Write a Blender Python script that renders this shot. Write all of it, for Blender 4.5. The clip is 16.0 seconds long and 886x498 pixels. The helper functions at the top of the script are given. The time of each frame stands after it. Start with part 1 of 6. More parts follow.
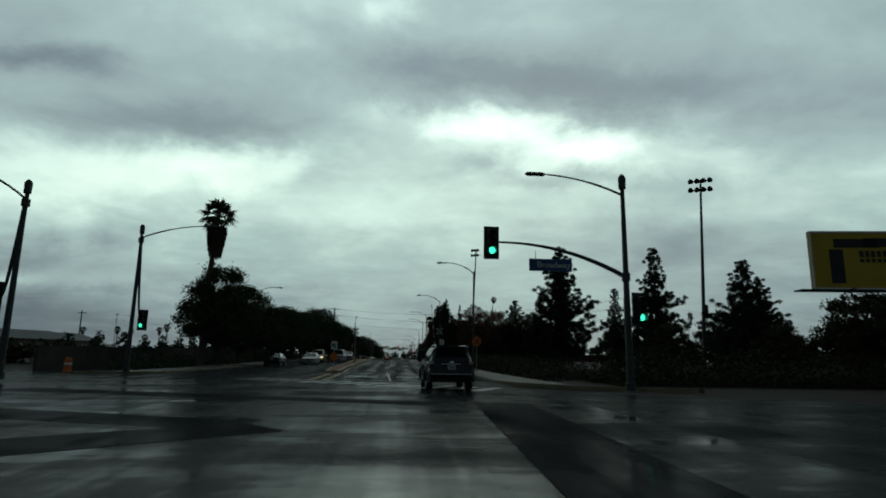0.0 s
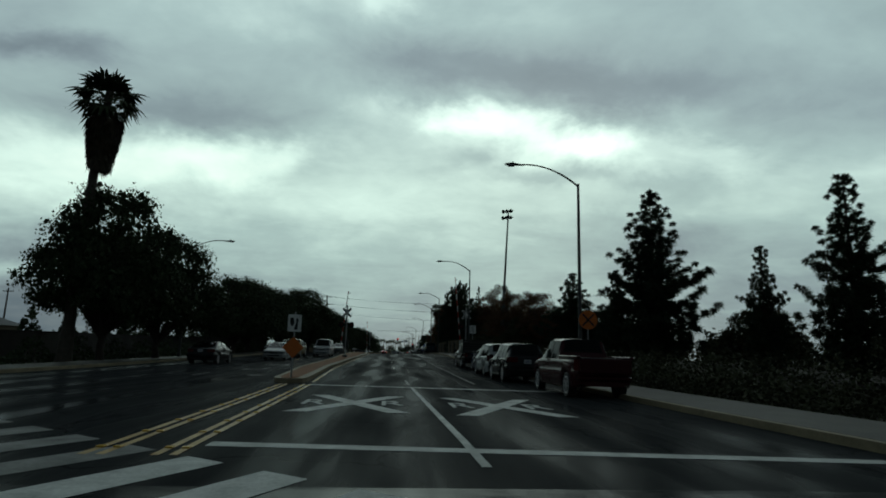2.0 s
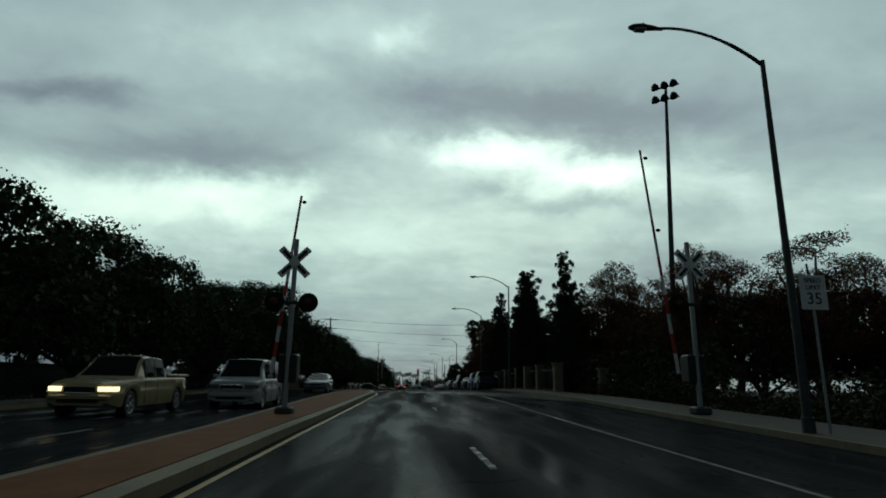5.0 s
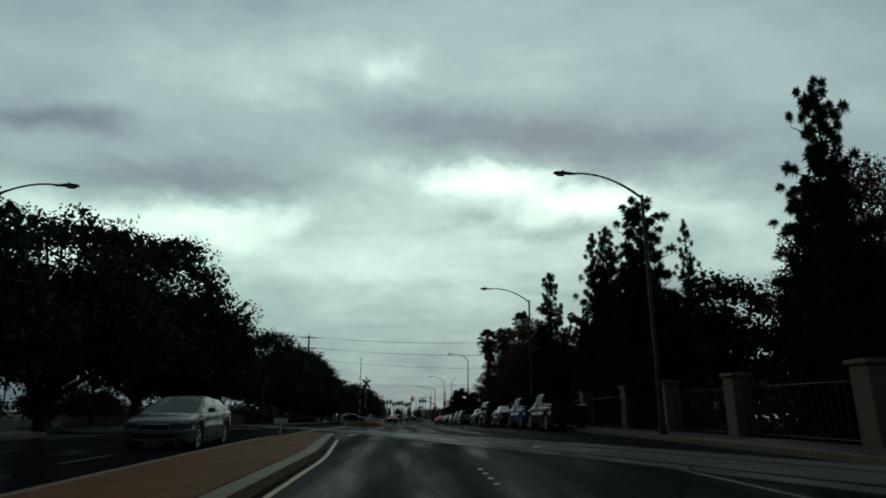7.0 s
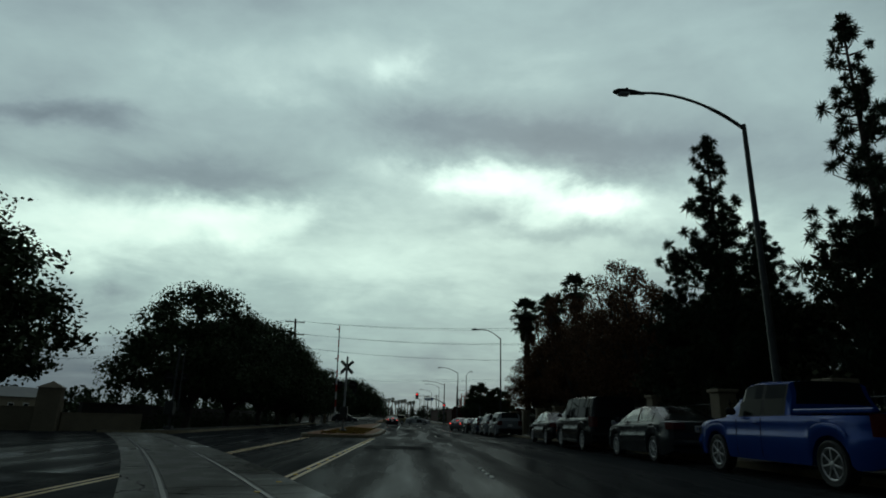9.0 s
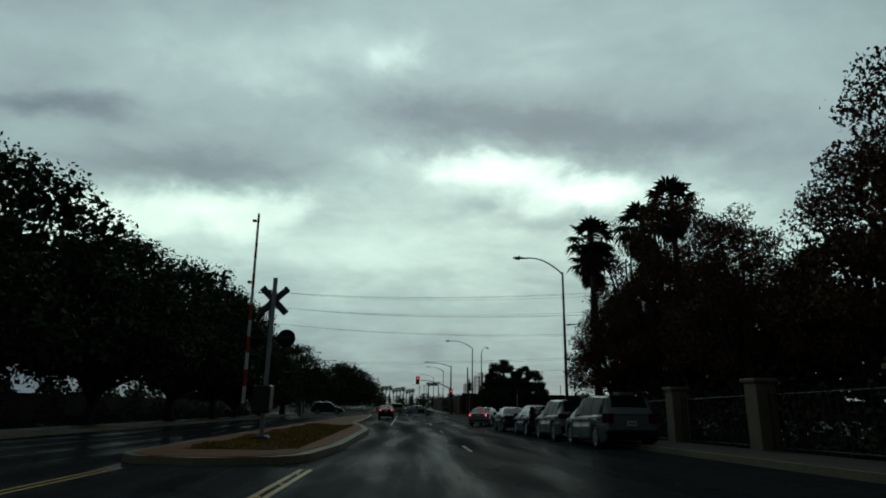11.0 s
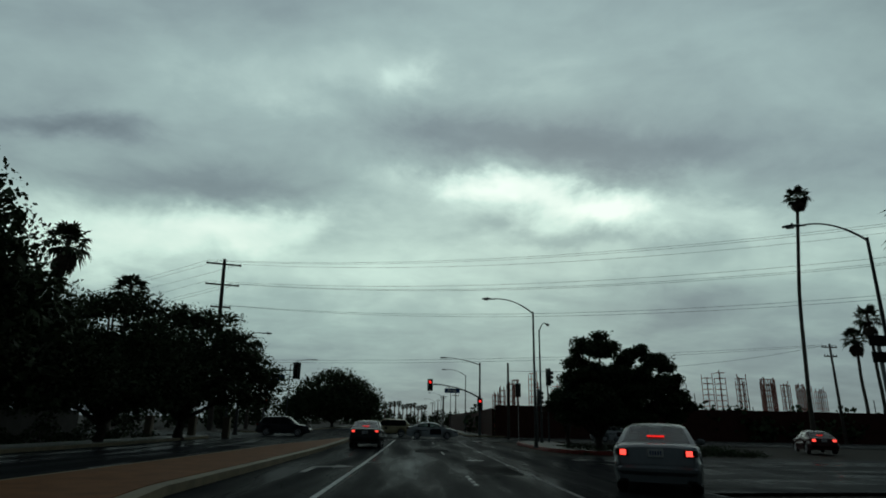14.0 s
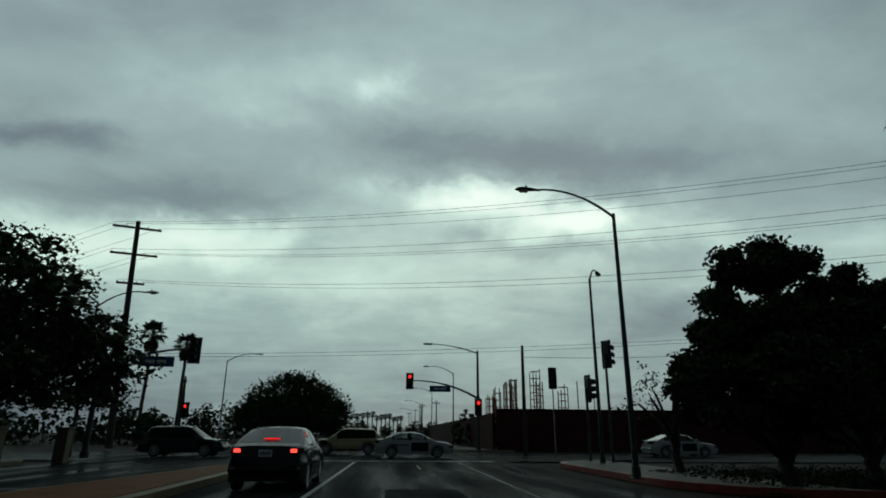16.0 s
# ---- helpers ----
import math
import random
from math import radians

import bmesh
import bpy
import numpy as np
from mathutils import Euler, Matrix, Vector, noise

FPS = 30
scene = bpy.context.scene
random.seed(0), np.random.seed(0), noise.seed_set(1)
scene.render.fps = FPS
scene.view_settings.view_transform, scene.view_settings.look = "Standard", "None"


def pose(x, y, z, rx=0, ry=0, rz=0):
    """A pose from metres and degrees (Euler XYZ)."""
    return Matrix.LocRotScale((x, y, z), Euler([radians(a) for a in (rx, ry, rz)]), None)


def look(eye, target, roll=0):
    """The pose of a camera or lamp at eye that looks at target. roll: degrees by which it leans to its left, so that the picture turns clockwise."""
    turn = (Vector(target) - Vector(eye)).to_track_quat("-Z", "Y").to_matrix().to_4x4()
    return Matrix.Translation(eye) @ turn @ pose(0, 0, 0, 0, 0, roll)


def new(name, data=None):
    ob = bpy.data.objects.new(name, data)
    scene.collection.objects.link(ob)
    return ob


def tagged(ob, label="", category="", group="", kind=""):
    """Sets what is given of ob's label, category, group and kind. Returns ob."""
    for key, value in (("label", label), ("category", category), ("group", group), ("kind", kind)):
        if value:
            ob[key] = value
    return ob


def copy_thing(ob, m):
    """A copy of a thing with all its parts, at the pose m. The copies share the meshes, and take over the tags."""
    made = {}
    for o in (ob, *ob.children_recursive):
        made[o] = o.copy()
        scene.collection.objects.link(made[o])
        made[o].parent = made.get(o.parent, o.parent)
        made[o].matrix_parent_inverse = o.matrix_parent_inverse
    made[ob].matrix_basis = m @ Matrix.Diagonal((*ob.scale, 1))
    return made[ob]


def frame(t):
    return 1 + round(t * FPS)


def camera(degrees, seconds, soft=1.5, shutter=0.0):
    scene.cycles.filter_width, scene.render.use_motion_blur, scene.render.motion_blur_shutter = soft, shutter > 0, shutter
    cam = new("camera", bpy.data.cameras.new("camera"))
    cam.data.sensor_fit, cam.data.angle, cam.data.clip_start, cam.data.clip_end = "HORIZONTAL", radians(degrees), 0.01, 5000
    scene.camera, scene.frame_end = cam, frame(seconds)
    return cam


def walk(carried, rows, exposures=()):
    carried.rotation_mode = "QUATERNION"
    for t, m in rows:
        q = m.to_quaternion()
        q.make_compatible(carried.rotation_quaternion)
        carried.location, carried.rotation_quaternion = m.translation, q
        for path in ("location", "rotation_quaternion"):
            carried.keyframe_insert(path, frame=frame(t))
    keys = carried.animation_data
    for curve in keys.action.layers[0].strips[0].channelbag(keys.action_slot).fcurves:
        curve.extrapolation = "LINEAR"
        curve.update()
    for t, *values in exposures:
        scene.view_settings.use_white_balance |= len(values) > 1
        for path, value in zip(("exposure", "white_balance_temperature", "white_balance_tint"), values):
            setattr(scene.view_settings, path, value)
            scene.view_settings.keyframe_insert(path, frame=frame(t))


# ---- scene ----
cam = camera(75.0, 16.0, 1.8)
PATH = [
    (0, (1.257, -7.527, 1.262), (1.409, -5.568, 1.636), 0.9),
    (0.5, (0.961, -1.742, 1.252), (1.15, 0.216, 1.618), 0.7),
    (0.6, (0.889, -0.507, 1.249), (1.081, 1.451, 1.605), 1.2),
    (1, (0.578, 4.654, 1.221), (0.786, 6.611, 1.577), 0.9),
    (1.5, (0.265, 11.3, 1.241), (0.465, 13.258, 1.593), 0.9),
    (2, (-0.118, 18.37, 1.23), (0.048, 20.332, 1.586), 1.6),
    (2.5, (-0.292, 25.222, 1.269), (-0.166, 27.179, 1.662), 1.5),
    (3, (-0.569, 32.488, 1.236), (-0.453, 34.425, 1.72), 0.9),
    (3.5, (-0.888, 39.369, 1.269), (-0.756, 41.295, 1.793), 0.9),
    (4, (-1.089, 46.607, 1.341), (-0.972, 48.545, 1.821), 0.4),
    (4.2, (-1.126, 49.505, 1.35), (-1.013, 51.45, 1.8), 0.4),
    (6.3, (-1.464, 79.8, 1.672), (-1.333, 81.726, 2.195), 1.3),
    (6.5, (-1.523, 82.519, 1.698), (-1.387, 84.442, 2.232), 1.0),
    (7, (-1.6, 89.367, 1.806), (-1.456, 91.283, 2.361), 0.6),
    (7.5, (-1.584, 95.792, 1.948), (-1.435, 97.705, 2.512), 0.4),
    (8, (-1.545, 102.537, 2.047), (-1.406, 104.451, 2.611), 1.6),
    (8.5, (-1.382, 108.89, 2.118), (-1.251, 110.804, 2.682), 2.1),
    (9, (-1.245, 115.372, 2.123), (-1.118, 117.29, 2.676), 1.5),
    (9.5, (-1.162, 121.2, 2.144), (-1.019, 123.128, 2.656), 1.5),
    (9.7, (-1.093, 123.577, 2.121), (-0.937, 125.507, 2.619), 0.6),
    (11.8, (-0.478, 148.385, 1.956), (-0.398, 150.31, 2.493), 2.7),
    (12, (-0.201, 150.751, 1.901), (-0.134, 152.675, 2.442), 3.8),
    (12.5, (0.03, 156.23, 1.883), (0.109, 158.152, 2.43), 2.9),
    (13, (0.171, 161.906, 1.833), (0.262, 163.824, 2.393), 2.0),
    (13.5, (0.182, 167.359, 1.799), (0.273, 169.275, 2.367), 1.6),
    (14, (0.314, 172.787, 1.76), (0.405, 174.701, 2.335), 1.2),
    (14.5, (0.409, 177.833, 1.72), (0.514, 179.745, 2.295), 1.0),
    (15, (0.457, 182.777, 1.683), (0.578, 184.687, 2.264), 0.9),
    (15.5, (0.511, 187.186, 1.654), (0.661, 189.091, 2.245), 0.7),
    (16, (0.582, 191.555, 1.591), (0.756, 193.451, 2.204), 0.4),
]
walk(cam, [(t, look(eye, target, roll)) for t, eye, target, roll in PATH], [(0.0, 0.0), (12.5, 0.0), (13.5, -0.18), (16.0, -0.24)])

# ---- light ----
R = random.Random(11)


def nodes_of(tree):
    return tree.nodes, tree.links


world = bpy.data.worlds.new("overcast_sky")
scene.world = world
world.use_nodes = True
wn, wl = nodes_of(world.node_tree)
wn.clear()


def N(nodes, kind, **kw):
    n = nodes.new(kind)
    for k, v in kw.items():
        if k == "op":
            n.operation = v
        elif k == "blend":
            n.blend_type = v
        elif k == "dtype":
            n.data_type = v
        else:
            n.inputs[k].default_value = v
    return n


def math_node(nodes, links, op, a, b=None, clamp=False):
    n = nodes.new("ShaderNodeMath")
    n.operation = op
    n.use_clamp = clamp
    for i, v in enumerate((a, b)):
        if v is None:
            continue
        if isinstance(v, (int, float)):
            n.inputs[i].default_value = v
        else:
            links.new(v, n.inputs[i])
    return n.outputs[0]


def mix_node(nodes, links, fac, a, b, blend="MIX"):
    n = nodes.new("ShaderNodeMixRGB")
    n.blend_type = blend
    for i, v in enumerate((fac, a, b)):
        if isinstance(v, (int, float)):
            n.inputs[i].default_value = v
        elif isinstance(v, tuple):
            n.inputs[i].default_value = (*v, 1) if len(v) == 3 else v
        else:
            links.new(v, n.inputs[i])
    return n.outputs[0]


def ramp_node(nodes, links, fac, stops):
    n = nodes.new("ShaderNodeValToRGB")
    els = n.color_ramp.elements
    while len(els) < len(stops):
        els.new(0.5)
    for e, (p, c) in zip(els, stops):
        e.position = p
        e.color = (c, c, c, 1) if isinstance(c, (int, float)) else (*c, 1)
    links.new(fac, n.inputs[0])
    return n.outputs[0]


def build_sky():
    co = wn.new("ShaderNodeTexCoord").outputs["Generated"]
    sep = wn.new("ShaderNodeSeparateXYZ")
    wl.new(co, sep.inputs[0])
    x, y, z = sep.outputs
    mul = lambda a, b, c=False: math_node(wn, wl, "MULTIPLY", a, b, c)
    add = lambda a, b, c=False: math_node(wn, wl, "ADD", a, b, c)
    up = add(math_node(wn, wl, "MAXIMUM", z, 0.0), 0.2)
    flat = wn.new("ShaderNodeCombineXYZ")
    wl.new(math_node(wn, wl, "DIVIDE", x, up), flat.inputs[0])
    wl.new(math_node(wn, wl, "DIVIDE", y, up), flat.inputs[1])

    def fbm(scale, detail, rough, dist=0.0, stretch=(1, 1, 1), off=(0, 0, 0), src=None, out="Fac"):
        m = wn.new("ShaderNodeMapping")
        m.inputs["Scale"].default_value = stretch
        m.inputs["Location"].default_value = off
        wl.new(src or flat.outputs[0], m.inputs[0])
        n = N(wn, "ShaderNodeTexNoise", Scale=scale, Detail=detail, Roughness=rough, Distortion=dist)
        wl.new(m.outputs[0], n.inputs["Vector"])
        return n.outputs[out]

    big = fbm(1.1, 3, 0.5, 0.3, (0.9, 1.2, 1), (1.3, 0.4, 0))
    mid = fbm(2.6, 5, 0.55, 0.4, (0.9, 1.2, 1), (3.1, 2.2, 0))
    fine = fbm(8.0, 5, 0.6, 0.3, (1, 1.1, 1))
    # slopes to the side and upward, seen along the road, with wind-torn edges
    ahead = math_node(wn, wl, "MAXIMUM", y, 0.08)
    u0 = math_node(wn, wl, "DIVIDE", x, ahead)
    v0 = math_node(wn, wl, "DIVIDE", z, ahead)
    wob = wn.new("ShaderNodeSeparateXYZ")
    wl.new(fbm(5.5, 5, 0.6, 0.2, (1, 1, 1.5), (0, 0, 0), co, "Color"), wob.inputs[0])
    u = add(u0, mul(math_node(wn, wl, "SUBTRACT", wob.outputs[0], 0.5), 0.34))
    v = add(v0, mul(math_node(wn, wl, "SUBTRACT", wob.outputs[1], 0.5), 0.16))
    base = ramp_node(wn, wl, v, [(0.0, 0.40), (0.06, 0.47), (0.15, 0.57), (0.27, 0.62), (0.36, 0.6), (0.45, 0.53), (0.54, 0.48), (0.65, 0.53), (0.85, 0.5), (1.0, 0.44)])
    total = base
    for cu, cv, ru, rv, w in CLOUD_LIGHT + CLOUD_DARK:
        a = mul(add(u, -cu), 1 / ru)
        b = mul(add(v, -cv), 1 / rv)
        g = math_node(wn, wl, "POWER", 2.718, mul(add(mul(a, a), mul(b, b)), -1.0))
        total = add(total, mul(g, w))
    lumps = add(add(mul(big, 0.2), mul(mid, 0.26)), add(mul(fine, 0.075), -0.268))
    total = add(total, lumps, True)
    cloud = ramp_node(wn, wl, total, [(0.0, (0.045, 0.085, 0.125)), (0.22, (0.14, 0.182, 0.21)), (0.42, (0.255, 0.337, 0.358)), (0.58, (0.4, 0.545, 0.53)), (0.76, (0.72, 0.94, 0.86)), (0.98, (1.05, 1.2, 1.1))])
    # a faint green-gold cast low down, cooler overhead
    cast = ramp_node(wn, wl, v0, [(0.0, (0.985, 1.0, 0.955)), (0.3, (0.99, 1.0, 0.97)), (0.5, (1.0, 1.0, 1.01)), (1.0, (0.99, 1.0, 1.03))])
    cloud = mix_node(wn, wl, 1.0, cloud, cast, "MULTIPLY")
    # behind the camera the overcast goes on, even and darker
    back = ramp_node(wn, wl, lumps, [(0.0, (0.06, 0.085, 0.095)), (0.14, (0.11, 0.15, 0.16))])
    front = ramp_node(wn, wl, y, [(0.25, 0.0), (0.68, 1.0)])
    cloud = mix_node(wn, wl, front, back, cloud)
    sky = wn.new("ShaderNodeTexSky")
    sky.sky_type = "NISHITA"
    sky.sun_disc = False
    sky.sun_elevation, sky.sun_rotation = radians(22), radians(14)
    skyc = mix_node(wn, wl, 1.0, sky.outputs[0], (0.1, 0.1, 0.1), "MULTIPLY")
    cloud = mix_node(wn, wl, 0.985, skyc, cloud)
    bg = wn.new("ShaderNodeBackground")
    bg.inputs[1].default_value = SKY_STRENGTH
    wl.new(cloud, bg.inputs[0])
    out = wn.new("ShaderNodeOutputWorld")
    wl.new(bg.outputs[0], out.inputs[0])


# soft masses of cloud: side slope, upward slope, half-widths, weight
CLOUD_LIGHT = [(0.165, 0.42, 0.1, 0.03, 0.32), (0.35, 0.405, 0.09, 0.03, 0.36), (0.27, 0.41, 0.3, 0.06, 0.13), (-0.35, 0.315, 0.16, 0.045, 0.24), (-0.62, 0.3, 0.25, 0.06, 0.16), (0.01, 0.66, 0.05, 0.035, 0.12), (-0.2, 0.355, 0.06, 0.03, 0.12), (0.62, 0.385, 0.12, 0.03, 0.1), (-0.3, 0.63, 0.28, 0.12, 0.07), (-0.64, 0.12, 0.12, 0.025, 0.22), (0.02, 0.74, 0.34, 0.16, 0.07), (0.1, 0.27, 0.4, 0.07, 0.05)]
CLOUD_DARK = [(0.1, 0.52, 0.22, 0.05, -0.1), (0.42, 0.5, 0.3, 0.045, -0.1), (-0.43, 0.41, 0.25, 0.045, -0.14), (0.28, 0.335, 0.17, 0.022, -0.12), (-0.66, 0.515, 0.13, 0.028, -0.2), (-0.76, 0.04, 0.34, 0.1, -0.36), (0.8, 0.12, 0.4, 0.12, -0.15), (-0.6, 0.16, 0.1, 0.03, -0.16), (0.5, 0.22, 0.1, 0.05, -0.1)]
SKY_STRENGTH = 1.0
build_sky()
sun = new("sun", bpy.data.lights.new("sun", "SUN"))
sun.data.energy, sun.data.angle, sun.data.color = 0.1, radians(60), (1.0, 0.98, 0.92)
sun.matrix_world = look((0, 0, 50), (-0.2 * 50, -0.8 * 50, 50 - 0.6 * 50))


# ---- materials ----
def material(name, color, rough=0.6, metal=0.0, var=0.25, scale=3.0, bump=0.0, bump_scale=40.0, emit=None, spec=0.3, per_object=0.0, coat=0.0, trans=0.0, island=0.0):
    m = bpy.data.materials.new(name)
    m.use_nodes = True
    nd, ln = nodes_of(m.node_tree)
    b = nd["Principled BSDF"]
    co = nd.new("ShaderNodeTexCoord").outputs["Object"]
    if emit:
        b.inputs["Emission Color"].default_value = (*emit[0], 1)
        b.inputs["Emission Strength"].default_value = emit[1]
    b.inputs["Roughness"].default_value = rough
    b.inputs["Metallic"].default_value = metal
    b.inputs["Specular IOR Level"].default_value = spec
    b.inputs["Coat Weight"].default_value = coat
    b.inputs["Coat Roughness"].default_value = 0.05
    b.inputs["Transmission Weight"].default_value = trans
    col = tuple(color)
    if var > 0:
        n1 = N(nd, "ShaderNodeTexNoise", Scale=scale, Detail=5, Roughness=0.6)
        n2 = N(nd, "ShaderNodeTexNoise", Scale=scale * 9, Detail=3, Roughness=0.6)
        ln.new(co, n1.inputs["Vector"])
        ln.new(co, n2.inputs["Vector"])
        f = math_node(nd, ln, "ADD", math_node(nd, ln, "MULTIPLY", n1.outputs["Fac"], 0.65), math_node(nd, ln, "MULTIPLY", n2.outputs["Fac"], 0.35))
        lo, hi = tuple(c * (1 - var) for c in col), tuple(min(1, c * (1 + var)) for c in col)
        c = ramp_node(nd, ln, f, [(0.3, lo), (0.7, hi)])
        for amount, kind in ((per_object, "ShaderNodeObjectInfo"), (island, "ShaderNodeNewGeometry")):
            if amount:
                src = nd.new(kind)
                rnd = src.outputs["Random"] if kind == "ShaderNodeObjectInfo" else src.outputs["Random Per Island"]
                k = math_node(nd, ln, "ADD", math_node(nd, ln, "MULTIPLY", rnd, 2 * amount), 1 - amount)
                c = mix_node(nd, ln, 1.0, c, mix_node(nd, ln, k, (0, 0, 0), (1, 1, 1)), "MULTIPLY")
        ln.new(c, b.inputs["Base Color"])
        r = math_node(nd, ln, "ADD", math_node(nd, ln, "MULTIPLY", n2.outputs["Fac"], 0.25 * rough), rough * 0.87, True)
        ln.new(r, b.inputs["Roughness"])
    else:
        b.inputs["Base Color"].default_value = (*col, 1)
    if bump:
        n3 = N(nd, "ShaderNodeTexNoise", Scale=bump_scale, Detail=6, Roughness=0.65)
        ln.new(co, n3.inputs["Vector"])
        bp = N(nd, "ShaderNodeBump", Strength=bump, Distance=0.02)
        ln.new(n3.outputs["Fac"], bp.inputs["Height"])
        ln.new(bp.outputs[0], b.inputs["Normal"])
    return m


def wet_asphalt(name, base, streak, pools=False, spec=0.25, tracks=0.0, soak=1.0):
    """Rain-wet asphalt: a dull grain under films of water that lie in the wheel tracks and hollows."""
    m = bpy.data.materials.new(name)
    m.use_nodes = True
    nd, ln = nodes_of(m.node_tree)
    b = nd["Principled BSDF"]
    co = nd.new("ShaderNodeTexCoord").outputs["Object"]
    mul = lambda p, q: math_node(nd, ln, "MULTIPLY", p, q)
    add = lambda p, q: math_node(nd, ln, "ADD", p, q)

    def tex(scale, detail, stretch, dist=0.3):
        mp = nd.new("ShaderNodeMapping")
        mp.inputs["Scale"].default_value = stretch
        ln.new(co, mp.inputs[0])
        n = N(nd, "ShaderNodeTexNoise", Scale=scale, Detail=detail, Roughness=0.6, Distortion=dist)
        ln.new(mp.outputs[0], n.inputs["Vector"])
        return n.outputs["Fac"]

    pool = tex(0.5, 5, streak)
    rut = tex(1.3, 3, (1.0, 0.04, 1))
    patch = tex(0.09, 2, (1, 0.5, 1))
    grain = tex(60, 4, (1, 1, 1))
    swell = tex(2.2, 2, (1, 0.7, 1))
    film = add(mul(pool, 0.75), mul(rut, 0.25))
    if tracks:
        # polished wheel tracks, a car's width apart, that wander along the road
        sep = nd.new("ShaderNodeSeparateXYZ")
        ln.new(co, sep.inputs[0])
        wander = mul(tex(0.05, 2, (0.1, 1, 1)), 3.0)
        wave = math_node(nd, ln, "SINE", mul(add(sep.outputs[0], wander), 2 * math.pi / 1.75))
        film = add(film, mul(wave, tracks))
    stops = [(0.36, 0.42), (0.47, 0.26), (0.56, 0.13), (0.66, 0.045)] if pools else [(0.32, 0.46), (0.46, 0.34), (0.58, 0.2), (0.72, 0.1)]
    rough = ramp_node(nd, ln, film, stops)
    ln.new(rough, b.inputs["Roughness"])
    f = add(mul(patch, 0.5), mul(grain, 0.5))
    c = ramp_node(nd, ln, f, [(0.3, tuple(v * 0.55 for v in base)), (0.7, tuple(v * 1.45 for v in base))])
    # old crack seals
    vor = nd.new("ShaderNodeTexVoronoi")
    vor.feature = "DISTANCE_TO_EDGE"
    vor.inputs["Scale"].default_value = 0.23
    wp = nd.new("ShaderNodeVectorMath")
    wp.operation = "ADD"
    nz = N(nd, "ShaderNodeTexNoise", Scale=0.8, Detail=4)
    ln.new(co, nz.inputs["Vector"])
    ln.new(co, wp.inputs[0])
    sc = nd.new("ShaderNodeVectorMath")
    sc.operation = "SCALE"
    sc.inputs["Scale"].default_value = 1.6
    ln.new(nz.outputs["Color"], sc.inputs[0])
    ln.new(sc.outputs[0], wp.inputs[1])
    ln.new(wp.outputs[0], vor.inputs["Vector"])
    seal = mul(math_node(nd, ln, "LESS_THAN", vor.outputs["Distance"], 0.006), 0.7)
    c = mix_node(nd, ln, seal, c, (0.008, 0.008, 0.008))
    ln.new(c, b.inputs["Base Color"])
    b.inputs["Specular IOR Level"].default_value = spec
    bp = N(nd, "ShaderNodeBump", Strength=0.3, Distance=0.008)
    dry = mul(grain, ramp_node(nd, ln, film, [(0.42, 1.0), (0.6, 0.08)]))
    ln.new(add(dry, mul(swell, 0.5)), bp.inputs["Height"])
    ln.new(bp.outputs[0], b.inputs["Normal"])
    # the coarse stone between the films stays dull
    dull = N(nd, "ShaderNodeBsdfDiffuse", Roughness=1.0)
    ln.new(c, dull.inputs["Color"])
    ln.new(bp.outputs[0], dull.inputs["Normal"])
    both = nd.new("ShaderNodeMixShader")
    wet = [(0.36, 0.08), (0.5, 0.22), (0.6, 0.5), (0.7, 0.85)] if pools else [(0.36, 0.06), (0.5, 0.15), (0.62, 0.32), (0.74, 0.6)]
    ln.new(ramp_node(nd, ln, film, [(p, v * soak) for p, v in wet]), both.inputs[0])
    ln.new(dull.outputs[0], both.inputs[1])
    ln.new(b.outputs[0], both.inputs[2])
    ln.new(both.outputs[0], nd["Material Output"].inputs["Surface"])
    return m


M = {}
M["asphalt"] = wet_asphalt("wet_asphalt", (0.03, 0.032, 0.033), (1.3, 0.16, 1), tracks=0.07, soak=0.8)
M["asphalt_pools"] = wet_asphalt("puddled_asphalt", (0.03, 0.032, 0.033), (0.35, 0.8, 1), True)
M["asphalt_cross"] = wet_asphalt("wet_asphalt_cross", (0.03, 0.032, 0.033), (0.3, 0.9, 1))
M["patch"] = wet_asphalt("new_asphalt", (0.02, 0.021, 0.022), (0.7, 0.5, 1), spec=0.18, soak=0.4)
M["soil"] = material("damp_soil", (0.022, 0.017, 0.012), 0.9, spec=0.1, var=0.5, scale=0.6, bump=0.5, bump_scale=8)
M["concrete"] = material("wet_concrete", (0.075, 0.068, 0.056), 0.6, spec=0.1, var=0.3, scale=0.9, bump=0.2, bump_scale=30, per_object=0.12)
M["kerb"] = material("kerb_concrete", (0.21, 0.172, 0.11), 0.6, spec=0.1, var=0.35, scale=1.2, bump=0.25, bump_scale=25)
M["kerb_red"] = material("red_kerb_paint", (0.22, 0.035, 0.025), 0.5, var=0.4, scale=2.0, bump=0.2)
M["median"] = material("stamped_red_concrete", (0.18, 0.075, 0.028), 0.8, spec=0.1, var=0.35, scale=1.5, bump=0.4, bump_scale=14)
M["white_paint"] = material("worn_road_paint", (0.48, 0.49, 0.46), 0.6, spec=0.1, var=0.45, scale=2.5, bump=0.15, bump_scale=60)
M["faded_paint"] = material("faded_road_paint", (0.17, 0.17, 0.16), 0.6, spec=0.1, var=0.6, scale=2.2, bump=0.15, bump_scale=60)
M["yellow_paint"] = material("worn_yellow_road_paint", (0.4, 0.24, 0.05), 0.45, var=0.45, scale=2.5, bump=0.15, bump_scale=60)
M["track_panel"] = wet_asphalt("wet_track_concrete", (0.24, 0.232, 0.205), (1.2, 1.2, 1), True, 0.4)
M["dot"] = material("ceramic_road_marker", (0.75, 0.74, 0.66), 0.25, var=0.2, scale=10)
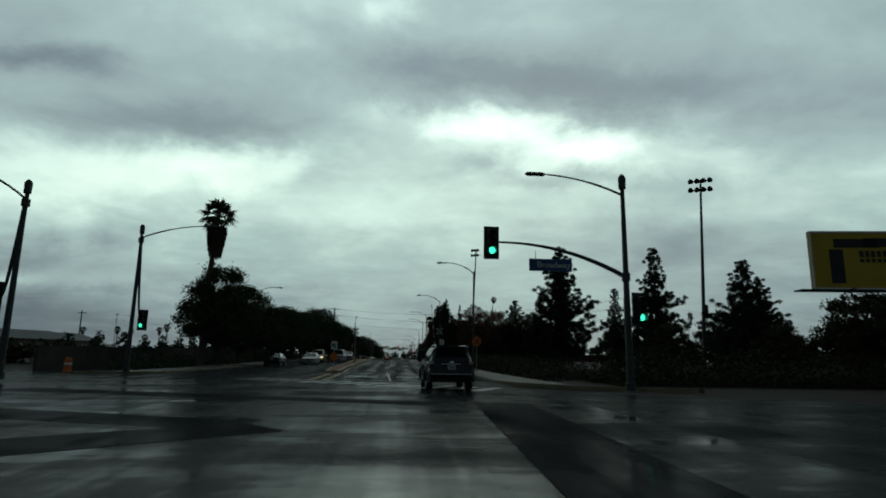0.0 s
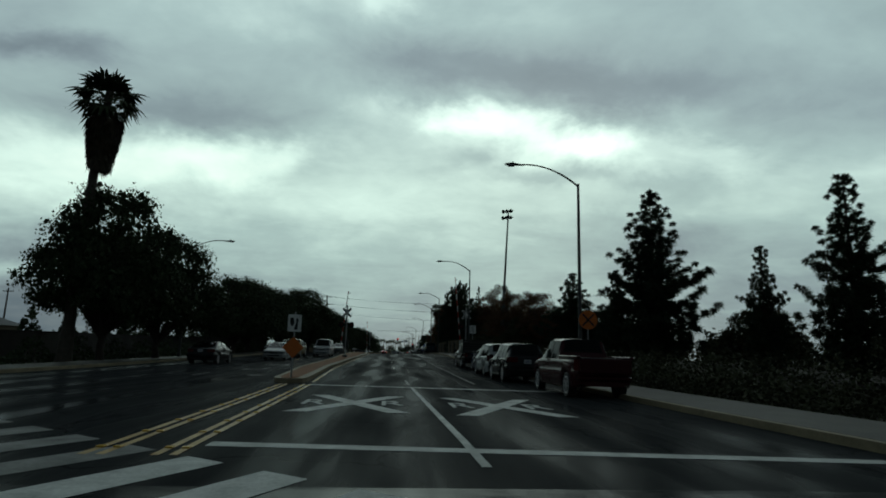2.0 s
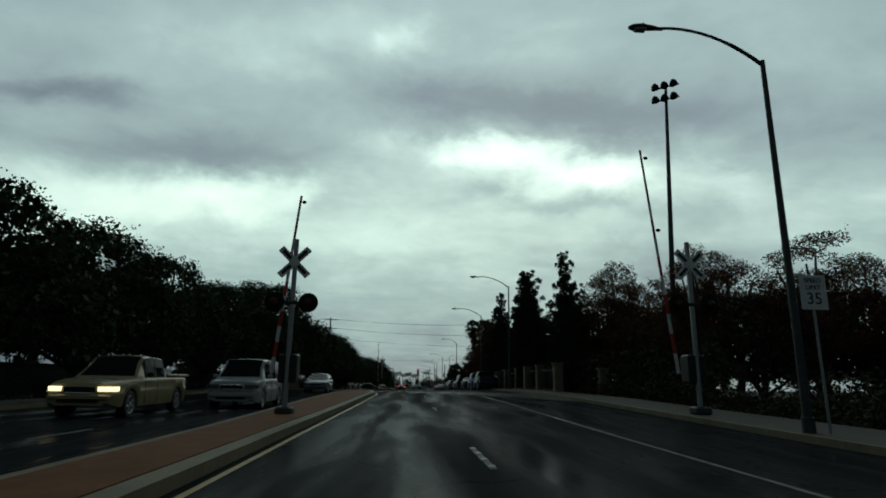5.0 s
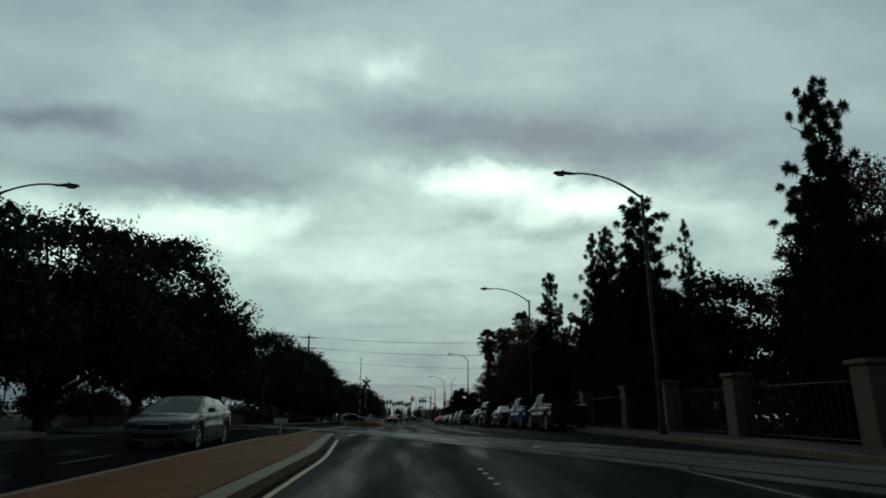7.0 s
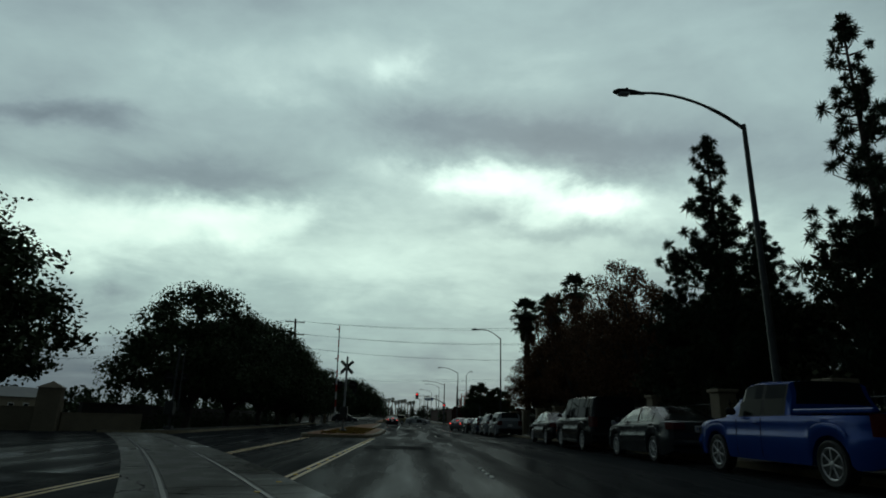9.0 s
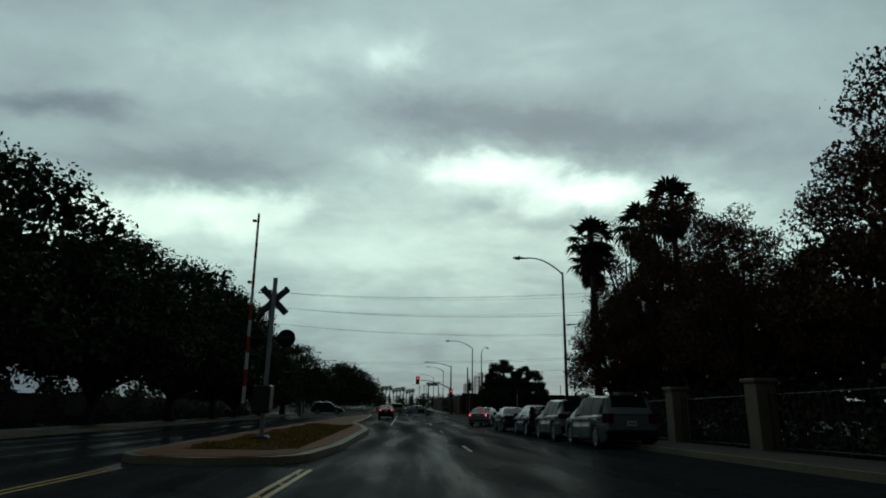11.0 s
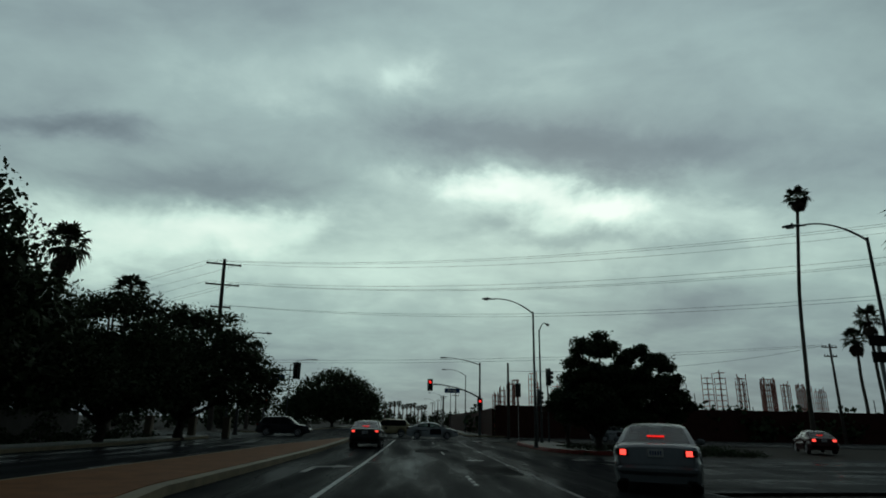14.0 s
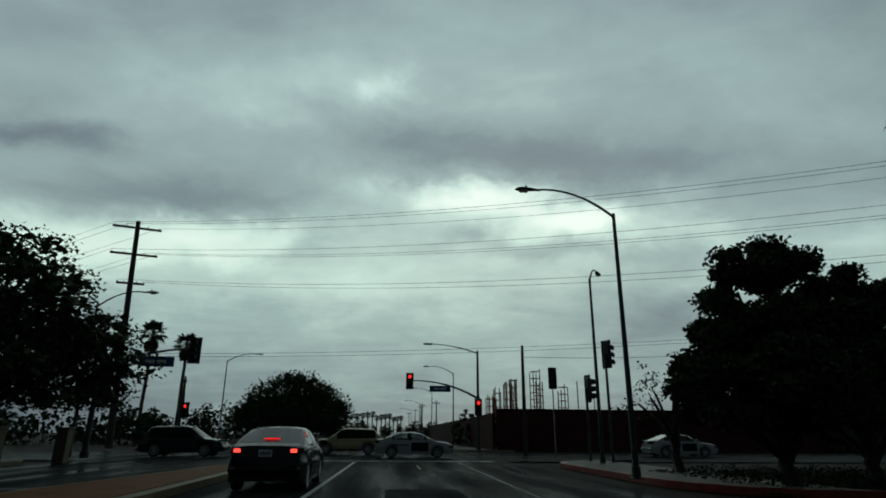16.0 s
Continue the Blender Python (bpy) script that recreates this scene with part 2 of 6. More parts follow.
M["dot_yellow"] = material("yellow_road_marker", (0.6, 0.36, 0.06), 0.25, var=0.2, scale=10)
M["galv"] = material("weathered_galvanised_steel", (0.055, 0.058, 0.056), 0.55, 0.4, var=0.3, scale=4, bump=0.08)
M["galv_light"] = material("bright_galvanised_steel", (0.3, 0.31, 0.3), 0.45, 0.5, var=0.2, scale=5)
M["dark_metal"] = material("dark_painted_metal", (0.02, 0.022, 0.02), 0.5, 0.2, var=0.3, scale=6)
M["black"] = material("black_plastic", (0.008, 0.008, 0.008), 0.6, var=0.3, scale=8, spec=0.12)
M["rubber"] = material("wet_rubber", (0.014, 0.014, 0.014), 0.6, var=0.3, scale=12, bump=0.15, bump_scale=60)
M["alloy"] = material("alloy_rim", (0.42, 0.42, 0.42), 0.35, 0.5, var=0.15, scale=8)
M["chrome"] = material("chrome", (0.75, 0.76, 0.76), 0.12, 1.0, var=0.08, scale=8)
M["glass"] = material("tinted_car_glass", (0.008, 0.01, 0.01), 0.03, var=0.0, spec=0.02)
M["clear_glass"] = material("green_tinted_car_glass", (0.42, 0.56, 0.54), 0.0, var=0.0, spec=0.5, trans=1.0)
M["clear_glass"].node_tree.nodes["Principled BSDF"].inputs["IOR"].default_value = 1.12
M["clear_glass"].node_tree.nodes["Principled BSDF"].inputs["Coat Weight"].default_value = 0.6
M["seat"] = material("dark_seat_cloth", (0.02, 0.02, 0.021), 0.8, var=0.3, scale=6, spec=0.1)
M["clear"] = material("lamp_glass", (0.34, 0.35, 0.34), 0.1, var=0.15, scale=12, spec=0.6)
M["head_lens"] = material("unlit_headlamp_glass", (0.07, 0.075, 0.078), 0.08, var=0.3, scale=14, spec=0.5)
M["red_lens"] = material("red_lamp_lens", (0.06, 0.004, 0.004), 0.15, var=0.2, scale=15)
M["red_lit"] = material("lit_brake_lamp", (0.3, 0.008, 0.008), 0.2, var=0.0, emit=((1.0, 0.03, 0.025), 0.9))
M["red_hot"] = material("brake_lamp_bulbs", (0.5, 0.02, 0.02), 0.2, var=0.0, emit=((1.0, 0.07, 0.05), 2.2))
M["sig_red"] = material("lit_red_signal", (0.5, 0.01, 0.01), 0.2, var=0.0, emit=((1.0, 0.03, 0.025), 1.6))
M["sig_green"] = material("lit_green_signal", (0.02, 0.4, 0.25), 0.2, var=0.0, emit=((0.05, 0.9, 0.5), 1.6))
M["sig_off"] = material("unlit_signal_lens", (0.03, 0.02, 0.015), 0.25, var=0.2, scale=20)
M["head_lit"] = material("lit_headlamp", (0.8, 0.7, 0.5), 0.2, var=0.0, emit=((1.0, 0.85, 0.5), 1.5))
M["plate"] = material("number_plate", (0.5, 0.5, 0.48), 0.4, var=0.15, scale=20)
M["bar_blue"] = material("dark_blue_marking", (0.03, 0.04, 0.12), 0.5, var=0.1, scale=20)
M["sign_blue"] = material("blue_sign_sheet", (0.012, 0.06, 0.16), 0.4, var=0.15, scale=6)
M["sign_white"] = material("white_sign_sheet", (0.6, 0.6, 0.57), 0.4, var=0.15, scale=6)
M["sign_black"] = material("black_sign_print", (0.015, 0.015, 0.015), 0.5, var=0.1, scale=10)
M["sign_orange"] = material("orange_sign_sheet", (0.5, 0.12, 0.016), 0.45, var=0.2, scale=6)
M["billboard"] = material("billboard_yellow_print", (0.42, 0.28, 0.02), 0.55, var=0.15, scale=0.8)
M["bark"] = material("dark_wet_bark", (0.045, 0.036, 0.028), 0.85, var=0.4, scale=3, bump=0.8, bump_scale=12)
M["palm_bark"] = material("palm_trunk", (0.075, 0.062, 0.048), 0.85, var=0.4, scale=4, bump=0.7, bump_scale=14)
M["leaf"] = material("dark_green_leaves", (0.042, 0.06, 0.028), 0.75, spec=0.1, var=0.4, scale=0.8, island=0.5)
M["leaf_olive"] = material("olive_leaves", (0.048, 0.052, 0.026), 0.75, spec=0.1, var=0.4, scale=0.8, island=0.5)
M["leaf_red"] = material("autumn_brown_leaves", (0.1, 0.05, 0.024), 0.7, spec=0.1, var=0.5, scale=0.7, island=0.6)
M["needle"] = material("pine_needles", (0.035, 0.052, 0.03), 0.75, spec=0.1, var=0.4, scale=1.0, island=0.5)
M["frond"] = material("palm_fronds", (0.045, 0.06, 0.03), 0.7, spec=0.1, var=0.4, scale=1.5, island=0.4)
M["dead_frond"] = material("dead_palm_fronds", (0.06, 0.045, 0.028), 0.8, var=0.4, scale=1.5, island=0.5)
M["shrub"] = material("ground_cover_leaves", (0.3, 0.18, 0.035), 0.7, spec=0.1, var=0.5, scale=1.0, island=0.6)
M["stucco"] = material("tan_stucco", (0.16, 0.13, 0.085), 0.75, var=0.2, scale=1.2, bump=0.3, bump_scale=40, per_object=0.1)
M["wall"] = material("grey_block_wall", (0.05, 0.047, 0.042), 0.75, spec=0.1, var=0.3, scale=0.8, bump=0.3, bump_scale=18)
M["wood"] = material("creosote_pole_wood", (0.045, 0.036, 0.028), 0.8, var=0.4, scale=2, bump=0.5, bump_scale=20)
M["rail"] = material("rusty_rail_steel", (0.05, 0.045, 0.04), 0.45, 0.3, var=0.4, scale=6)
M["rebar"] = material("rusty_rebar", (0.36, 0.12, 0.085), 0.7, 0.3, var=0.35, scale=3)
M["red_wood"] = material("red_brown_hoarding", (0.045, 0.016, 0.012), 0.8, spec=0.1, var=0.3, scale=1.5)
M["roof_far"] = material("far_roof", (0.1, 0.1, 0.1), 0.7, var=0.2, scale=0.4)
M["gate_red"] = material("red_gate_stripe", (0.35, 0.03, 0.02), 0.45, var=0.2, scale=6)
M["gate_white"] = material("white_gate_stripe", (0.55, 0.55, 0.52), 0.45, var=0.2, scale=6)
M["drum_orange"] = material("orange_plastic", (0.5, 0.12, 0.02), 0.5, var=0.2, scale=5)
PAINT = {}


def paint(name, color, metal=0.3):
    if name not in PAINT:
        PAINT[name] = material(name + "_car_paint", color, 0.25, metal * 0.5, var=0.12, scale=2.0, coat=0.18, spec=0.1)
    return PAINT[name]


# ---- shape tools ----
GY = (-20, 40, 80, 105, 120, 160, 200, 320)
GZ = (0, 0, 0.42, 0.85, 0.9, 0.6, 0.3, 0.2)
RIGHT_RISE = 0.28


def ground(x, y):
    """Height of the land: a low hump at the railway, with the road's east side banked up a little there."""
    z = sum(np.interp(y + d, GY, GZ) for d in (-8, -4, 0, 4, 8)) / 5
    bank = min(max((y - 66) / 22, 0), 1) * min(max((168 - y) / 22, 0), 1)
    return float(z) + RIGHT_RISE * bank * min(max(x / 7, 0), 1)


class Shape:
    """Collects faces for one mesh."""

    def __init__(self):
        self.v, self.f = [], []

    def add(self, verts, faces):
        o = len(self.v)
        self.v += [tuple(p) for p in verts]
        self.f += [tuple(i + o for i in f) for f in faces]
        return self

    def box(self, c, s, m=None, bevel=0.0):
        cx, cy, cz = c
        hx, hy, hz = s[0] / 2, s[1] / 2, s[2] / 2
        if bevel <= 0:
            vs = [(cx + a * hx, cy + b * hy, cz + d * hz) for d in (-1, 1) for b in (-1, 1) for a in (-1, 1)]
            fs = [(0, 2, 3, 1), (4, 5, 7, 6), (0, 1, 5, 4), (2, 6, 7, 3), (0, 4, 6, 2), (1, 3, 7, 5)]
        else:
            e = min(bevel, hx * 0.9, hy * 0.9, hz * 0.9)
            vs, fs = [], []
            rings = [(-hz, e), (-hz + e, 0), (hz - e, 0), (hz, e)]
            for z, ins in rings:
                ax, ay = hx - ins, hy - ins
                for px, py in ((-ax + e, -ay), (ax - e, -ay), (ax, -ay + e), (ax, ay - e), (ax - e, ay), (-ax + e, ay), (-ax, ay - e), (-ax, -ay + e)):
                    vs.append((cx + px, cy + py, cz + z))
            for k in range(3):
                for i in range(8):
                    j = (i + 1) % 8
                    fs.append((k * 8 + i, k * 8 + j, k * 8 + 8 + j, k * 8 + 8 + i))
            fs += [tuple(reversed(range(8))), tuple(range(24, 32))]
        if m is not None:
            vs = [m @ Vector(p) for p in vs]
        return self.add(vs, fs)

    def tube(self, pts, radii, n=8, caps=True):
        pts = [Vector(p) for p in pts]
        if isinstance(radii, (int, float)):
            radii = [radii] * len(pts)
        vs, fs = [], []
        for i, p in enumerate(pts):
            d = (pts[min(i + 1, len(pts) - 1)] - pts[max(i - 1, 0)]).normalized()
            a = (Vector((0, 0, 1)).cross(d).normalized() if abs(d.z) < 0.9 else Vector((1, 0, 0)))
            b = d.cross(a).normalized()
            a = b.cross(d).normalized()
            for k in range(n):
                t = 2 * math.pi * k / n
                vs.append(p + (a * math.cos(t) + b * math.sin(t)) * radii[i])
        for i in range(len(pts) - 1):
            for k in range(n):
                q = (k + 1) % n
                fs.append((i * n + k, i * n + q, i * n + n + q, i * n + n + k))
        if caps:
            fs += [tuple(reversed(range(n))), tuple(range((len(pts) - 1) * n, len(pts) * n))]
        return self.add(vs, fs)

    def lathe(self, prof, n=16, m=None):
        """prof: (radius, z) from below to above, turned round z."""
        vs, fs = [], []
        for r, z in prof:
            for k in range(n):
                t = 2 * math.pi * k / n
                p = Vector((r * math.cos(t), r * math.sin(t), z))
                vs.append(m @ p if m is not None else p)
        for i in range(len(prof) - 1):
            for k in range(n):
                q = (k + 1) % n
                fs.append((i * n + k, i * n + q, i * n + n + q, i * n + n + k))
        fs += [tuple(reversed(range(n))), tuple(range((len(prof) - 1) * n, len(prof) * n))]
        return self.add(vs, fs)

    def slab(self, outline, z0, z1, land=False):
        """A prism over a ground outline; with land, its heights count from the ground."""
        n = len(outline)
        h = (lambda p: ground(*p)) if land else (lambda p: 0.0)
        vs = [(x, y, z0 + h((x, y))) for x, y in outline] + [(x, y, z1 + h((x, y))) for x, y in outline]
        fs = [tuple(reversed(range(n))), tuple(range(n, 2 * n))]
        fs += [(i, (i + 1) % n, n + (i + 1) % n, n + i) for i in range(n)]
        return self.add(vs, fs)

    def mesh(self, name, mat, smooth=False):
        me = bpy.data.meshes.new(name)
        me.from_pydata([tuple(p) for p in self.v], [], self.f)
        me.materials.append(mat)
        if smooth:
            me.polygons.foreach_set("use_smooth", [True] * len(me.polygons))
            me.update()
            me.set_sharp_from_angle(angle=radians(34))
        me.update()
        return me


def part(name, shape, mat, parent=None, label="", smooth=False, at=None):
    me = shape if isinstance(shape, bpy.types.Mesh) else shape.mesh(name, mat, smooth)
    ob = new(name, me)
    if parent is not None:
        ob.parent = parent
    if at is not None:
        ob.matrix_basis = at
    if label:
        tagged(ob, label)
    return ob


def thing(name, label, category, m=None, group="", kind=""):
    ob = new(name)
    ob.empty_display_size = 0.2
    if m is not None:
        ob.matrix_basis = m
    return tagged(ob, label, category, group, kind)


def on_ground(x, y, rz=0, dz=0.0, k=1.0):
    return Matrix.LocRotScale((x, y, ground(x, y) + dz), Euler((0, 0, radians(rz))), (k, k, k))


def text_mesh(body, size, mat, name):
    cu = bpy.data.curves.new(name, "FONT")
    cu.body, cu.size, cu.align_x, cu.align_y, cu.extrude = body, size, "CENTER", "CENTER", 0.004
    tmp = bpy.data.objects.new(name, cu)
    scene.collection.objects.link(tmp)
    bpy.context.view_layer.update()
    me = bpy.data.meshes.new_from_object(tmp.evaluated_get(bpy.context.evaluated_depsgraph_get()))
    bpy.data.objects.remove(tmp)
    me.materials.clear()
    me.materials.append(mat)
    return me


def arc(p0, p1, p2, n=8):
    p0, p1, p2 = Vector(p0), Vector(p1), Vector(p2)
    return [p0 * (1 - t) ** 2 + p1 * 2 * t * (1 - t) + p2 * t * t for t in (i / n for i in range(n + 1))]


# ---- land, roads, kerbs ----
def strip(name, xl, xr, y0, y1, mat, top=0.0, thick=0.0, step=4.0, nx=1, kind="structure", label="", category=""):
    """A band that follows the land from y0 to y1, between the lines xl(y) and xr(y), with sides where it has thickness."""
    fl = xl if callable(xl) else (lambda y: xl)
    fr = xr if callable(xr) else (lambda y: xr)
    n = max(2, int(abs(y1 - y0) / step) + 1)
    ys = [y0 + (y1 - y0) * i / (n - 1) for i in range(n)]
    s = Shape()
    vs, fs = [], []
    for y in ys:
        a, b = fl(y), fr(y)
        for k in range(nx + 1):
            x = a + (b - a) * k / nx
            vs.append((x, y, ground(x, y) + top))
    w = nx + 1
    for i in range(n - 1):
        for k in range(nx):
            fs.append((i * w + k, i * w + k + 1, i * w + w + k + 1, i * w + w + k))
    if thick:
        o = len(vs)
        for y in ys:
            for x in (fl(y), fr(y)):
                vs.append((x, y, ground(x, y) + top - thick))
        for i in range(n - 1):
            fs.append((i * w, i * w + w, o + i * 2 + 2, o + i * 2))
            fs.append((i * w + nx, o + i * 2 + 1, o + i * 2 + 3, i * w + w + nx))
        for i in (0, n - 1):
            fs.append(tuple(i * w + k for k in range(w)) + (o + i * 2 + 1, o + i * 2))
    s.add(vs, fs)
    ob = part(name, s, mat)
    return tagged(ob, label, category, kind=kind) if kind else ob


def spread(*runs):
    out = []
    for a, b, n in runs:
        out += [a + (b - a) * i / n for i in range(n)]
    return out + [runs[-1][1]]


def build_ground():
    xs = [-1800, -500, -150, -60, -30, -14.5, 0, 3.5, 7, 12, 30, 60, 150, 500, 1800]
    ys = spread((-900, -60, 6), (-60, 330, 98), (330, 3200, 14))
    vs = [(x, y, ground(x, y) - 0.07) for y in ys for x in xs]
    w = len(xs)
    fs = [(i * w + k, i * w + k + 1, i * w + w + k + 1, i * w + w + k) for i in range(len(ys) - 1) for k in range(w - 1)]
    tagged(part("ground", Shape().add(vs, fs), M["soil"]), "damp brown soil and thin grass beside the road", "ground", kind="structure")


build_ground()
KERB_R, KERB_L = 6.9, -14.6
tagged(strip("road_main", KERB_L, KERB_R, 24, 408, M["asphalt"], nx=6, step=3.0), "rain-wet grey asphalt road with worn tyre tracks", "road")
tagged(strip("road_junction", KERB_L, KERB_R, -120, 24, M["asphalt_pools"], nx=6, step=3.0), "wet dark asphalt of the junction with shallow puddles", "road")


def band(name, corners, mat, label, category, top=0.0):
    s = Shape()
    n = 16
    (a, b, c, d) = [Vector((*p, 0)) for p in corners]
    vs, fs = [], []
    for i in range(n + 1):
        p, q = a.lerp(b, i / n), d.lerp(c, i / n)
        for r in (p, q):
            vs.append((r.x, r.y, ground(r.x, r.y) + top))
    fs = [(2 * i, 2 * i + 2, 2 * i + 3, 2 * i + 1) for i in range(n)]
    return tagged(part(name, s.add(vs, fs), mat), label, category, kind="structure")


band("road_cross_west", [(KERB_L, -8), (-260, 150), (-260, 186), (KERB_L, 30)], M["asphalt_pools"], "wet asphalt side road crossing at an angle", "road")
band("road_cross_east", [(KERB_R, -22), (KERB_R + 230, -160), (KERB_R + 230, -124), (KERB_R, 18)], M["asphalt_cross"], "wet asphalt side road crossing at an angle", "road")
band("road_far_west", [(KERB_L, 223.5), (-300, 223.5), (-300, 240), (KERB_L, 240)], M["asphalt_cross"], "wet asphalt cross street at the red lights", "road")
band("road_far_east", [(KERB_R, 223.5), (300, 223.5), (300, 240), (KERB_R, 240)], M["asphalt_cross"], "wet asphalt cross street at the red lights", "road")
band("driveway_east", [(KERB_R, 186), (60, 194), (60, 206), (KERB_R, 202)], M["asphalt_cross"], "wet asphalt driveway opening between kerbs", "driveway")
band("rail_apron_west", [(KERB_L, 118), (-60, 140), (-60, 190), (KERB_L, 150)], M["patch"], "dark wet asphalt apron beside the railway", "pavement")


def rounded(x0, inward, y0, y1, r):
    """A kerb line x(y) that swings away by r at both ends."""
    def f(y):
        d = min(y - y0, y1 - y)
        if d >= r:
            return x0
        return x0 + inward * (r - math.sqrt(max(0, r * r - (r - max(d, 0)) ** 2)))
    return f


def pavement(side, y0, y1, r, width, label, red=False, soil=True):
    x0 = KERB_R if side > 0 else KERB_L
    if red:
        x0 = 8.3
    k = rounded(x0, side, y0, y1, r)
    k2 = lambda y: k(y) + side * 0.16
    end = lambda y: max(x0 + width, k(y) + 0.4) if side > 0 else min(x0 - width, k(y) - 0.4)
    lo, hi = (k, k2) if side > 0 else (k2, k)
    kb = strip("kerb", lo, hi, y0, y1, M["kerb_red"] if red else M["kerb"], 0.15, 0.2, 1.0)
    tagged(kb, "red-painted concrete kerb" if red else "weathered concrete kerb", "kerb")
    lo, hi = (k2, end) if side > 0 else (end, k2)
    pv = strip("pavement", lo, hi, y0, y1, M["concrete"], 0.155, 0.2, 1.0, nx=2)
    tagged(pv, label, "pavement")


pavement(1, 17.5, 184.5, 7.5, 2.6, "wet concrete pavement beside the parking lane")
pavement(1, 204, 222.5, 5.0, 3.2, "wet concrete pavement on the street corner", red=True)
pavement(1, 241, 420, 4, 2.4, "wet concrete pavement beyond the crossing")
pavement(-1, 31, 116, 4, 2.4, "wet concrete pavement under the trees")
pavement(-1, 152, 222, 4, 2.4, "wet concrete pavement under the trees")
pavement(-1, 241.5, 420, 4, 2.4, "wet concrete pavement beyond the crossing")


def median(y0, y1, left, right, nose=1.2, planted=None):
    """A raised traffic island: pale kerb all round, stamped red concrete between."""
    def edge(f, s):
        def e(y):
            mid = (left(y) + right(y)) / 2
            d = min(y - y0, y1 - y)
            k = 1 if d >= nose else math.sqrt(max(0, 1 - (1 - max(d, 0) / nose) ** 2))
            return mid + (f(y) - mid) * k * s
        return e
    L, Rr = edge(left, 1), edge(right, 1)
    body = tagged(strip("median_kerb", L, Rr, y0, y1, M["kerb"], 0.17, 0.25, 0.5), "pale concrete kerb round a traffic island", "kerb")
    inner_l = lambda y: L(y) + min(0.22, 0.45 * (Rr(y) - L(y)))
    inner_r = lambda y: Rr(y) - min(0.32, 0.45 * (Rr(y) - L(y)))
    tagged(strip("median_paving", inner_l, inner_r, y0 + 0.35, y1 - 0.35, M["median"], 0.185, 0.05, 0.8, nx=2), "red stamped concrete on the traffic island", "paving")
    if planted:
        a, b, ml, mr = planted
        tagged(strip("planter_soil", lambda y: L(y) + ml, lambda y: Rr(y) - mr, a, b, M["soil"], 0.2, 0.05, 0.8, nx=2), "damp soil of a planted island", "soil")
    return L, Rr


def lerp_line(*pts):
    ys, xs = [p[0] for p in pts], [p[1] for p in pts]
    return lambda y: float(np.interp(y, ys, xs))


MED_A = median(39.9, 116, lerp_line((40, -4.35), (52, -5.2), (75, -5.6), (90, -6.1), (110, -6.2), (116, -5.6)), lerp_line((40, -3.15), (54, -3.7), (75, -3.75), (104, -3.45), (116, -4.2)))
median(152.5, 221, lerp_line((152, -7.3), (160, -7.4), (185, -7.2), (205, -6.8), (221, -5.0)), lerp_line((152, -3.2), (158, -2.55), (171, -2.35), (177, -2.9), (184, -3.95), (205, -3.95), (221, -4.2)), 1.6, planted=(155.0, 176.5, 1.0, 1.15))
median(246, 330, lambda y: -6.2, lambda y: -3.9, 1.2)


def paint_strip(name, x0, x1, y0, y1, mat, label, step=2.0, top=0.006):
    return tagged(strip(name, x0, x1, y0, y1, mat, top, step=step), label, "road marking")


def poly_mark(name, pts, mat, label, top=0.006):
    s = Shape().add([(x, y, ground(x, y) + top) for x, y in pts], [tuple(range(len(pts)))])
    return tagged(part(name, s, mat), label, "road marking", kind="structure")


# crossing stripes, laid square to the slanting side road
D = Vector((0.47, 0.883))
A = Vector((0.8, -0.6)).normalized()
for i in range(-7, 6):
    c = Vector((-0.76, 20.5)) + Vector((1.0, -0.77)) * i
    if abs(c.x + 3) > 14 or c.x > 6:
        continue
    e = A * 0.62
    poly_mark("crosswalk_bar", [tuple(c), tuple(c + e), tuple(c + e + D * 3.0), tuple(c + D * 3.0)], M["white_paint"] if i > -4 else M["faded_paint"], "worn white crosswalk bar on wet asphalt")
poly_mark("stop_line", [(-2.4, 26.2), (6.4, 25.5), (6.4, 25.8), (-2.4, 26.55)], M["white_paint"], "worn white transverse line")
poly_mark("stop_line", [(-2.9, 39.3), (6.4, 38.2), (6.4, 38.55), (-2.9, 39.7)], M["white_paint"], "worn white transverse line")
poly_mark("stop_line", [(-3.8, 223.0), (6.2, 223.0), (6.2, 223.5), (-3.8, 223.5)], M["white_paint"], "worn white stop line")
poly_mark("stop_line", [(-14.2, 207.0), (-7.2, 207.0), (-7.2, 207.5), (-14.2, 207.5)], M["faded_paint"], "faded white stop line")


def rail_mark(cx, y0):
    w, l = 1.05, 4.4
    for s in (1, -1):
        b = 0.24
        poly_mark("rail_cross_stroke", [(cx - s * w - b, y0), (cx - s * w + b, y0), (cx + s * w + b, y0 + l), (cx + s * w - b, y0 + l)], M["white_paint"], "white painted stroke of a railway warning cross", 0.006 if s > 0 else 0.010)
    for dx in (-0.95, 0.9):
        me = text_mesh("R", 1.0, M["white_paint"], "letter")
        ob = new("painted_letter", me)
        ob.matrix_basis = Matrix.LocRotScale((cx + dx, y0 + l / 2, ground(cx, y0) + 0.008), None, (1.0, 1.75, 1))
        tagged(ob, "white painted letter R on wet asphalt", "road marking", kind="structure")


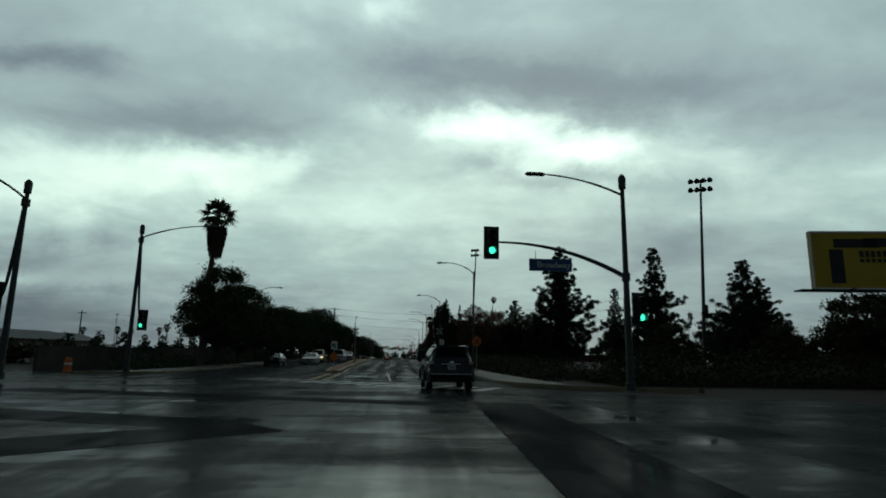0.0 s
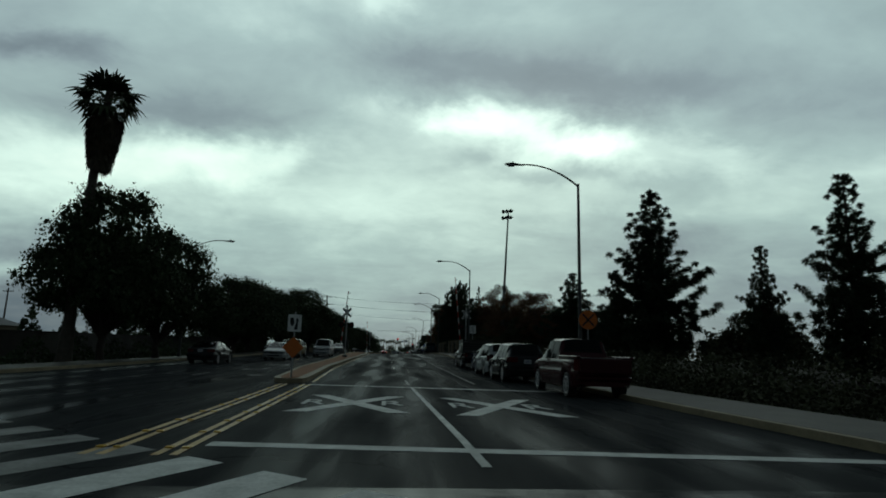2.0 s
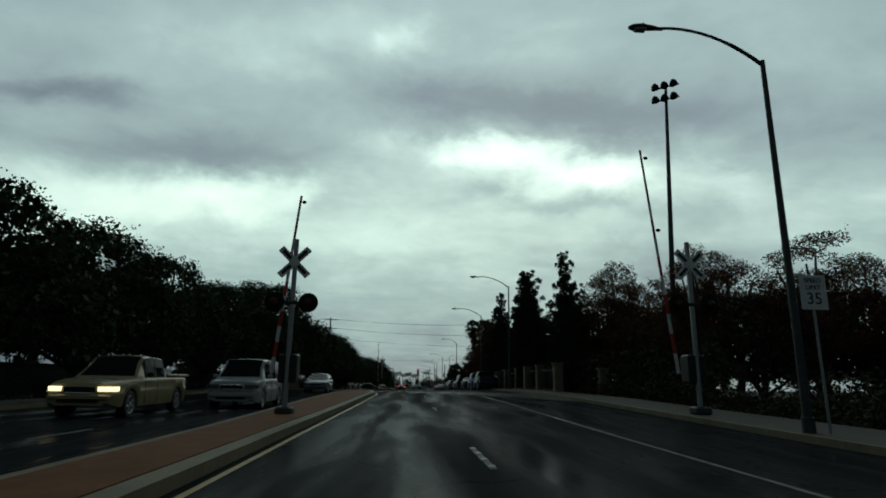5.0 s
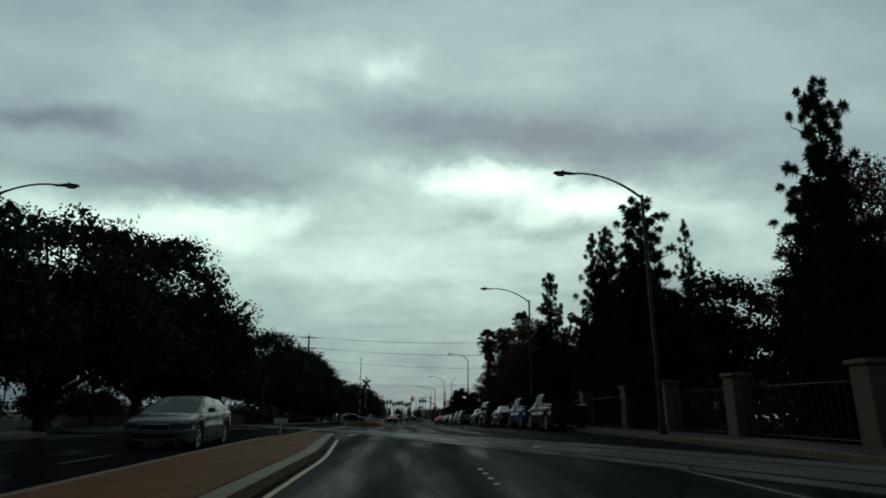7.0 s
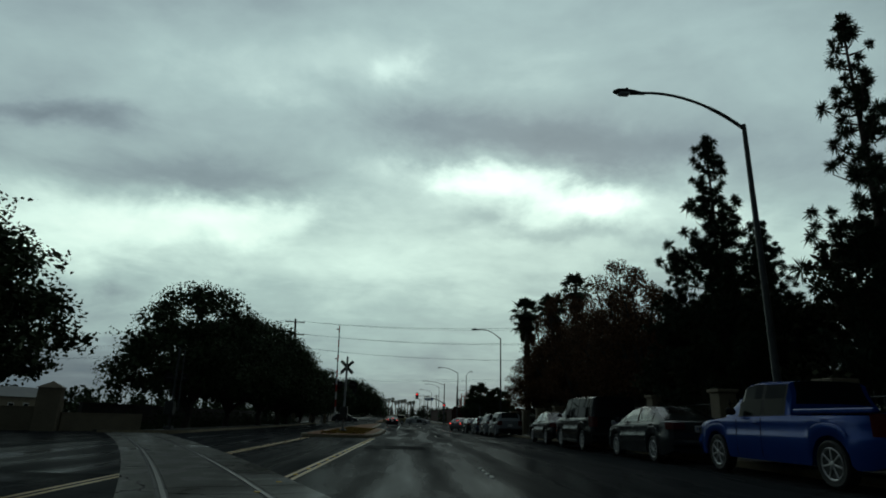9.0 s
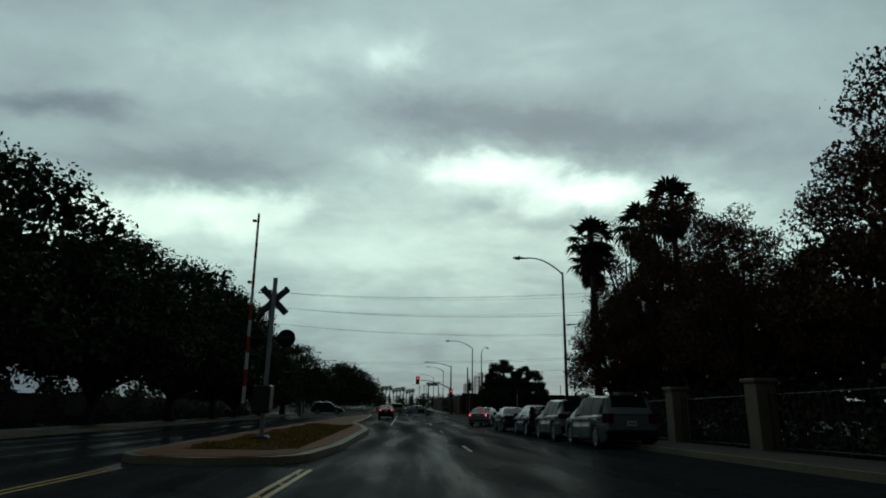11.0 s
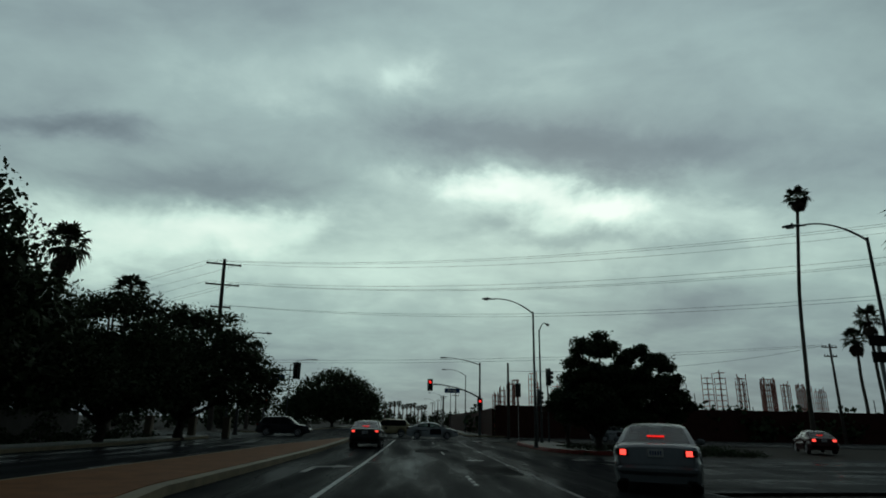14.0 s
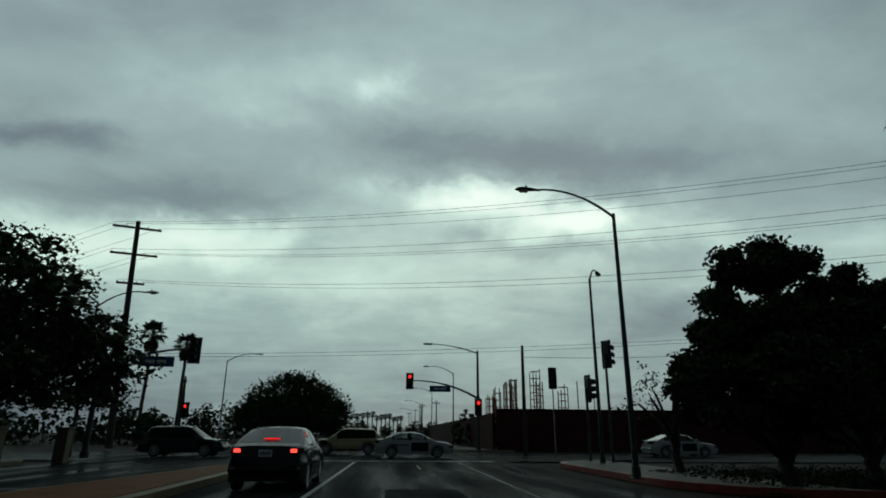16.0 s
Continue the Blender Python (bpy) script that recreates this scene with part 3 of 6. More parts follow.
rail_mark(-0.95, 30.6)
rail_mark(2.55, 30.4)
lane_x = lerp_line((26, 1.0), (38, 0.7), (55, 0.2), (75, 0.0), (97, 0.0), (115, 0.4), (131, 0.85), (140, 1.15), (170, 1.6), (187, 1.85), (222, 2.0))
paint_strip("lane_line", lambda y: lane_x(y) - 0.06, lambda y: lane_x(y) + 0.06, 25, 39, M["white_paint"], "solid white lane line with raised markers", top=0.01)
dot_shape = Shape().lathe([(0.06, 0), (0.058, 0.01), (0.036, 0.022), (0.005, 0.025)], 8).mesh("marker", M["dot"])
dot_yellow = Shape().box((0, 0, 0.01), (0.1, 0.1, 0.02), bevel=0.008).mesh("marker", M["dot_yellow"])
for k, y in enumerate(np.arange(26, 222, 14.6)):
    if 36 < y and not 110 < y < 120:
        d = paint_strip("lane_dash", lambda q: lane_x(q) - 0.055, lambda q: lane_x(q) + 0.055, y, y + 2.6, M["faded_paint"], "worn white lane dash", 1.3)
        for j in range(4):
            yy = y + 0.2 + 0.75 * j
            tagged(part("road_marker", dot_shape, None, at=Matrix.Translation((lane_x(yy) + 0.0, yy, ground(lane_x(yy), yy) + 0.008))), "round white ceramic lane marker", "road marker", "markers along the lane line")
edge_x = lerp_line((40, 3.3), (97, 3.6), (180, 3.6), (222, 4.2))
paint_strip("edge_line", lambda y: edge_x(y) - 0.05, lambda y: edge_x(y) + 0.05, 42, 105, M["faded_paint"], "thin faded white parking line")
paint_strip("edge_line", lambda y: edge_x(y) - 0.05, lambda y: edge_x(y) + 0.05, 178, 222, M["faded_paint"], "thin faded white parking line")
paint_strip("turn_bay_line", lambda y: -1.35 + 0.012 * (y - 186) - 0.06, lambda y: -1.35 + 0.012 * (y - 186) + 0.06, 184, 222, M["white_paint"], "solid white line of the left-turn bay")
for x0 in (-3.75, -2.95):
    xs = lerp_line((24, x0 + 0.35), (40, x0 - 0.05))
    for o in (-0.1, 0.1):
        paint_strip("centre_line", lambda y, o=o, xs=xs: xs(y) + o - 0.05, lambda y, o=o, xs=xs: xs(y) + o + 0.05, 25.5, 39.6, M["yellow_paint"], "worn double yellow line", top=0.009)
    for y in np.arange(26, 39, 1.4):
        for o in (-0.1, 0.1):
            tagged(part("road_marker", dot_yellow, None, at=Matrix.Translation((xs(y) + o, y, ground(xs(y), y) + 0.008))), "square yellow reflective lane marker", "road marker", "markers along the yellow line")
ycl = lerp_line((116, -3.75), (130, -3.3), (152, -2.75))
for o in (-0.1, 0.1):
    paint_strip("centre_line", lambda y, o=o: ycl(y) + o - 0.05, lambda y, o=o: ycl(y) + o + 0.05, 117, 152, M["yellow_paint"], "worn double yellow line")
    paint_strip("centre_line", lambda y, o=o: -6.6 + o - 0.05, lambda y, o=o: -6.6 + o + 0.05, 117, 152, M["yellow_paint"], "worn double yellow line")
for y in np.arange(118, 152, 1.5):
    tagged(part("road_marker", dot_yellow, None, at=Matrix.Translation((ycl(y), y, ground(ycl(y), y) + 0.008))), "square yellow reflective lane marker", "road marker", "markers along the yellow line")
paint_strip("median_edge_line", lambda y: MED_A[1](y) + 0.16, lambda y: MED_A[1](y) + 0.26, 41, 113, M["yellow_paint"], "worn yellow line along the island kerb")
for y in np.arange(44, 215, 7.3):
    if not 112 < y < 156:
        paint_strip("opposite_lane_dash", -8.45, -8.34, y, y + 2.4, M["faded_paint"], "faded white lane dash", 1.2)
        paint_strip("opposite_lane_dash", -11.45, -11.35, y + 2, y + 4.0, M["faded_paint"], "faded white lane dash", 1.2)


def arrow(cx, cy, flip):
    pts = [(-0.1, -1.3), (0.1, -1.3), (0.1, 0.2), (0.55, 0.5), (0.55, 0.15), (1.2, 0.7), (0.55, 1.25), (0.55, 0.85), (-0.1, 0.55)]
    poly_mark("turn_arrow", [(cx + a * flip, cy + b * 1.3 * flip) for a, b in pts], M["faded_paint"], "worn white turn arrow on wet asphalt")


arrow(-7.0, 58.5, -1)
arrow(-7.0, 51.5, -1)
arrow(-2.6, 191.5, 1)
# darker repair patches
for x0, x1, y0, y1 in ((0.7, 2.7, 56, 60), (2.2, 3.6, 190, 194), (0.6, 2.4, 203, 207), (-13, -9.5, 62, 65), (-2.6, 0.1, 140, 143)):
    tagged(strip("asphalt_patch", x0, x1, y0, y1, M["patch"], 0.003), "darker asphalt repair patch", "road patch")
for x0, y0 in ((-4.6, 9.5), (-0.9, 121.5), (2.9, 197.0), (-6, 45)):
    s = Shape().lathe([(0.36, 0.0), (0.36, 0.008), (0.3, 0.012), (0.02, 0.012)], 20)
    tagged(part("manhole_cover", s, M["dark_metal"], at=on_ground(x0, y0)), "round dark iron cover set in the asphalt", "manhole cover")


tagged(strip("road_patch", KERB_L + 0.4, lambda y: min(-6.45, 0.2 - 0.42 * (y - 111.4)), 84, 128, M["patch"], 0.004, nx=3), "newer black asphalt before the railway", "road")


# ---- railway ----
# the track's centre line sweeps from the lower right to the upper left across the road
def track(t):
    """A place on the centre line and its direction, t in metres along it."""
    y = 84 + t * 0.9
    d = y - 111.4
    return Vector((1.3 - 0.356 * d - 0.0022 * d * d, y)), Vector((-0.356 - 0.0044 * d, 1.0)).normalized()


def railway():
    panel_mats = M["track_panel"]
    crossing = thing("rail_crossing", "wet concrete track panels with two steel rails", "railway crossing", kind="structure")
    for i in range(34):
        t0, t1 = 4 + i * 2.25, 4 + (i + 1) * 2.25 - 0.04
        (p0, d0), (p1, d1) = track(t0), track(t1)
        n0, n1 = Vector((d0.y, -d0.x)), Vector((d1.y, -d1.x))
        for a, b in ((-1.36, -0.83), (-0.63, 0.63), (0.83, 1.6)):
            s = Shape()
            out = [p0 + n0 * a, p0 + n0 * b, p1 + n1 * b, p1 + n1 * a]
            z = R.uniform(0.012, 0.02)
            s.slab([tuple(q) for q in out], -0.05, z, land=True)
            part("track_panel", s, panel_mats, crossing)
        for a, b in ((-0.83, -0.63), (0.63, 0.83)):
            out = [p0 + n0 * a, p0 + n0 * b, p1 + n1 * b, p1 + n1 * a]
            part("flangeway", Shape().slab([tuple(q) for q in out], -0.05, 0.007, land=True), M["black"], crossing, "dark groove beside the rail")
    for side in (-0.7175, 0.7175):
        pts = []
        for i in range(60):
            p, d = track(1 + i * 1.4)
            q = p + Vector((d.y, -d.x)) * side
            pts.append((q.x, q.y, ground(q.x, q.y)))
        s = Shape()
        for k in range(len(pts) - 1):
            a, b = Vector(pts[k]), Vector(pts[k + 1])
            d = (b - a).normalized()
            n = Vector((d.y, -d.x, 0))
            vs = []
            for q in (a, b):
                vs += [q - n * 0.036 + Vector((0, 0, -0.05)), q + n * 0.036 + Vector((0, 0, -0.05)), q + n * 0.036 + Vector((0, 0, 0.022)), q - n * 0.036 + Vector((0, 0, 0.022))]
            s.add(vs, [(0, 1, 5, 4), (1, 2, 6, 5), (2, 3, 7, 6), (3, 0, 4, 7)])
        part("rail", s, M["rail"], crossing, "dark wet steel rail in a groove")


railway()

# old trench repairs across the junction
for i, pts in enumerate((((-14.2, 7.4), (-2.2, 3.2), (-1.7, 4.6), (-13.9, 9.3)), ((-12.4, 13.6), (2.2, 8.8), (2.6, 10.0), (-12.0, 15.2)), ((-7.6, -0.6), (-6.2, -2.0), (-0.6, 3.0), (-1.6, 4.2)), ((2.8, -3.4), (4.6, -3.6), (5.2, 9.8), (3.6, 10.2)))):
    poly_mark("asphalt_patch", pts, M["patch"], "dark asphalt trench repair in the junction", 0.004 + 0.001 * i)
# ---- plants ----
def leaf_mesh(name, centres, size, mat, flat=0.0, long=1.6, seed=1):
    """Many small pointed leaves, each its own little folded face, at the given places."""
    g = np.random.default_rng(seed)
    c = np.asarray(centres, float)
    n = len(c)
    u = g.normal(size=(n, 3))
    u[:, 2] *= 1 - flat
    u /= np.linalg.norm(u, axis=1)[:, None]
    w = g.normal(size=(n, 3))
    v = np.cross(u, w)
    v /= np.linalg.norm(v, axis=1)[:, None] + 1e-9
    k = (np.asarray(size) * g.uniform(0.6, 1.4, n))[:, None]
    vs = np.stack([c - u * k * long / 2, c + v * k * 0.5, c + u * k * long / 2, c - v * k * 0.5], 1).reshape(-1, 3)
    me = bpy.data.meshes.new(name)
    me.vertices.add(4 * n)
    me.vertices.foreach_set("co", vs.ravel())
    me.loops.add(4 * n)
    me.loops.foreach_set("vertex_index", np.arange(4 * n))
    me.polygons.add(n)
    me.polygons.foreach_set("loop_start", np.arange(0, 4 * n, 4))
    me.materials.append(mat)
    me.update(calc_edges=True)
    me.validate()
    return me


def blob_points(g, blobs, n, shell=0.55):
    """Places in and near the skin of rounded clumps."""
    vol = np.array([b[3] * b[4] * b[5] for b in blobs]) ** 0.75
    pick = g.choice(len(blobs), n, p=vol / vol.sum())
    b = np.array(blobs)[pick]
    d = g.normal(size=(n, 3))
    d /= np.linalg.norm(d, axis=1)[:, None]
    r = np.where(g.random(n) < shell, g.uniform(0.72, 1.0, n), g.random(n) ** 0.5)
    return b[:, :3] + d * r[:, None] * b[:, 3:6]


def trunk_shape(h, r0, limbs, lean=0.0):
    s = Shape()
    pts = [(lean * (i / 6) ** 2 + 0.06 * math.sin(i * 1.7), 0.06 * math.cos(i * 2.1), h * i / 6 - 0.1) for i in range(7)]
    s.tube(pts, [r0 * (1.25 if i == 0 else 1 - 0.09 * i) for i in range(7)], 9)
    for (a, b, r) in limbs:
        mid = ((a[0] + b[0]) / 2 + R.uniform(-0.2, 0.2), (a[1] + b[1]) / 2 + R.uniform(-0.2, 0.2), a[2] * 0.45 + b[2] * 0.55)
        s.tube(arc(a, mid, b, 5), [r * (1 - 0.13 * i) for i in range(6)], 6)
    return s


def broadleaf(name, label, height, radius, seed, mat, leaves=8000, size=0.2, clear=2.6, clumps=26, sparse=False, droop=0.0):
    """A spreading street tree: forked trunk, limbs and a ragged crown of clumps."""
    g = np.random.default_rng(seed)
    t = thing(name, label, "tree")
    blobs, limbs = [], []
    for i in range(clumps):
        a = 2.4 * i + g.uniform(-0.4, 0.4)
        q = math.sqrt((i + 0.5) / clumps)
        rr = radius * 0.86 * q * g.uniform(0.85, 1.08)
        top = height - 0.7 - (height - clear - 1.6) * 0.68 * q ** 2.3 + g.uniform(-0.5, 0.35)
        low = clear + 0.7 + 0.5 * g.random()
        k = g.uniform(0.7, 1.25) * radius * (0.15 if sparse else 0.19)
        for j in range(3):
            z = top - (top - low) * (0.0, 0.42, 0.85)[j] * g.uniform(0.8, 1.1)
            o = 1.0 + 0.12 * (j == 1)
            kk = k * (1.0, 1.15, 0.95)[j]
            blobs.append((rr * o * math.cos(a + 0.3 * j), rr * o * math.sin(a + 0.3 * j), z, kk * 1.25, kk * 1.25, kk * 0.8))
        if i % 3 == 0:
            limbs.append(((0, 0, clear * g.uniform(0.75, 1.15)), (rr * math.cos(a), rr * math.sin(a), top - 0.5), 0.08 + 0.014 * radius))
    part("trunk", trunk_shape(clear + 0.8, 0.05 + 0.035 * height * 0.8, limbs), M["bark"], t, smooth=True)
    pts = blob_points(g, blobs, leaves, 0.5)
    # shoots that stick out of the outline
    k = leaves // 110
    b = np.array(blobs)[g.choice(len(blobs), k // 5)]
    d = g.normal(size=(k // 5, 3))
    d[:, 2] = np.abs(d[:, 2]) * 0.7 - droop
    d /= np.linalg.norm(d, axis=1)[:, None]
    shoot = b[:, None, :3] + (d * b[:, 3:6])[:, None] * np.linspace(0.9, 1.45, 8)[None, :, None]
    pts = np.concatenate([pts, (shoot + g.normal(scale=0.07, size=shoot.shape)).reshape(-1, 3)])
    sz = np.full(len(pts), size)
    core = [(x, y, z, a * 0.7, bb * 0.7, c * 0.7) for x, y, z, a, bb, c in blobs]
    inner = blob_points(g, core, leaves // (7 if sparse else 4), 0.2)
    me = leaf_mesh("crown", np.concatenate([pts, inner]), np.concatenate([sz, np.full(len(inner), size * (1.05 if sparse else 2.3))]), mat, 0.2, 1.5, seed)
    part("crown", me, None, t)
    return t


def needle_mesh(name, centres, radii, per, mat, seed):
    """Round tufts of thin needles that stand out from each centre."""
    g = np.random.default_rng(seed)
    c = np.repeat(np.asarray(centres, float), per, axis=0)
    r = np.repeat(np.asarray(radii, float), per)
    n = len(c)
    d = g.normal(size=(n, 3))
    d[:, 2] += 0.35
    d /= np.linalg.norm(d, axis=1)[:, None]
    side = np.cross(d, g.normal(size=(n, 3)))
    side /= np.linalg.norm(side, axis=1)[:, None] + 1e-9
    l = (r * g.uniform(0.6, 1.15, n))[:, None]
    w = 0.015 + 0.01 * g.random((n, 1))
    tip = c + d * l - np.array([0, 0, 1.0]) * l * l * 0.25
    mid = c + d * l * 0.5
    vs = np.stack([c, mid + side * w, tip, mid - side * w], 1).reshape(-1, 3)
    me = bpy.data.meshes.new(name)
    me.vertices.add(4 * n)
    me.vertices.foreach_set("co", vs.ravel())
    me.loops.add(4 * n)
    me.loops.foreach_set("vertex_index", np.arange(4 * n))
    me.polygons.add(n)
    me.polygons.foreach_set("loop_start", np.arange(0, 4 * n, 4))
    me.materials.append(mat)
    me.update(calc_edges=True)
    me.validate()
    return me


def conifer(name, label, height, radius, seed, mat, gaps=0.35, clear=0.6, taper=1.0, per=44):
    """An upright pine: a straight stem, whorls of upswept branches and round needle tufts along them."""
    g = np.random.default_rng(seed)
    t = thing(name, label, "tree")
    s = Shape()
    s.tube([(0, 0, -0.1), (0.03, 0, height * 0.5), (0, 0.02, height * 0.97)], [0.018 * height + 0.05, 0.011 * height, 0.025], 8)
    centres, radii = [], []
    z = clear
    while z < height * 0.97:
        f = (z - clear) / (height - clear)
        reach = radius * min(1.0, 0.6 + f * 1.6) * max(0.09, (1 - f) ** (0.8 * taper)) * g.uniform(0.7, 1.2)
        turn = g.uniform(0, 6.3)
        n = 4 + int(4 * (1 - f))
        for k in range(n):
            if g.random() < gaps * 0.7:
                continue
            a = turn + 2 * math.pi * k / n + g.uniform(-0.35, 0.35)
            rr = reach * g.uniform(0.55, 1.2)
            zb = max(clear * 0.5, z + g.uniform(-0.15, 0.15))
            rise = rr * g.uniform(0.15, 0.5)
            tip = (rr * math.cos(a), rr * math.sin(a), zb + rise)
            s.tube([(0, 0, zb), (tip[0] * 0.55, tip[1] * 0.55, zb + rise * 0.25), tip], [0.045, 0.03, 0.012], 4, False)
            m = max(1, int(rr / 0.36))
            for j in range(m):
                q = (j + 1) / m
                w = g.normal(scale=0.16, size=3) * (1.0 if j else 0.4)
                centres.append((tip[0] * q + w[0], tip[1] * q + w[1], zb + rise * q * q + 0.1 + abs(w[2])))
                radii.append(g.uniform(0.36, 0.56) * (1.0 - 0.3 * f))
        z += g.uniform(0.34, 0.56)
    for k in range(3):
        centres.append((0, 0, height * (0.93 + 0.03 * k)))
        radii.append(0.3)
    part("trunk", s, M["bark"], t, smooth=True)
    part("crown", needle_mesh("crown", centres, radii, per, mat, seed), None, t)
    return t


def palm(name, label, height, crown_r, seed, skirt=0.0, trunk_r=0.26, fronds=26, lean=0.0):
    """A fan palm: slender trunk, a head of cut fans on stalks and, below, a hanging skirt of dead ones."""
    g = np.random.default_rng(seed)
    t = thing(name, label, "palm tree")
    s = Shape()
    n = 14
    s.tube([(lean * (i / n) ** 2, 0.05 * math.sin(i), height * 0.96 * i / n - 0.1) for i in range(n + 1)], [trunk_r * (1.5 - 0.5 * min(1, i / 2.5)) * (1 - 0.25 * i / n) for i in range(n + 1)], 9)
    part("trunk", s, M["palm_bark"], t, smooth=True)
    top = Vector((lean * 0.95, 0, height - crown_r * 0.75))

    def fan(shape, base, d, stalk, size, sag, dead):
        d = d.normalized()
        side = d.cross(Vector((0, 0, 1)))
        side = side.normalized() if side.length > 0.05 else Vector((1, 0, 0))
        upv = side.cross(d).normalized()
        hub = base + d * stalk
        shape.tube([base, base + d * stalk * 0.5 + upv * 0.03, hub], 0.025, 3, False)
        m = 11
        for k in range(m):
            a = (k / (m - 1) - 0.5) * (1.9 if dead else 3.6)
            e = (d * math.cos(a) + side * math.sin(a)).normalized()
            l = size * (1 - 0.25 * abs(a) / 2) * g.uniform(0.85, 1.1)
            p1 = hub + e * l * 0.6 + upv * 0.04 - Vector((0, 0, sag * l * 0.25))
            p2 = hub + e * l - Vector((0, 0, sag * l * 0.85 + 0.05))
            wv = (d * -math.sin(a) + side * math.cos(a)) * 0.1 * size
            shape.add([hub, p1 + wv, p2, p1 - wv], [(0, 1, 2, 3)])

    live, dead = Shape(), Shape()
    for i in range(fronds):
        a = 2.4 * i + g.uniform(-0.3, 0.3)
        el = math.asin(min(0.98, max(-0.6, 1.0 - 1.5 * (i + 0.5) / fronds)))
        d = Vector((math.cos(a) * math.cos(el), math.sin(a) * math.cos(el), math.sin(el)))
        fan(live, top, d, crown_r * 0.5, crown_r * g.uniform(0.48, 0.62), 0.15 + 0.3 * (1 - math.sin(el)), False)
    part("fronds", live, M["frond"], t, "grey-green fan fronds")
    if skirt:
        for i in range(int(26 * skirt) + 14):
            a = g.uniform(0, 6.3)
            z = g.uniform(0.1, skirt)
            b = top - Vector((0, 0, z))
            d = Vector((math.cos(a) * 0.45, math.sin(a) * 0.45, -0.9))
            fan(dead, b + Vector((math.cos(a), math.sin(a), 0)) * trunk_r * 0.7, d, 0.2 + 0.3 * crown_r * (1 - 0.85 * z / skirt), crown_r * (0.46 - 0.16 * z / skirt), 0.3, True)
        part("dead_fronds", dead, M["dead_frond"], t, "dry brown hanging fronds")
    return t


def copy_sized(src, m):
    """A copy at pose m, whatever size the first one was given."""
    k = src.scale
    return copy_thing(src, m @ Matrix.Diagonal((1 / k.x, 1 / k.y, 1 / k.z, 1)))


def place(src, x, y, rz=0, k=1.0, label="", kz=None, dz=0.0, group=""):
    m = Matrix.LocRotScale((x, y, ground(x, y) + dz - 0.05), Euler((0, 0, radians(rz))), (k, k, kz or k))
    if src.get("used"):
        ob = copy_sized(src, m)
    else:
        src.matrix_basis = m
        src["used"] = 1
        ob = src
    if label or group:
        tagged(ob, label, group=group)
    return ob


LEFT = [broadleaf("street_tree", "broad dark-green street tree with a dense ragged crown", 10.0, 5.6, 20 + i, M["leaf"], 27000, 0.108, 1.5, 46) for i in range(4)]
for i, (x, y, h, w) in enumerate(((-16.9, 54.0, 10.9, 0.72), (-16.7, 61.5, 9.3, 0.92), (-17.0, 83, 8.6, 1.0), (-17.5, 91.5, 9.0, 1.0), (-17.6, 100.5, 9.4, 0.9), (-17.4, 109.5, 8.9, 0.9), (-16.6, 116.0, 10.0, 0.9), (-15.9, 123.5, 11.3, 0.95), (-15.9, 132.5, 8.0, 1.1), (-17.5, 163, 11.4, 0.95), (-16.9, 171.5, 10.6, 0.95), (-16.0, 180.0, 11.1, 0.98), (-15.6, 188.0, 11.0, 0.9), (-16.0, 196, 7.3, 1.12), (-15.7, 205, 8.1, 1.05), (-14.9, 213.5, 8.9, 1.25))):
    place(LEFT[i % 4], x, y, 67 * i, h / 10.0 * w, kz=h / 10.0, group="trees along the west pavement")
far_round = broadleaf("tree", "large round dark tree beyond the crossing", 11.6, 11.4, 31, M["leaf"], 20000, 0.24, 1.2, 54)
place(far_round, -16.5, 303)
twin = broadleaf("tree", "two-lobed dark-green corner tree with a low crown", 7.0, 2.75, 33, M["leaf"], 34000, 0.09, 0.8, 34)
place(twin, 11.0, 206.6)
twin2 = broadleaf("tree", "dense dark-green tree grown into its neighbour", 6.5, 2.5, 34, M["leaf"], 28000, 0.09, 0.8, 28)
place(twin2, 13.9, 207.2)
bare = broadleaf("bare_tree", "small half-bare tree with thin twigs", 4.6, 2.0, 35, M["leaf_olive"], 700, 0.07, 1.0, 16, True)
place(bare, 10.6, 211.8)

PINE = [conifer("pine_tree", "dark upright pine with tiers of needle tufts", 14.0, (4.1, 3.6, 2.9)[i], 40 + i, M["needle"], (0.0, 0.2, 0.4)[i], per=(125, 115, 100)[i]) for i in range(3)]
COLUMN = conifer("pine_tree", "dense dark pine with a broad blunt crown", 11.5, 2.3, 45, M["needle"], 0.0, 0.3, 0.52, 130)
for i, (src, x, y, h, w) in enumerate(((0, 22.9, 67.7, 16.0, 1.25), (1, 28.8, 52.2, 13.3, 1.1), (0, 18.8, 77.9, 9.5, 1.4), (1, 20.6, 70.5, 9.0, 1.0), (1, 26.3, 57.5, 9.4, 0.9), (0, 12.1, 125.7, 13.0, 0.85), (2, 13.0, 130.9, 14.4, 0.8), (1, 11.1, 136.6, 12.5, 0.9), (0, 15.5, 140.5, 10.5, 1.0), (1, 10.8, 139.6, 8.4, 0.9), (0, 31.4, 40.5, 10.2, 1.3), (0, 34.5, 43.0, 9.0, 1.2), (0, 46, 66, 9, 1.1), (2, 15.2, 121.0, 12.2, 0.6), (0, 11.6, 120.5, 9.6, 0.9))):
    k = h / 14.0
    m = Matrix.LocRotScale((x, y, ground(x, y) - 0.05), Euler((0, 0, 1.3 * i)), (k * w, k * w, k))
    p = PINE[src]
    if p.get("used"):
        copy_sized(p, m)
    else:
        p.matrix_basis = m
        p["used"] = 1
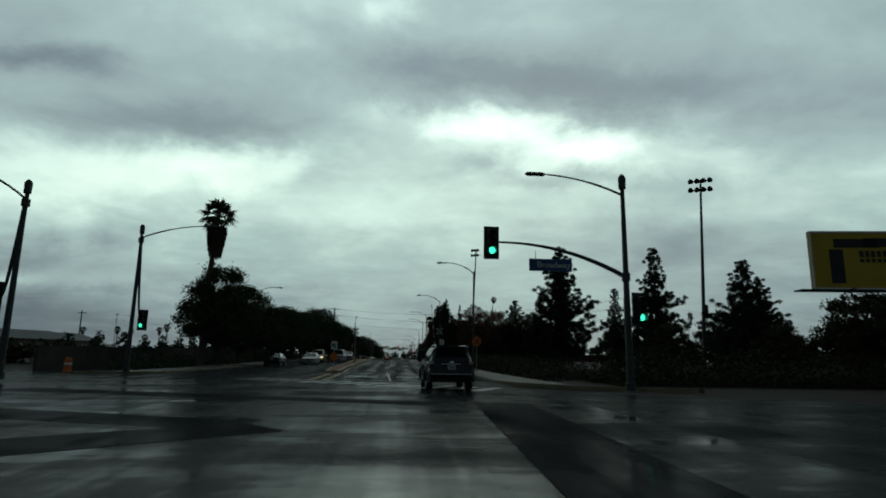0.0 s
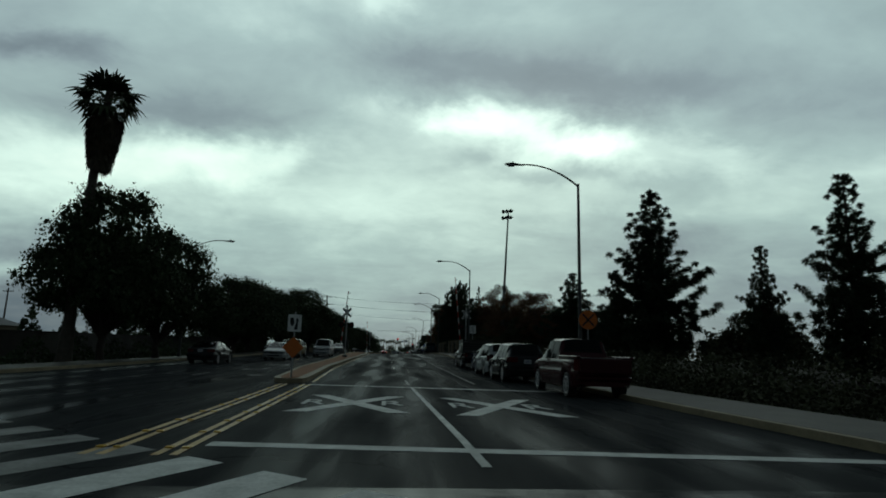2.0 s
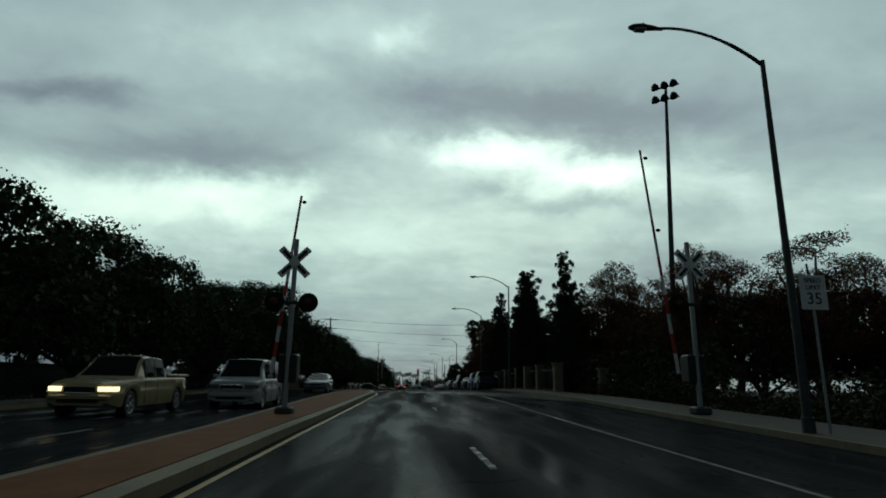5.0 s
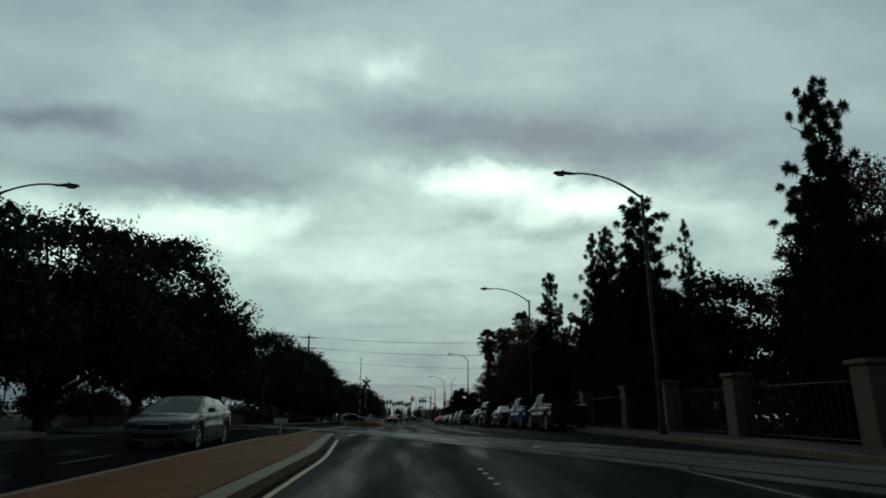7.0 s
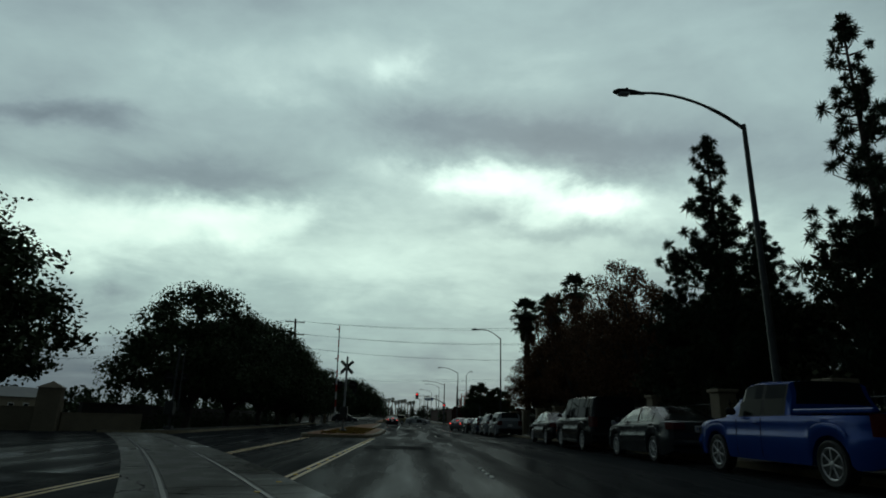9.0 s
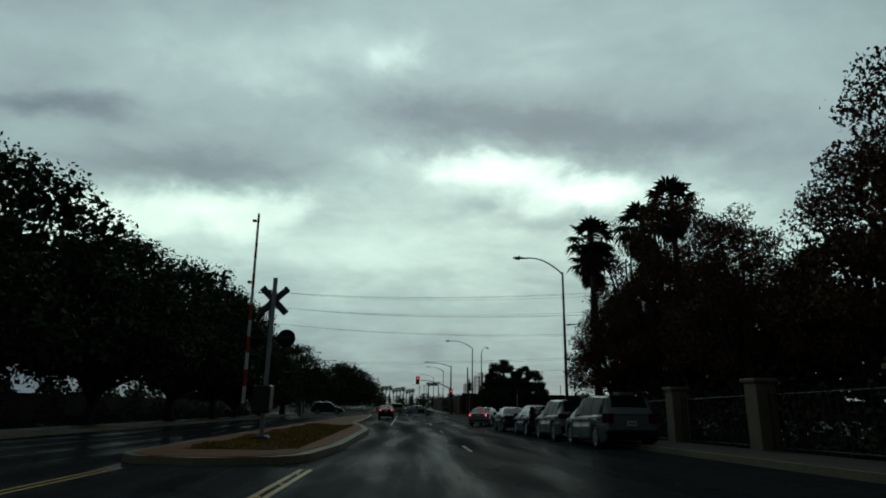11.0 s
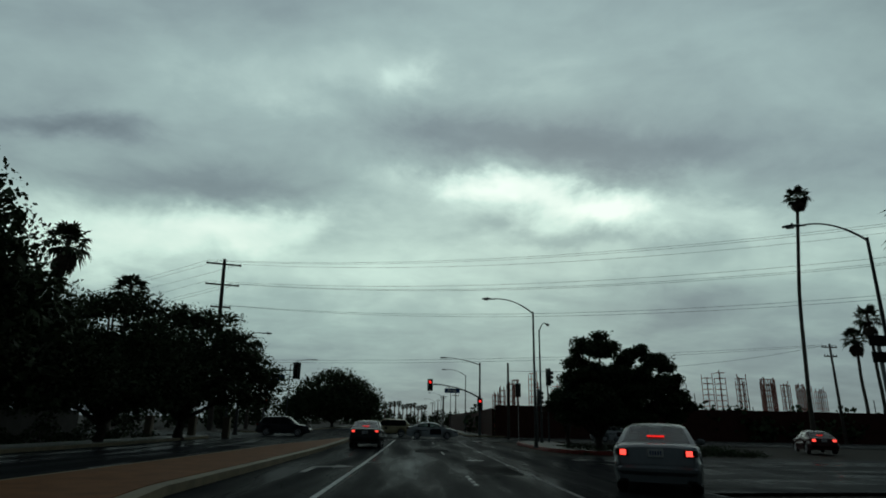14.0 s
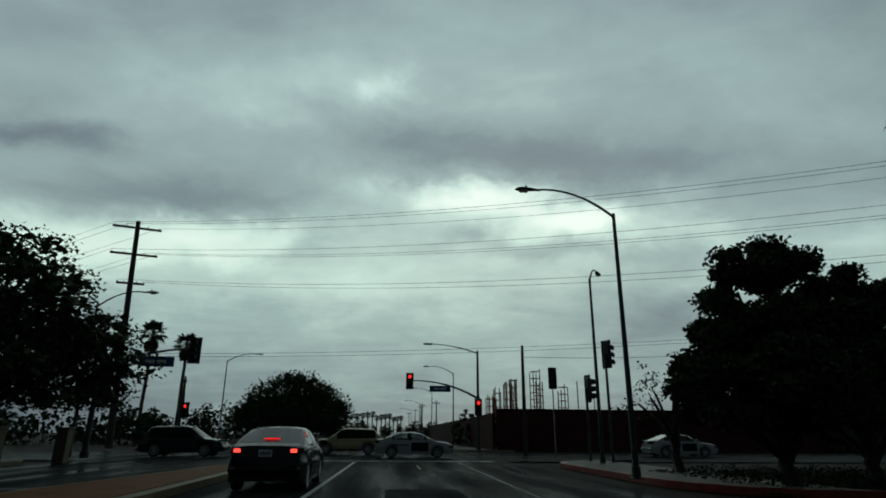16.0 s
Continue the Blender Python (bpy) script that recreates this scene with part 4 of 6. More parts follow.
for x, y, h, w in ((10.5, 116.6, 11.4, 1.05), (10.6, 103.9, 10.5, 0.62), (12.0, 106.6, 8.6, 1.0)):
    m = Matrix.LocRotScale((x, y, ground(x, y) - 0.05), Euler((0, 0, x)), (h / 11.5 * w, h / 11.5 * w, h / 11.5))
    if COLUMN.get("used"):
        copy_sized(COLUMN, m)
    else:
        COLUMN.matrix_basis = m
        COLUMN["used"] = 1

AUTUMN = [broadleaf("autumn_tree", "half-bare tree with brown autumn leaves", 9.0, 3.6, 50 + i, M["leaf_red"], 22000, 0.072, 1.6, 30, True) for i in range(3)]
for i, (x, y, h) in enumerate(((17.5, 86.5, 8.4), (15.2, 92.5, 8.8), (18.8, 95.5, 9.2), (16.0, 99.5, 8.2), (20.5, 103, 10), (17.0, 110.2, 12.0), (20.5, 115, 11), (14.6, 107, 9.6), (12.6, 151, 12.0), (12.0, 146.5, 9.4), (14.6, 156, 10.5), (13.0, 161.5, 9.5), (13.4, 168.2, 13.9), (14.8, 165, 11.5), (12.0, 173.0, 8.4), (17.0, 170, 12.8), (14.5, 178, 9.5), (24, 91, 8.5), (26, 100, 9), (14.4, 175.6, 14.4), (17.6, 178.5, 13.0))):
    place(AUTUMN[i % 3], x, y, 97 * i, min(h / 9.0, 1.0), kz=h / 9.0, group="trees behind the east fence")
DENSE = [broadleaf("tree", "dark dense evergreen behind the fence", 8.0, 4.2, 60 + i, M["leaf_olive"], 13000, 0.12, 0.6, 26) for i in range(2)]
for i, (x, y, h) in enumerate(((24, 84, 6.5), (22, 93, 6.6), (17, 120, 9.0), (16.5, 128, 9.5), (17.5, 136, 9.5), (16.5, 146, 8.5), (17.5, 152, 8.5), (18, 161, 9), (18.5, 173, 9), (33, 30, 6.5), (40, 36, 7.5), (30, 34, 4.5), (26, 44, 5), (36, 52, 7), (44, 56, 6), (50, 44, 8), (28, 62, 5.5), (34, 68, 6), (13.5, 140, 7.5), (26, 130.2, 5.5), (-28.5, 138.5, 4.6), (-29.5, 147, 4.6), (15.5, 88, 5.5), (15.0, 96, 5.5), (15.2, 104, 6.0))):
    place(DENSE[i % 2], x, y, 61 * i, h / 8.0)

PALM_TALL = palm("palm_tree", "tall fan palm with a shaggy skirt of dead fronds", 17.0, 2.15, 70, 3.6, 0.3, 24, 0.5)
place(PALM_TALL, -18.0, 52.4)
PALM_MID = palm("palm_tree", "fan palm with a short skirt of dead fronds", 15.0, 2.0, 71, 1.6, 0.24, 20)
for x, y, h in ((-27.1, 217.7, 16.0), (-26.3, 227.2, 14.2), (-29.4, 268, 15.0), (-26, 271, 14.0), (11.8, 175.8, 13.9), (16.8, 174.0, 16.4), (13.6, 171.6, 13.6), (63.1, 249, 18.4), (64.6, 254, 16.0), (69, 252, 15.4), (12.2, 176.8, 12.5)):
    place(PALM_MID, x, y, 40 * x, 1.0, kz=h / 15.0, group="fan palms")
PALM_LOW = palm("palm_tree", "low fan palm beside the driveway", 10.2, 2.2, 72, 1.6, 0.3, 20)
place(PALM_LOW, 18.4, 190.0)
PALM_THIN = palm("palm_tree", "very tall thin palm with a small round head", 26.6, 1.5, 73, 0.9, 0.2, 22, 2.3)
place(PALM_THIN, 38.7, 228.5)
ROW = palm("palm_tree", "palm with a pale trunk in a far row", 12.5, 1.7, 74, 0.9, 0.3, 16)
for i in range(11):
    place(ROW, -10 + 1.7 * i, 412 + 5 * i, 50 * i, 0.95, kz=0.7 + 0.035 * (i * 5 % 4), group="far row of palms")
for i, (x, y) in enumerate(((-85, 190), (-78, 195), (-73, 188), (-68, 196), (-92, 196), (-62, 192), (-99, 188))):
    place(PALM_MID, x, y, 31 * i, 0.62 + 0.05 * (i % 3), group="fan palms")


def woods(name, label, spots, mat, seed, size=0.5):
    """A far belt of trees: one mass of clumps with an uneven top."""
    g = np.random.default_rng(seed)
    blobs = []
    for x, y, w, h in spots:
        for _ in range(int(w / 1.6)):
            k = g.uniform(0.55, 1.0) * h
            px = x + g.uniform(-w / 2, w / 2)
            z0 = ground(px, y)
            blobs.append((px, y + g.uniform(-3, 3), z0 + k * 0.45, g.uniform(1.2, 2.4), 1.8, k * 0.55))
    pts = blob_points(g, blobs, len(blobs) * 110, 0.4)
    ob = part(name, leaf_mesh(name, pts, np.full(len(pts), size), mat, 0.2, 1.4, seed), None)
    return tagged(ob, label, "woods", kind="stuff")


woods("far_woods", "dark belt of far trees and hedges", [(-60, 128, 60, 3.2), (-95, 220, 120, 5.5), (-45, 268, 40, 4.5), (-40, 330, 40, 9), (-28, 420, 40, 8), (47, 248, 44, 5.2), (17, 262, 14, 4.2), (40, 300, 60, 5), (30, 420, 60, 7), (18, 330, 16, 5)], M["leaf"], 80)
woods("far_woods", "dark belt of far trees and hedges", [(70, 90, 60, 5), (85, 130, 60, 5), (60, 20, 30, 6), (80, 0, 50, 6), (-70, 60, 70, 2.8), (-110, 100, 80, 4), (0, 640, 200, 10)], M["leaf_olive"], 81)


def hedge(name, label, x0, x1, y0, y1, h, mat, n, seed, size=0.12):
    g = np.random.default_rng(seed)
    p = g.random((n, 3))
    x, y = x0 + (x1 - x0) * p[:, 0], y0 + (y1 - y0) * p[:, 1]
    z = np.array([ground(a, b) for a, b in zip(x, y)]) + h * p[:, 2] ** 1.25 * (0.6 + 0.4 * np.sin(x * 2.1 + y * 1.3)) * np.clip(np.minimum(y - y0, y1 - y) / 2.5, 0.1, 1) ** 0.5
    ob = part(name, leaf_mesh(name, np.stack([x, y, z], 1), np.full(n, size), mat, 0.3, 1.5, seed), None)
    return tagged(ob, label, "planting", kind="stuff")


cover = np.random.default_rng(90)
cp = cover.random((34000, 3))
cx, cy = -6.25 + 2.75 * cp[:, 0], 155.2 + 20.9 * cp[:, 1]
cz = np.array([ground(a, b) for a, b in zip(cx, cy)]) + 0.16 + 0.13 * cp[:, 2] * (0.6 + 0.4 * np.sin(cx * 2.1 + 1.3 * np.sin(cy * 1.3)))
tagged(part("ground_cover", leaf_mesh("ground_cover", np.stack([cx, cy, cz], 1), np.full(34000, 0.032), M["shrub"], -0.8, 3.6, 90), None), "low yellow-brown plants on the traffic island", "planting", kind="stuff")
hedge("hedge", "low dark shrubs under the street trees", -21.5, -18.5, 40, 114, 1.5, M["leaf"], 14000, 91)
hedge("hedge", "low dark shrubs under the street trees", -21.5, -18.2, 158, 219, 1.5, M["leaf"], 12000, 92)
hedge("hedge", "dark shrubs behind the east fence", 10.8, 13.0, 84, 180.5, 2.8, M["leaf_olive"], 34000, 93, 0.14)
hedge("hedge", "tall dark hedge behind the west wall", -26, -24.3, 40, 116, 3.2, M["leaf"], 16000, 97, 0.22)
hedge("hedge", "tall dark hedge behind the west wall", -26, -24.3, 160, 218, 3.0, M["leaf"], 12000, 98, 0.22)
hedge("hedge", "dark shrubs on the street corner", 9.6, 20, 205.0, 212.5, 0.5, M["leaf"], 20000, 94, 0.06)
hedge("hedge", "dark shrubs behind the corner pavement", 13.5, 34, 24, 30, 2.2, M["leaf_olive"], 30000, 95, 0.11)
hedge("hedge", "dark shrubs by the roadside", 10.2, 16, 32, 84, 1.6, M["leaf_olive"], 48000, 96, 0.09)


def grass_patch(x0, x1, y0, y1, n, seed):
    g = np.random.default_rng(seed)
    p = g.random((n, 2))
    x, y = x0 + (x1 - x0) * p[:, 0], y0 + (y1 - y0) * p[:, 1]
    z = np.array([ground(a, b) for a, b in zip(x, y)]) + 0.0
    ob = part("grass", leaf_mesh("grass", np.stack([x, y, z], 1), np.full(n, 0.07), M["leaf_olive"], -1.5, 2.5, seed), None)
    tagged(ob, "short wet roadside grass", "grass", kind="stuff")


grass_patch(9.6, 12, 30, 182, 9000, 101)
grass_patch(-18.5, -17.1, 36, 116, 6000, 102)


# ---- street furniture ----
def street_lamp(x, y, h, arm, rz=180, label="tall galvanised street lamp with a curved arm", name="street_lamp", pole_h=None):
    """Tapered pole, bowed arm and a cobra-head lantern. The arm reaches along the lamp's own x."""
    t = thing(name, label, "street lamp", on_ground(x, y, rz, 0.12))
    ph = pole_h or h - 0.75
    part("pole", Shape().tube([(0, 0, 0), (0, 0, 0.35), (0, 0, 0.36), (0, 0, ph)], [0.13, 0.13, 0.095, 0.055], 12), M["galv"], t, smooth=True)
    part("base_plate", Shape().box((0, 0, 0.02), (0.36, 0.36, 0.04), bevel=0.01), M["galv"], t)
    part("arm", Shape().tube(arc((0, 0, ph - 0.12), (arm * 0.42, 0, h + 0.12), (arm - 0.35, 0, h), 10), [0.045] * 4 + [0.035] * 7, 8), M["galv"], t, smooth=True)
    head = Shape()
    prof = [(-0.42, 0.03, 0.0), (-0.3, 0.06, 0.02), (-0.1, 0.1, 0.05), (0.15, 0.14, 0.06), (0.32, 0.12, 0.045), (0.42, 0.04, 0.01)]
    ring = []
    for px, w, zz in prof:
        ring.append([(arm + px, w * math.cos(a), h + 0.0 + (zz if math.sin(a) > 0 else 0.06) * math.sin(a)) for a in (2 * math.pi * k / 10 for k in range(10))])
    vs = [p for r_ in ring for p in r_]
    fs = [(i * 10 + k, i * 10 + (k + 1) % 10, i * 10 + 10 + (k + 1) % 10, i * 10 + 10 + k) for i in range(5) for k in range(10)] + [tuple(reversed(range(10))), tuple(range(50, 60))]
    lan = part("lantern", head.add(vs, fs), M["galv"], t, smooth=True)
    part("lens", Shape().box((arm + 0.14, 0, h - 0.07), (0.3, 0.2, 0.06), bevel=0.025), M["clear"], lan, "frosted lamp lens")
    part("photocell", Shape().lathe([(0.035, 0), (0.035, 0.06), (0.01, 0.08)], 8, Matrix.Translation((arm + 0.05, 0, h + 0.05))), M["black"], lan)
    return t


LAMPS_E = ((7.9, 42.6, 9.55, 2.9), (7.2, 73.3, 9.55, 2.85), (7.15, 108.6, 9.3, 2.85), (7.35, 128.3, 9.2, 3.0), (8.1, 170.1, 9.55, 2.4), (7.86, 208.9, 9.1, 2.87), (8.4, 262, 9.2, 3.2), (8.4, 296, 9.2, 3.2), (8.4, 335, 9.2, 3.2), (8.4, 380, 9.2, 3.2))
for x, y, h, a in LAMPS_E:
    tagged(street_lamp(x, y, h - 0.12, a), group="street lamps")
for x, y, h, a in ((-16.4, 65.4, 9.4, 3.0), (-16.5, 109.6, 8.75, 2.9), (-17.2, 258.2, 9.8, 3.4)):
    tagged(street_lamp(x, y, h - 0.12, a, 0), group="street lamps")
tagged(street_lamp(-14.9, 223.2, 8.4, 2.6, 0), group="street lamps")
tagged(street_lamp(10.26, 218.2, 9.3, 2.0, 58), group="street lamps")
tagged(street_lamp(17.9, 193.4, 9.3, 2.4, 155), group="street lamps")


def signal_head(parent, m, lit, side=1, name="signal_head"):
    """Three-lens head with back plate, visors and lenses; it faces local -y."""
    head = part(name, Shape().box((0, 0, 0), (0.34, 0.2, 1.05), bevel=0.03), M["dark_metal"], parent, "black three-lens signal head", at=m)
    part("back_plate", Shape().box((0, 0.06, 0), (0.62, 0.012, 1.34), bevel=0.004), M["dark_metal"], head)
    for k, c in enumerate(("red", "amber", "green")):
        z = 0.34 - 0.34 * k
        mat = M["sig_" + c] if c == lit else M["sig_off"]
        part("lens", Shape().lathe([(0.14, 0), (0.13, 0.02), (0.08, 0.035), (0.01, 0.04)], 16, Matrix.Translation((0, -0.1, z)) @ Matrix.Rotation(radians(90), 4, "X")), mat, head, "lit %s lens" % c if c == lit else "unlit lens", smooth=True)
        v = Shape()
        n = 12
        for q, yy in enumerate((-0.1, -0.34)):
            v.v += [(0.155 * math.cos(a), yy, z + 0.155 * math.sin(a) - 0.02 * q) for a in (math.pi * (-0.25 + 1.5 * i / n) for i in range(n + 1))]
        v.f += [(i, i + 1, n + 2 + i, n + 1 + i) for i in range(n)]
        part("visor", v, M["dark_metal"], head)
    return head


def name_sign(parent, m, text, w=1.75):
    sg = part("name_sign", Shape().box((0, 0, 0), (w, 0.03, 0.5), bevel=0.012), M["sign_blue"], parent, "blue street-name sign", at=m)
    if text:
        me = text_mesh(text, 0.34, M["sign_white"], "letters")
        part("letters", me, None, sg, "white letters", at=Matrix.Translation((0.12, -0.022, 0)) @ Matrix.Rotation(radians(90), 4, "X"))
    else:
        for k in range(2):
            part("letter_bar", Shape().box((-0.3 + 0.55 * k, -0.018, 0), (0.45, 0.006, 0.16)), M["sign_white"], sg)
    part("hanger", Shape().tube([(-w * 0.35, 0, 0.25), (-w * 0.35, 0, 0.55)], 0.012, 6), M["galv"], sg)
    part("hanger", Shape().tube([(w * 0.35, 0, 0.25), (w * 0.35, 0, 0.3)], 0.012, 6), M["galv"], sg)
    return sg


def signal_mast(x, y, pole_h, arm_z, arm_to, head_z, lit, sign=None, sign_x=None, lamp=None, near=None, label="signal mast with a long bowed arm", finial=True):
    """Pole with a bowed signal arm to x = arm_to, a lamp arm and, low on the pole, a second head."""
    t = thing("traffic_signal", label, "traffic signal", on_ground(x, y, 0, 0.14))
    part("pole", Shape().tube([(0, 0, 0), (0, 0, 0.3), (0, 0, 0.31), (0, 0, pole_h)], [0.2, 0.2, 0.15, 0.085], 14), M["galv"], t, smooth=True)
    dx = arm_to - x
    part("signal_arm", Shape().tube(arc((0, 0, arm_z), (dx * 0.45, 0, head_z + 0.12), (dx + 0.2 * (1 if dx < 0 else -1), 0, head_z + 0.05), 12), [0.1 - 0.005 * i for i in range(13)], 9), M["galv"], t, smooth=True)
    part("arm_collar", Shape().tube([(0, 0, arm_z - 0.16), (0, 0, arm_z + 0.16)], 0.17, 12), M["galv"], t)
    signal_head(t, Matrix.Translation((dx, -0.15, head_z)), lit)
    if finial:
        part("pole_cap", Shape().lathe([(0.1, 0), (0.15, 0.05), (0.16, 0.5), (0.1, 0.62), (0.02, 0.68)], 10, Matrix.Translation((0, 0, pole_h))), M["galv"], t, smooth=True)
    if sign is not None:
        name_sign(t, Matrix.Translation((sign_x - x, -0.12, head_z - 0.85 if sign else head_z - 0.6)), sign)
    if lamp:
        lx, lz = lamp
        d = lx - x
        part("lamp_arm", Shape().tube(arc((0, 0, pole_h - 0.25), (d * 0.45, 0, lz - 0.05), (d, 0, lz), 10), [0.05] * 5 + [0.035] * 6, 8), M["galv"], t, smooth=True)
        part("lantern", Shape().box((d - 0.1, 0, lz - 0.02), (0.85, 0.27, 0.14), bevel=0.065), M["galv"], t, smooth=True)
    if near:
        nx, nz, nl = near
        signal_head(t, Matrix.Translation((nx, -0.2, nz)), nl)
        part("bracket", Shape().tube([(0, 0, nz), (nx, -0.2, nz)], 0.03, 6), M["galv"], t)
    return t


signal_mast(10.5, 15.1, 8.2, 4.5, 4.95, 5.74, "green", "Broadway", 7.35, (6.9, 8.75), (0.45, 3.2, "green"))
t = signal_mast(-15.9, 31.7, 9.0, 8.6, -15.2, 3.3, "green", None, None, (-11.4, 9.7), None, "slim signal pole with a lamp arm")
signal_mast(-15.2, 18.5, 8.0, 7.6, -15.8, 3.4, "none", None, None, (-19.5, 9.4), None, "slim signal pole with a lamp arm")
signal_mast(8.15, 241.0, 8.1, 4.1, 2.4, 5.45, "red", "", 4.95, (4.0, 8.6), (0.0, 3.4, "red"), "signal mast with a bowed arm and red light", False)
signal_mast(-13.8, 222.4, 5.4, 3.9, -9.3, 5.2, "none", "", -11.1, None, (0.45, 3.0, "none"), "signal mast seen from behind its plates", False)
signal_mast(-17.4, 246, 6.0, 5.6, -17.0, 3.1, "red", None, None, None, None, "short signal post with a red light", False)


def post_signal(x, y, h, rz):
    t = thing("traffic_signal", "side-turned signal head on a short post", "traffic signal", on_ground(x, y, rz, 0.14))
    part("pole", Shape().tube([(0, 0, 0), (0, 0, h)], [0.07, 0.06], 10), M["galv"], t, smooth=True)
    signal_head(t, Matrix.Translation((0, -0.15, h)), "none")
    part("foot_plate", Shape().box((0, 0, 0.02), (0.3, 0.3, 0.04), bevel=0.01), M["galv"], t)


post_signal(10.9, 218.6, 4.9, 115)
post_signal(10.4, 220.2, 3.4, 100)


def crossbuck_mast(x, y, gate_len, lean, face=0, gx=-0.5, blades=True, label="railway signal mast with crossbuck, lamps and a raised gate"):
    t = thing("railway_signal", label, "railway signal", on_ground(x, y, face, 0.14))
    part("pole", Shape().tube([(0, 0, 0), (0, 0, 5.3)], 0.075, 12), M["galv_light"] if blades else M["galv"], t, smooth=True)
    part("pole_base", Shape().box((0, 0, 0.12), (0.5, 0.5, 0.24), bevel=0.05), M["galv"], t)
    away = face == 180
    for s in (1, -1) if blades else ():
        b = part("crossbuck_blade", Shape().box((0, -0.1 - 0.012 * (s > 0), 0), (1.22, 0.02, 0.22), bevel=0.006), M["galv"] if away else M["sign_white"], t, at=Matrix.Translation((0, 0, 4.55)) @ Matrix.Rotation(radians(45 * s), 4, "Y"))
        for k in (-0.33, 0.33):
            part("letter_bar", Shape().box((k, -0.1 - 0.012 * (s > 0) - 0.013, 0), (0.36, 0.004, 0.1)), M["sign_black"], b)
    part("cross_arm", Shape().box((0, -0.06, 3.3), (1.3, 0.08, 0.1), bevel=0.02), M["dark_metal"], t)
    for s in (-0.5, 0.5):
        d = part("flasher", Shape().lathe([(0.3, 0), (0.3, 0.02), (0.14, 0.03), (0.14, 0.1), (0.05, 0.14)], 18, Matrix.Translation((s, -0.12, 3.3)) @ Matrix.Rotation(radians(90), 4, "X")), M["black"], t, "black round warning lamp with hood")
        part("lens", Shape().lathe([(0.12, 0), (0.1, 0.02), (0.01, 0.03)], 14, Matrix.Translation((s, -0.262, 3.3)) @ Matrix.Rotation(radians(90), 4, "X")), M["red_lens"], d, "unlit red lens")
    part("gate_motor", Shape().box((0, 0.25, 1.35), (0.55, 0.6, 0.85), bevel=0.05), M["dark_metal"], t, "dark gate motor box")
    n = 12
    for k in range(n):
        a = Vector((gx + lean * k / n * gate_len, 0.2, 1.2 + gate_len * k / n))
        b = Vector((gx + lean * (k + 1) / n * gate_len, 0.2, 1.2 + gate_len * (k + 1) / n))
        part("gate_stripe", Shape().tube([a, b], 0.06 - 0.002 * k, 6), (M["gate_red"] if k % 2 else M["gate_white"]) if blades else M["galv"], t)
    for k in (0.35, 0.62, 0.96):
        part("gate_lamp", Shape().box((gx + lean * k * gate_len + 0.13, 0.16, 1.2 + gate_len * k), (0.14, 0.1, 0.1), bevel=0.03), M["red_lens"], t)
    return t


crossbuck_mast(-4.75, 79.0, 5.6, 0.09)
crossbuck_mast(7.6, 78.6, 7.3, -0.10)
crossbuck_mast(-5.15, 158.4, 6.3, 0.02, 180, 0.6)
crossbuck_mast(-16.2, 156.0, 4.0, 0.02, 180, -0.5, False, "railway gate mast with lamps seen from behind")


def sign_post(x, y, plates, h, label, r=0.03, dz=0.15):
    t = thing("road_sign", label, "road sign", on_ground(x, y, 0, dz))
    part("post", Shape().tube([(0, 0, 0), (0, 0, h)], r, 8), M["galv_light"], t)
    for fn in plates:
        fn(t)
    return t


def plate_box(z, w, h, mat, label, rot45=False, marks=()):
    def f(t):
        m = Matrix.Translation((0, -0.05, z)) @ (Matrix.Rotation(radians(45), 4, "Y") if rot45 else Matrix())
        p = part("sign_plate", Shape().box((0, 0, 0), (w, 0.012, h), bevel=0.004), mat, t, label, at=m)
        for name, sh, mt in marks:
            part(name, sh, mt, p)
    return f


def lettering(text, size, z):
    def f(t):
        part("letters", text_mesh(text, size, M["sign_black"], "letters"), None, t, "black letters", at=Matrix.Translation((0, -0.062, z)) @ Matrix.Rotation(radians(90), 4, "X"))
    return f


arrow_mark = Shape().add([(-0.05, -0.012, 0.2), (-0.17, -0.012, 0.2), (-0.17, -0.012, -0.02), (-0.08, -0.012, -0.14), (0.0, -0.012, 0.0)], [(0, 1, 2, 3, 4)])
arrow_mark2 = Shape().add([(0.06, -0.012, 0.22), (0.16, -0.012, 0.1), (0.12, -0.012, 0.05), (0.12, -0.012, -0.24), (-0.02, -0.012, -0.24), (0.05, -0.012, 0.03)], [(0, 1, 2, 3, 4, 5)])
sign_post(-3.75, 40.7, [plate_box(2.02, 0.5, 0.64, M["sign_white"], "white sign with a black arrow round an island", False, (("arrow_shape", arrow_mark, M["sign_black"]), ("arrow_shape", arrow_mark2, M["sign_black"]))), plate_box(1.12, 0.56, 0.56, M["sign_orange"], "orange diamond marker", True)], 2.45, "white arrow sign over an orange diamond on the island nose")
sign_post(7.55, 73.15, [plate_box(2.95, 0.6, 0.76, M["sign_white"], "white speed-limit sign"), lettering("SPEED", 0.14, 3.2), lettering("LIMIT", 0.14, 3.05), lettering("35", 0.36, 2.8)], 3.3, "white speed-limit sign beside the lamp pole")


def round_plate(t):
    p = part("sign_plate", Shape().lathe([(0.4, 0), (0.4, 0.012)], 24, Matrix.Translation((0, -0.05, 2.6)) @ Matrix.Rotation(radians(90), 4, "X")), M["sign_orange"], t, "round orange railway warning plate")
    for s in (45, -45):
        part("cross_stroke", Shape().box((0, -0.072, 2.6), (0.01, 0.004, 0.01)).box((0, 0, 0), (0.7, 0.006, 0.07), Matrix.Translation((0, -0.07, 2.6)) @ Matrix.Rotation(radians(s), 4, "Y")), M["sign_black"], p)


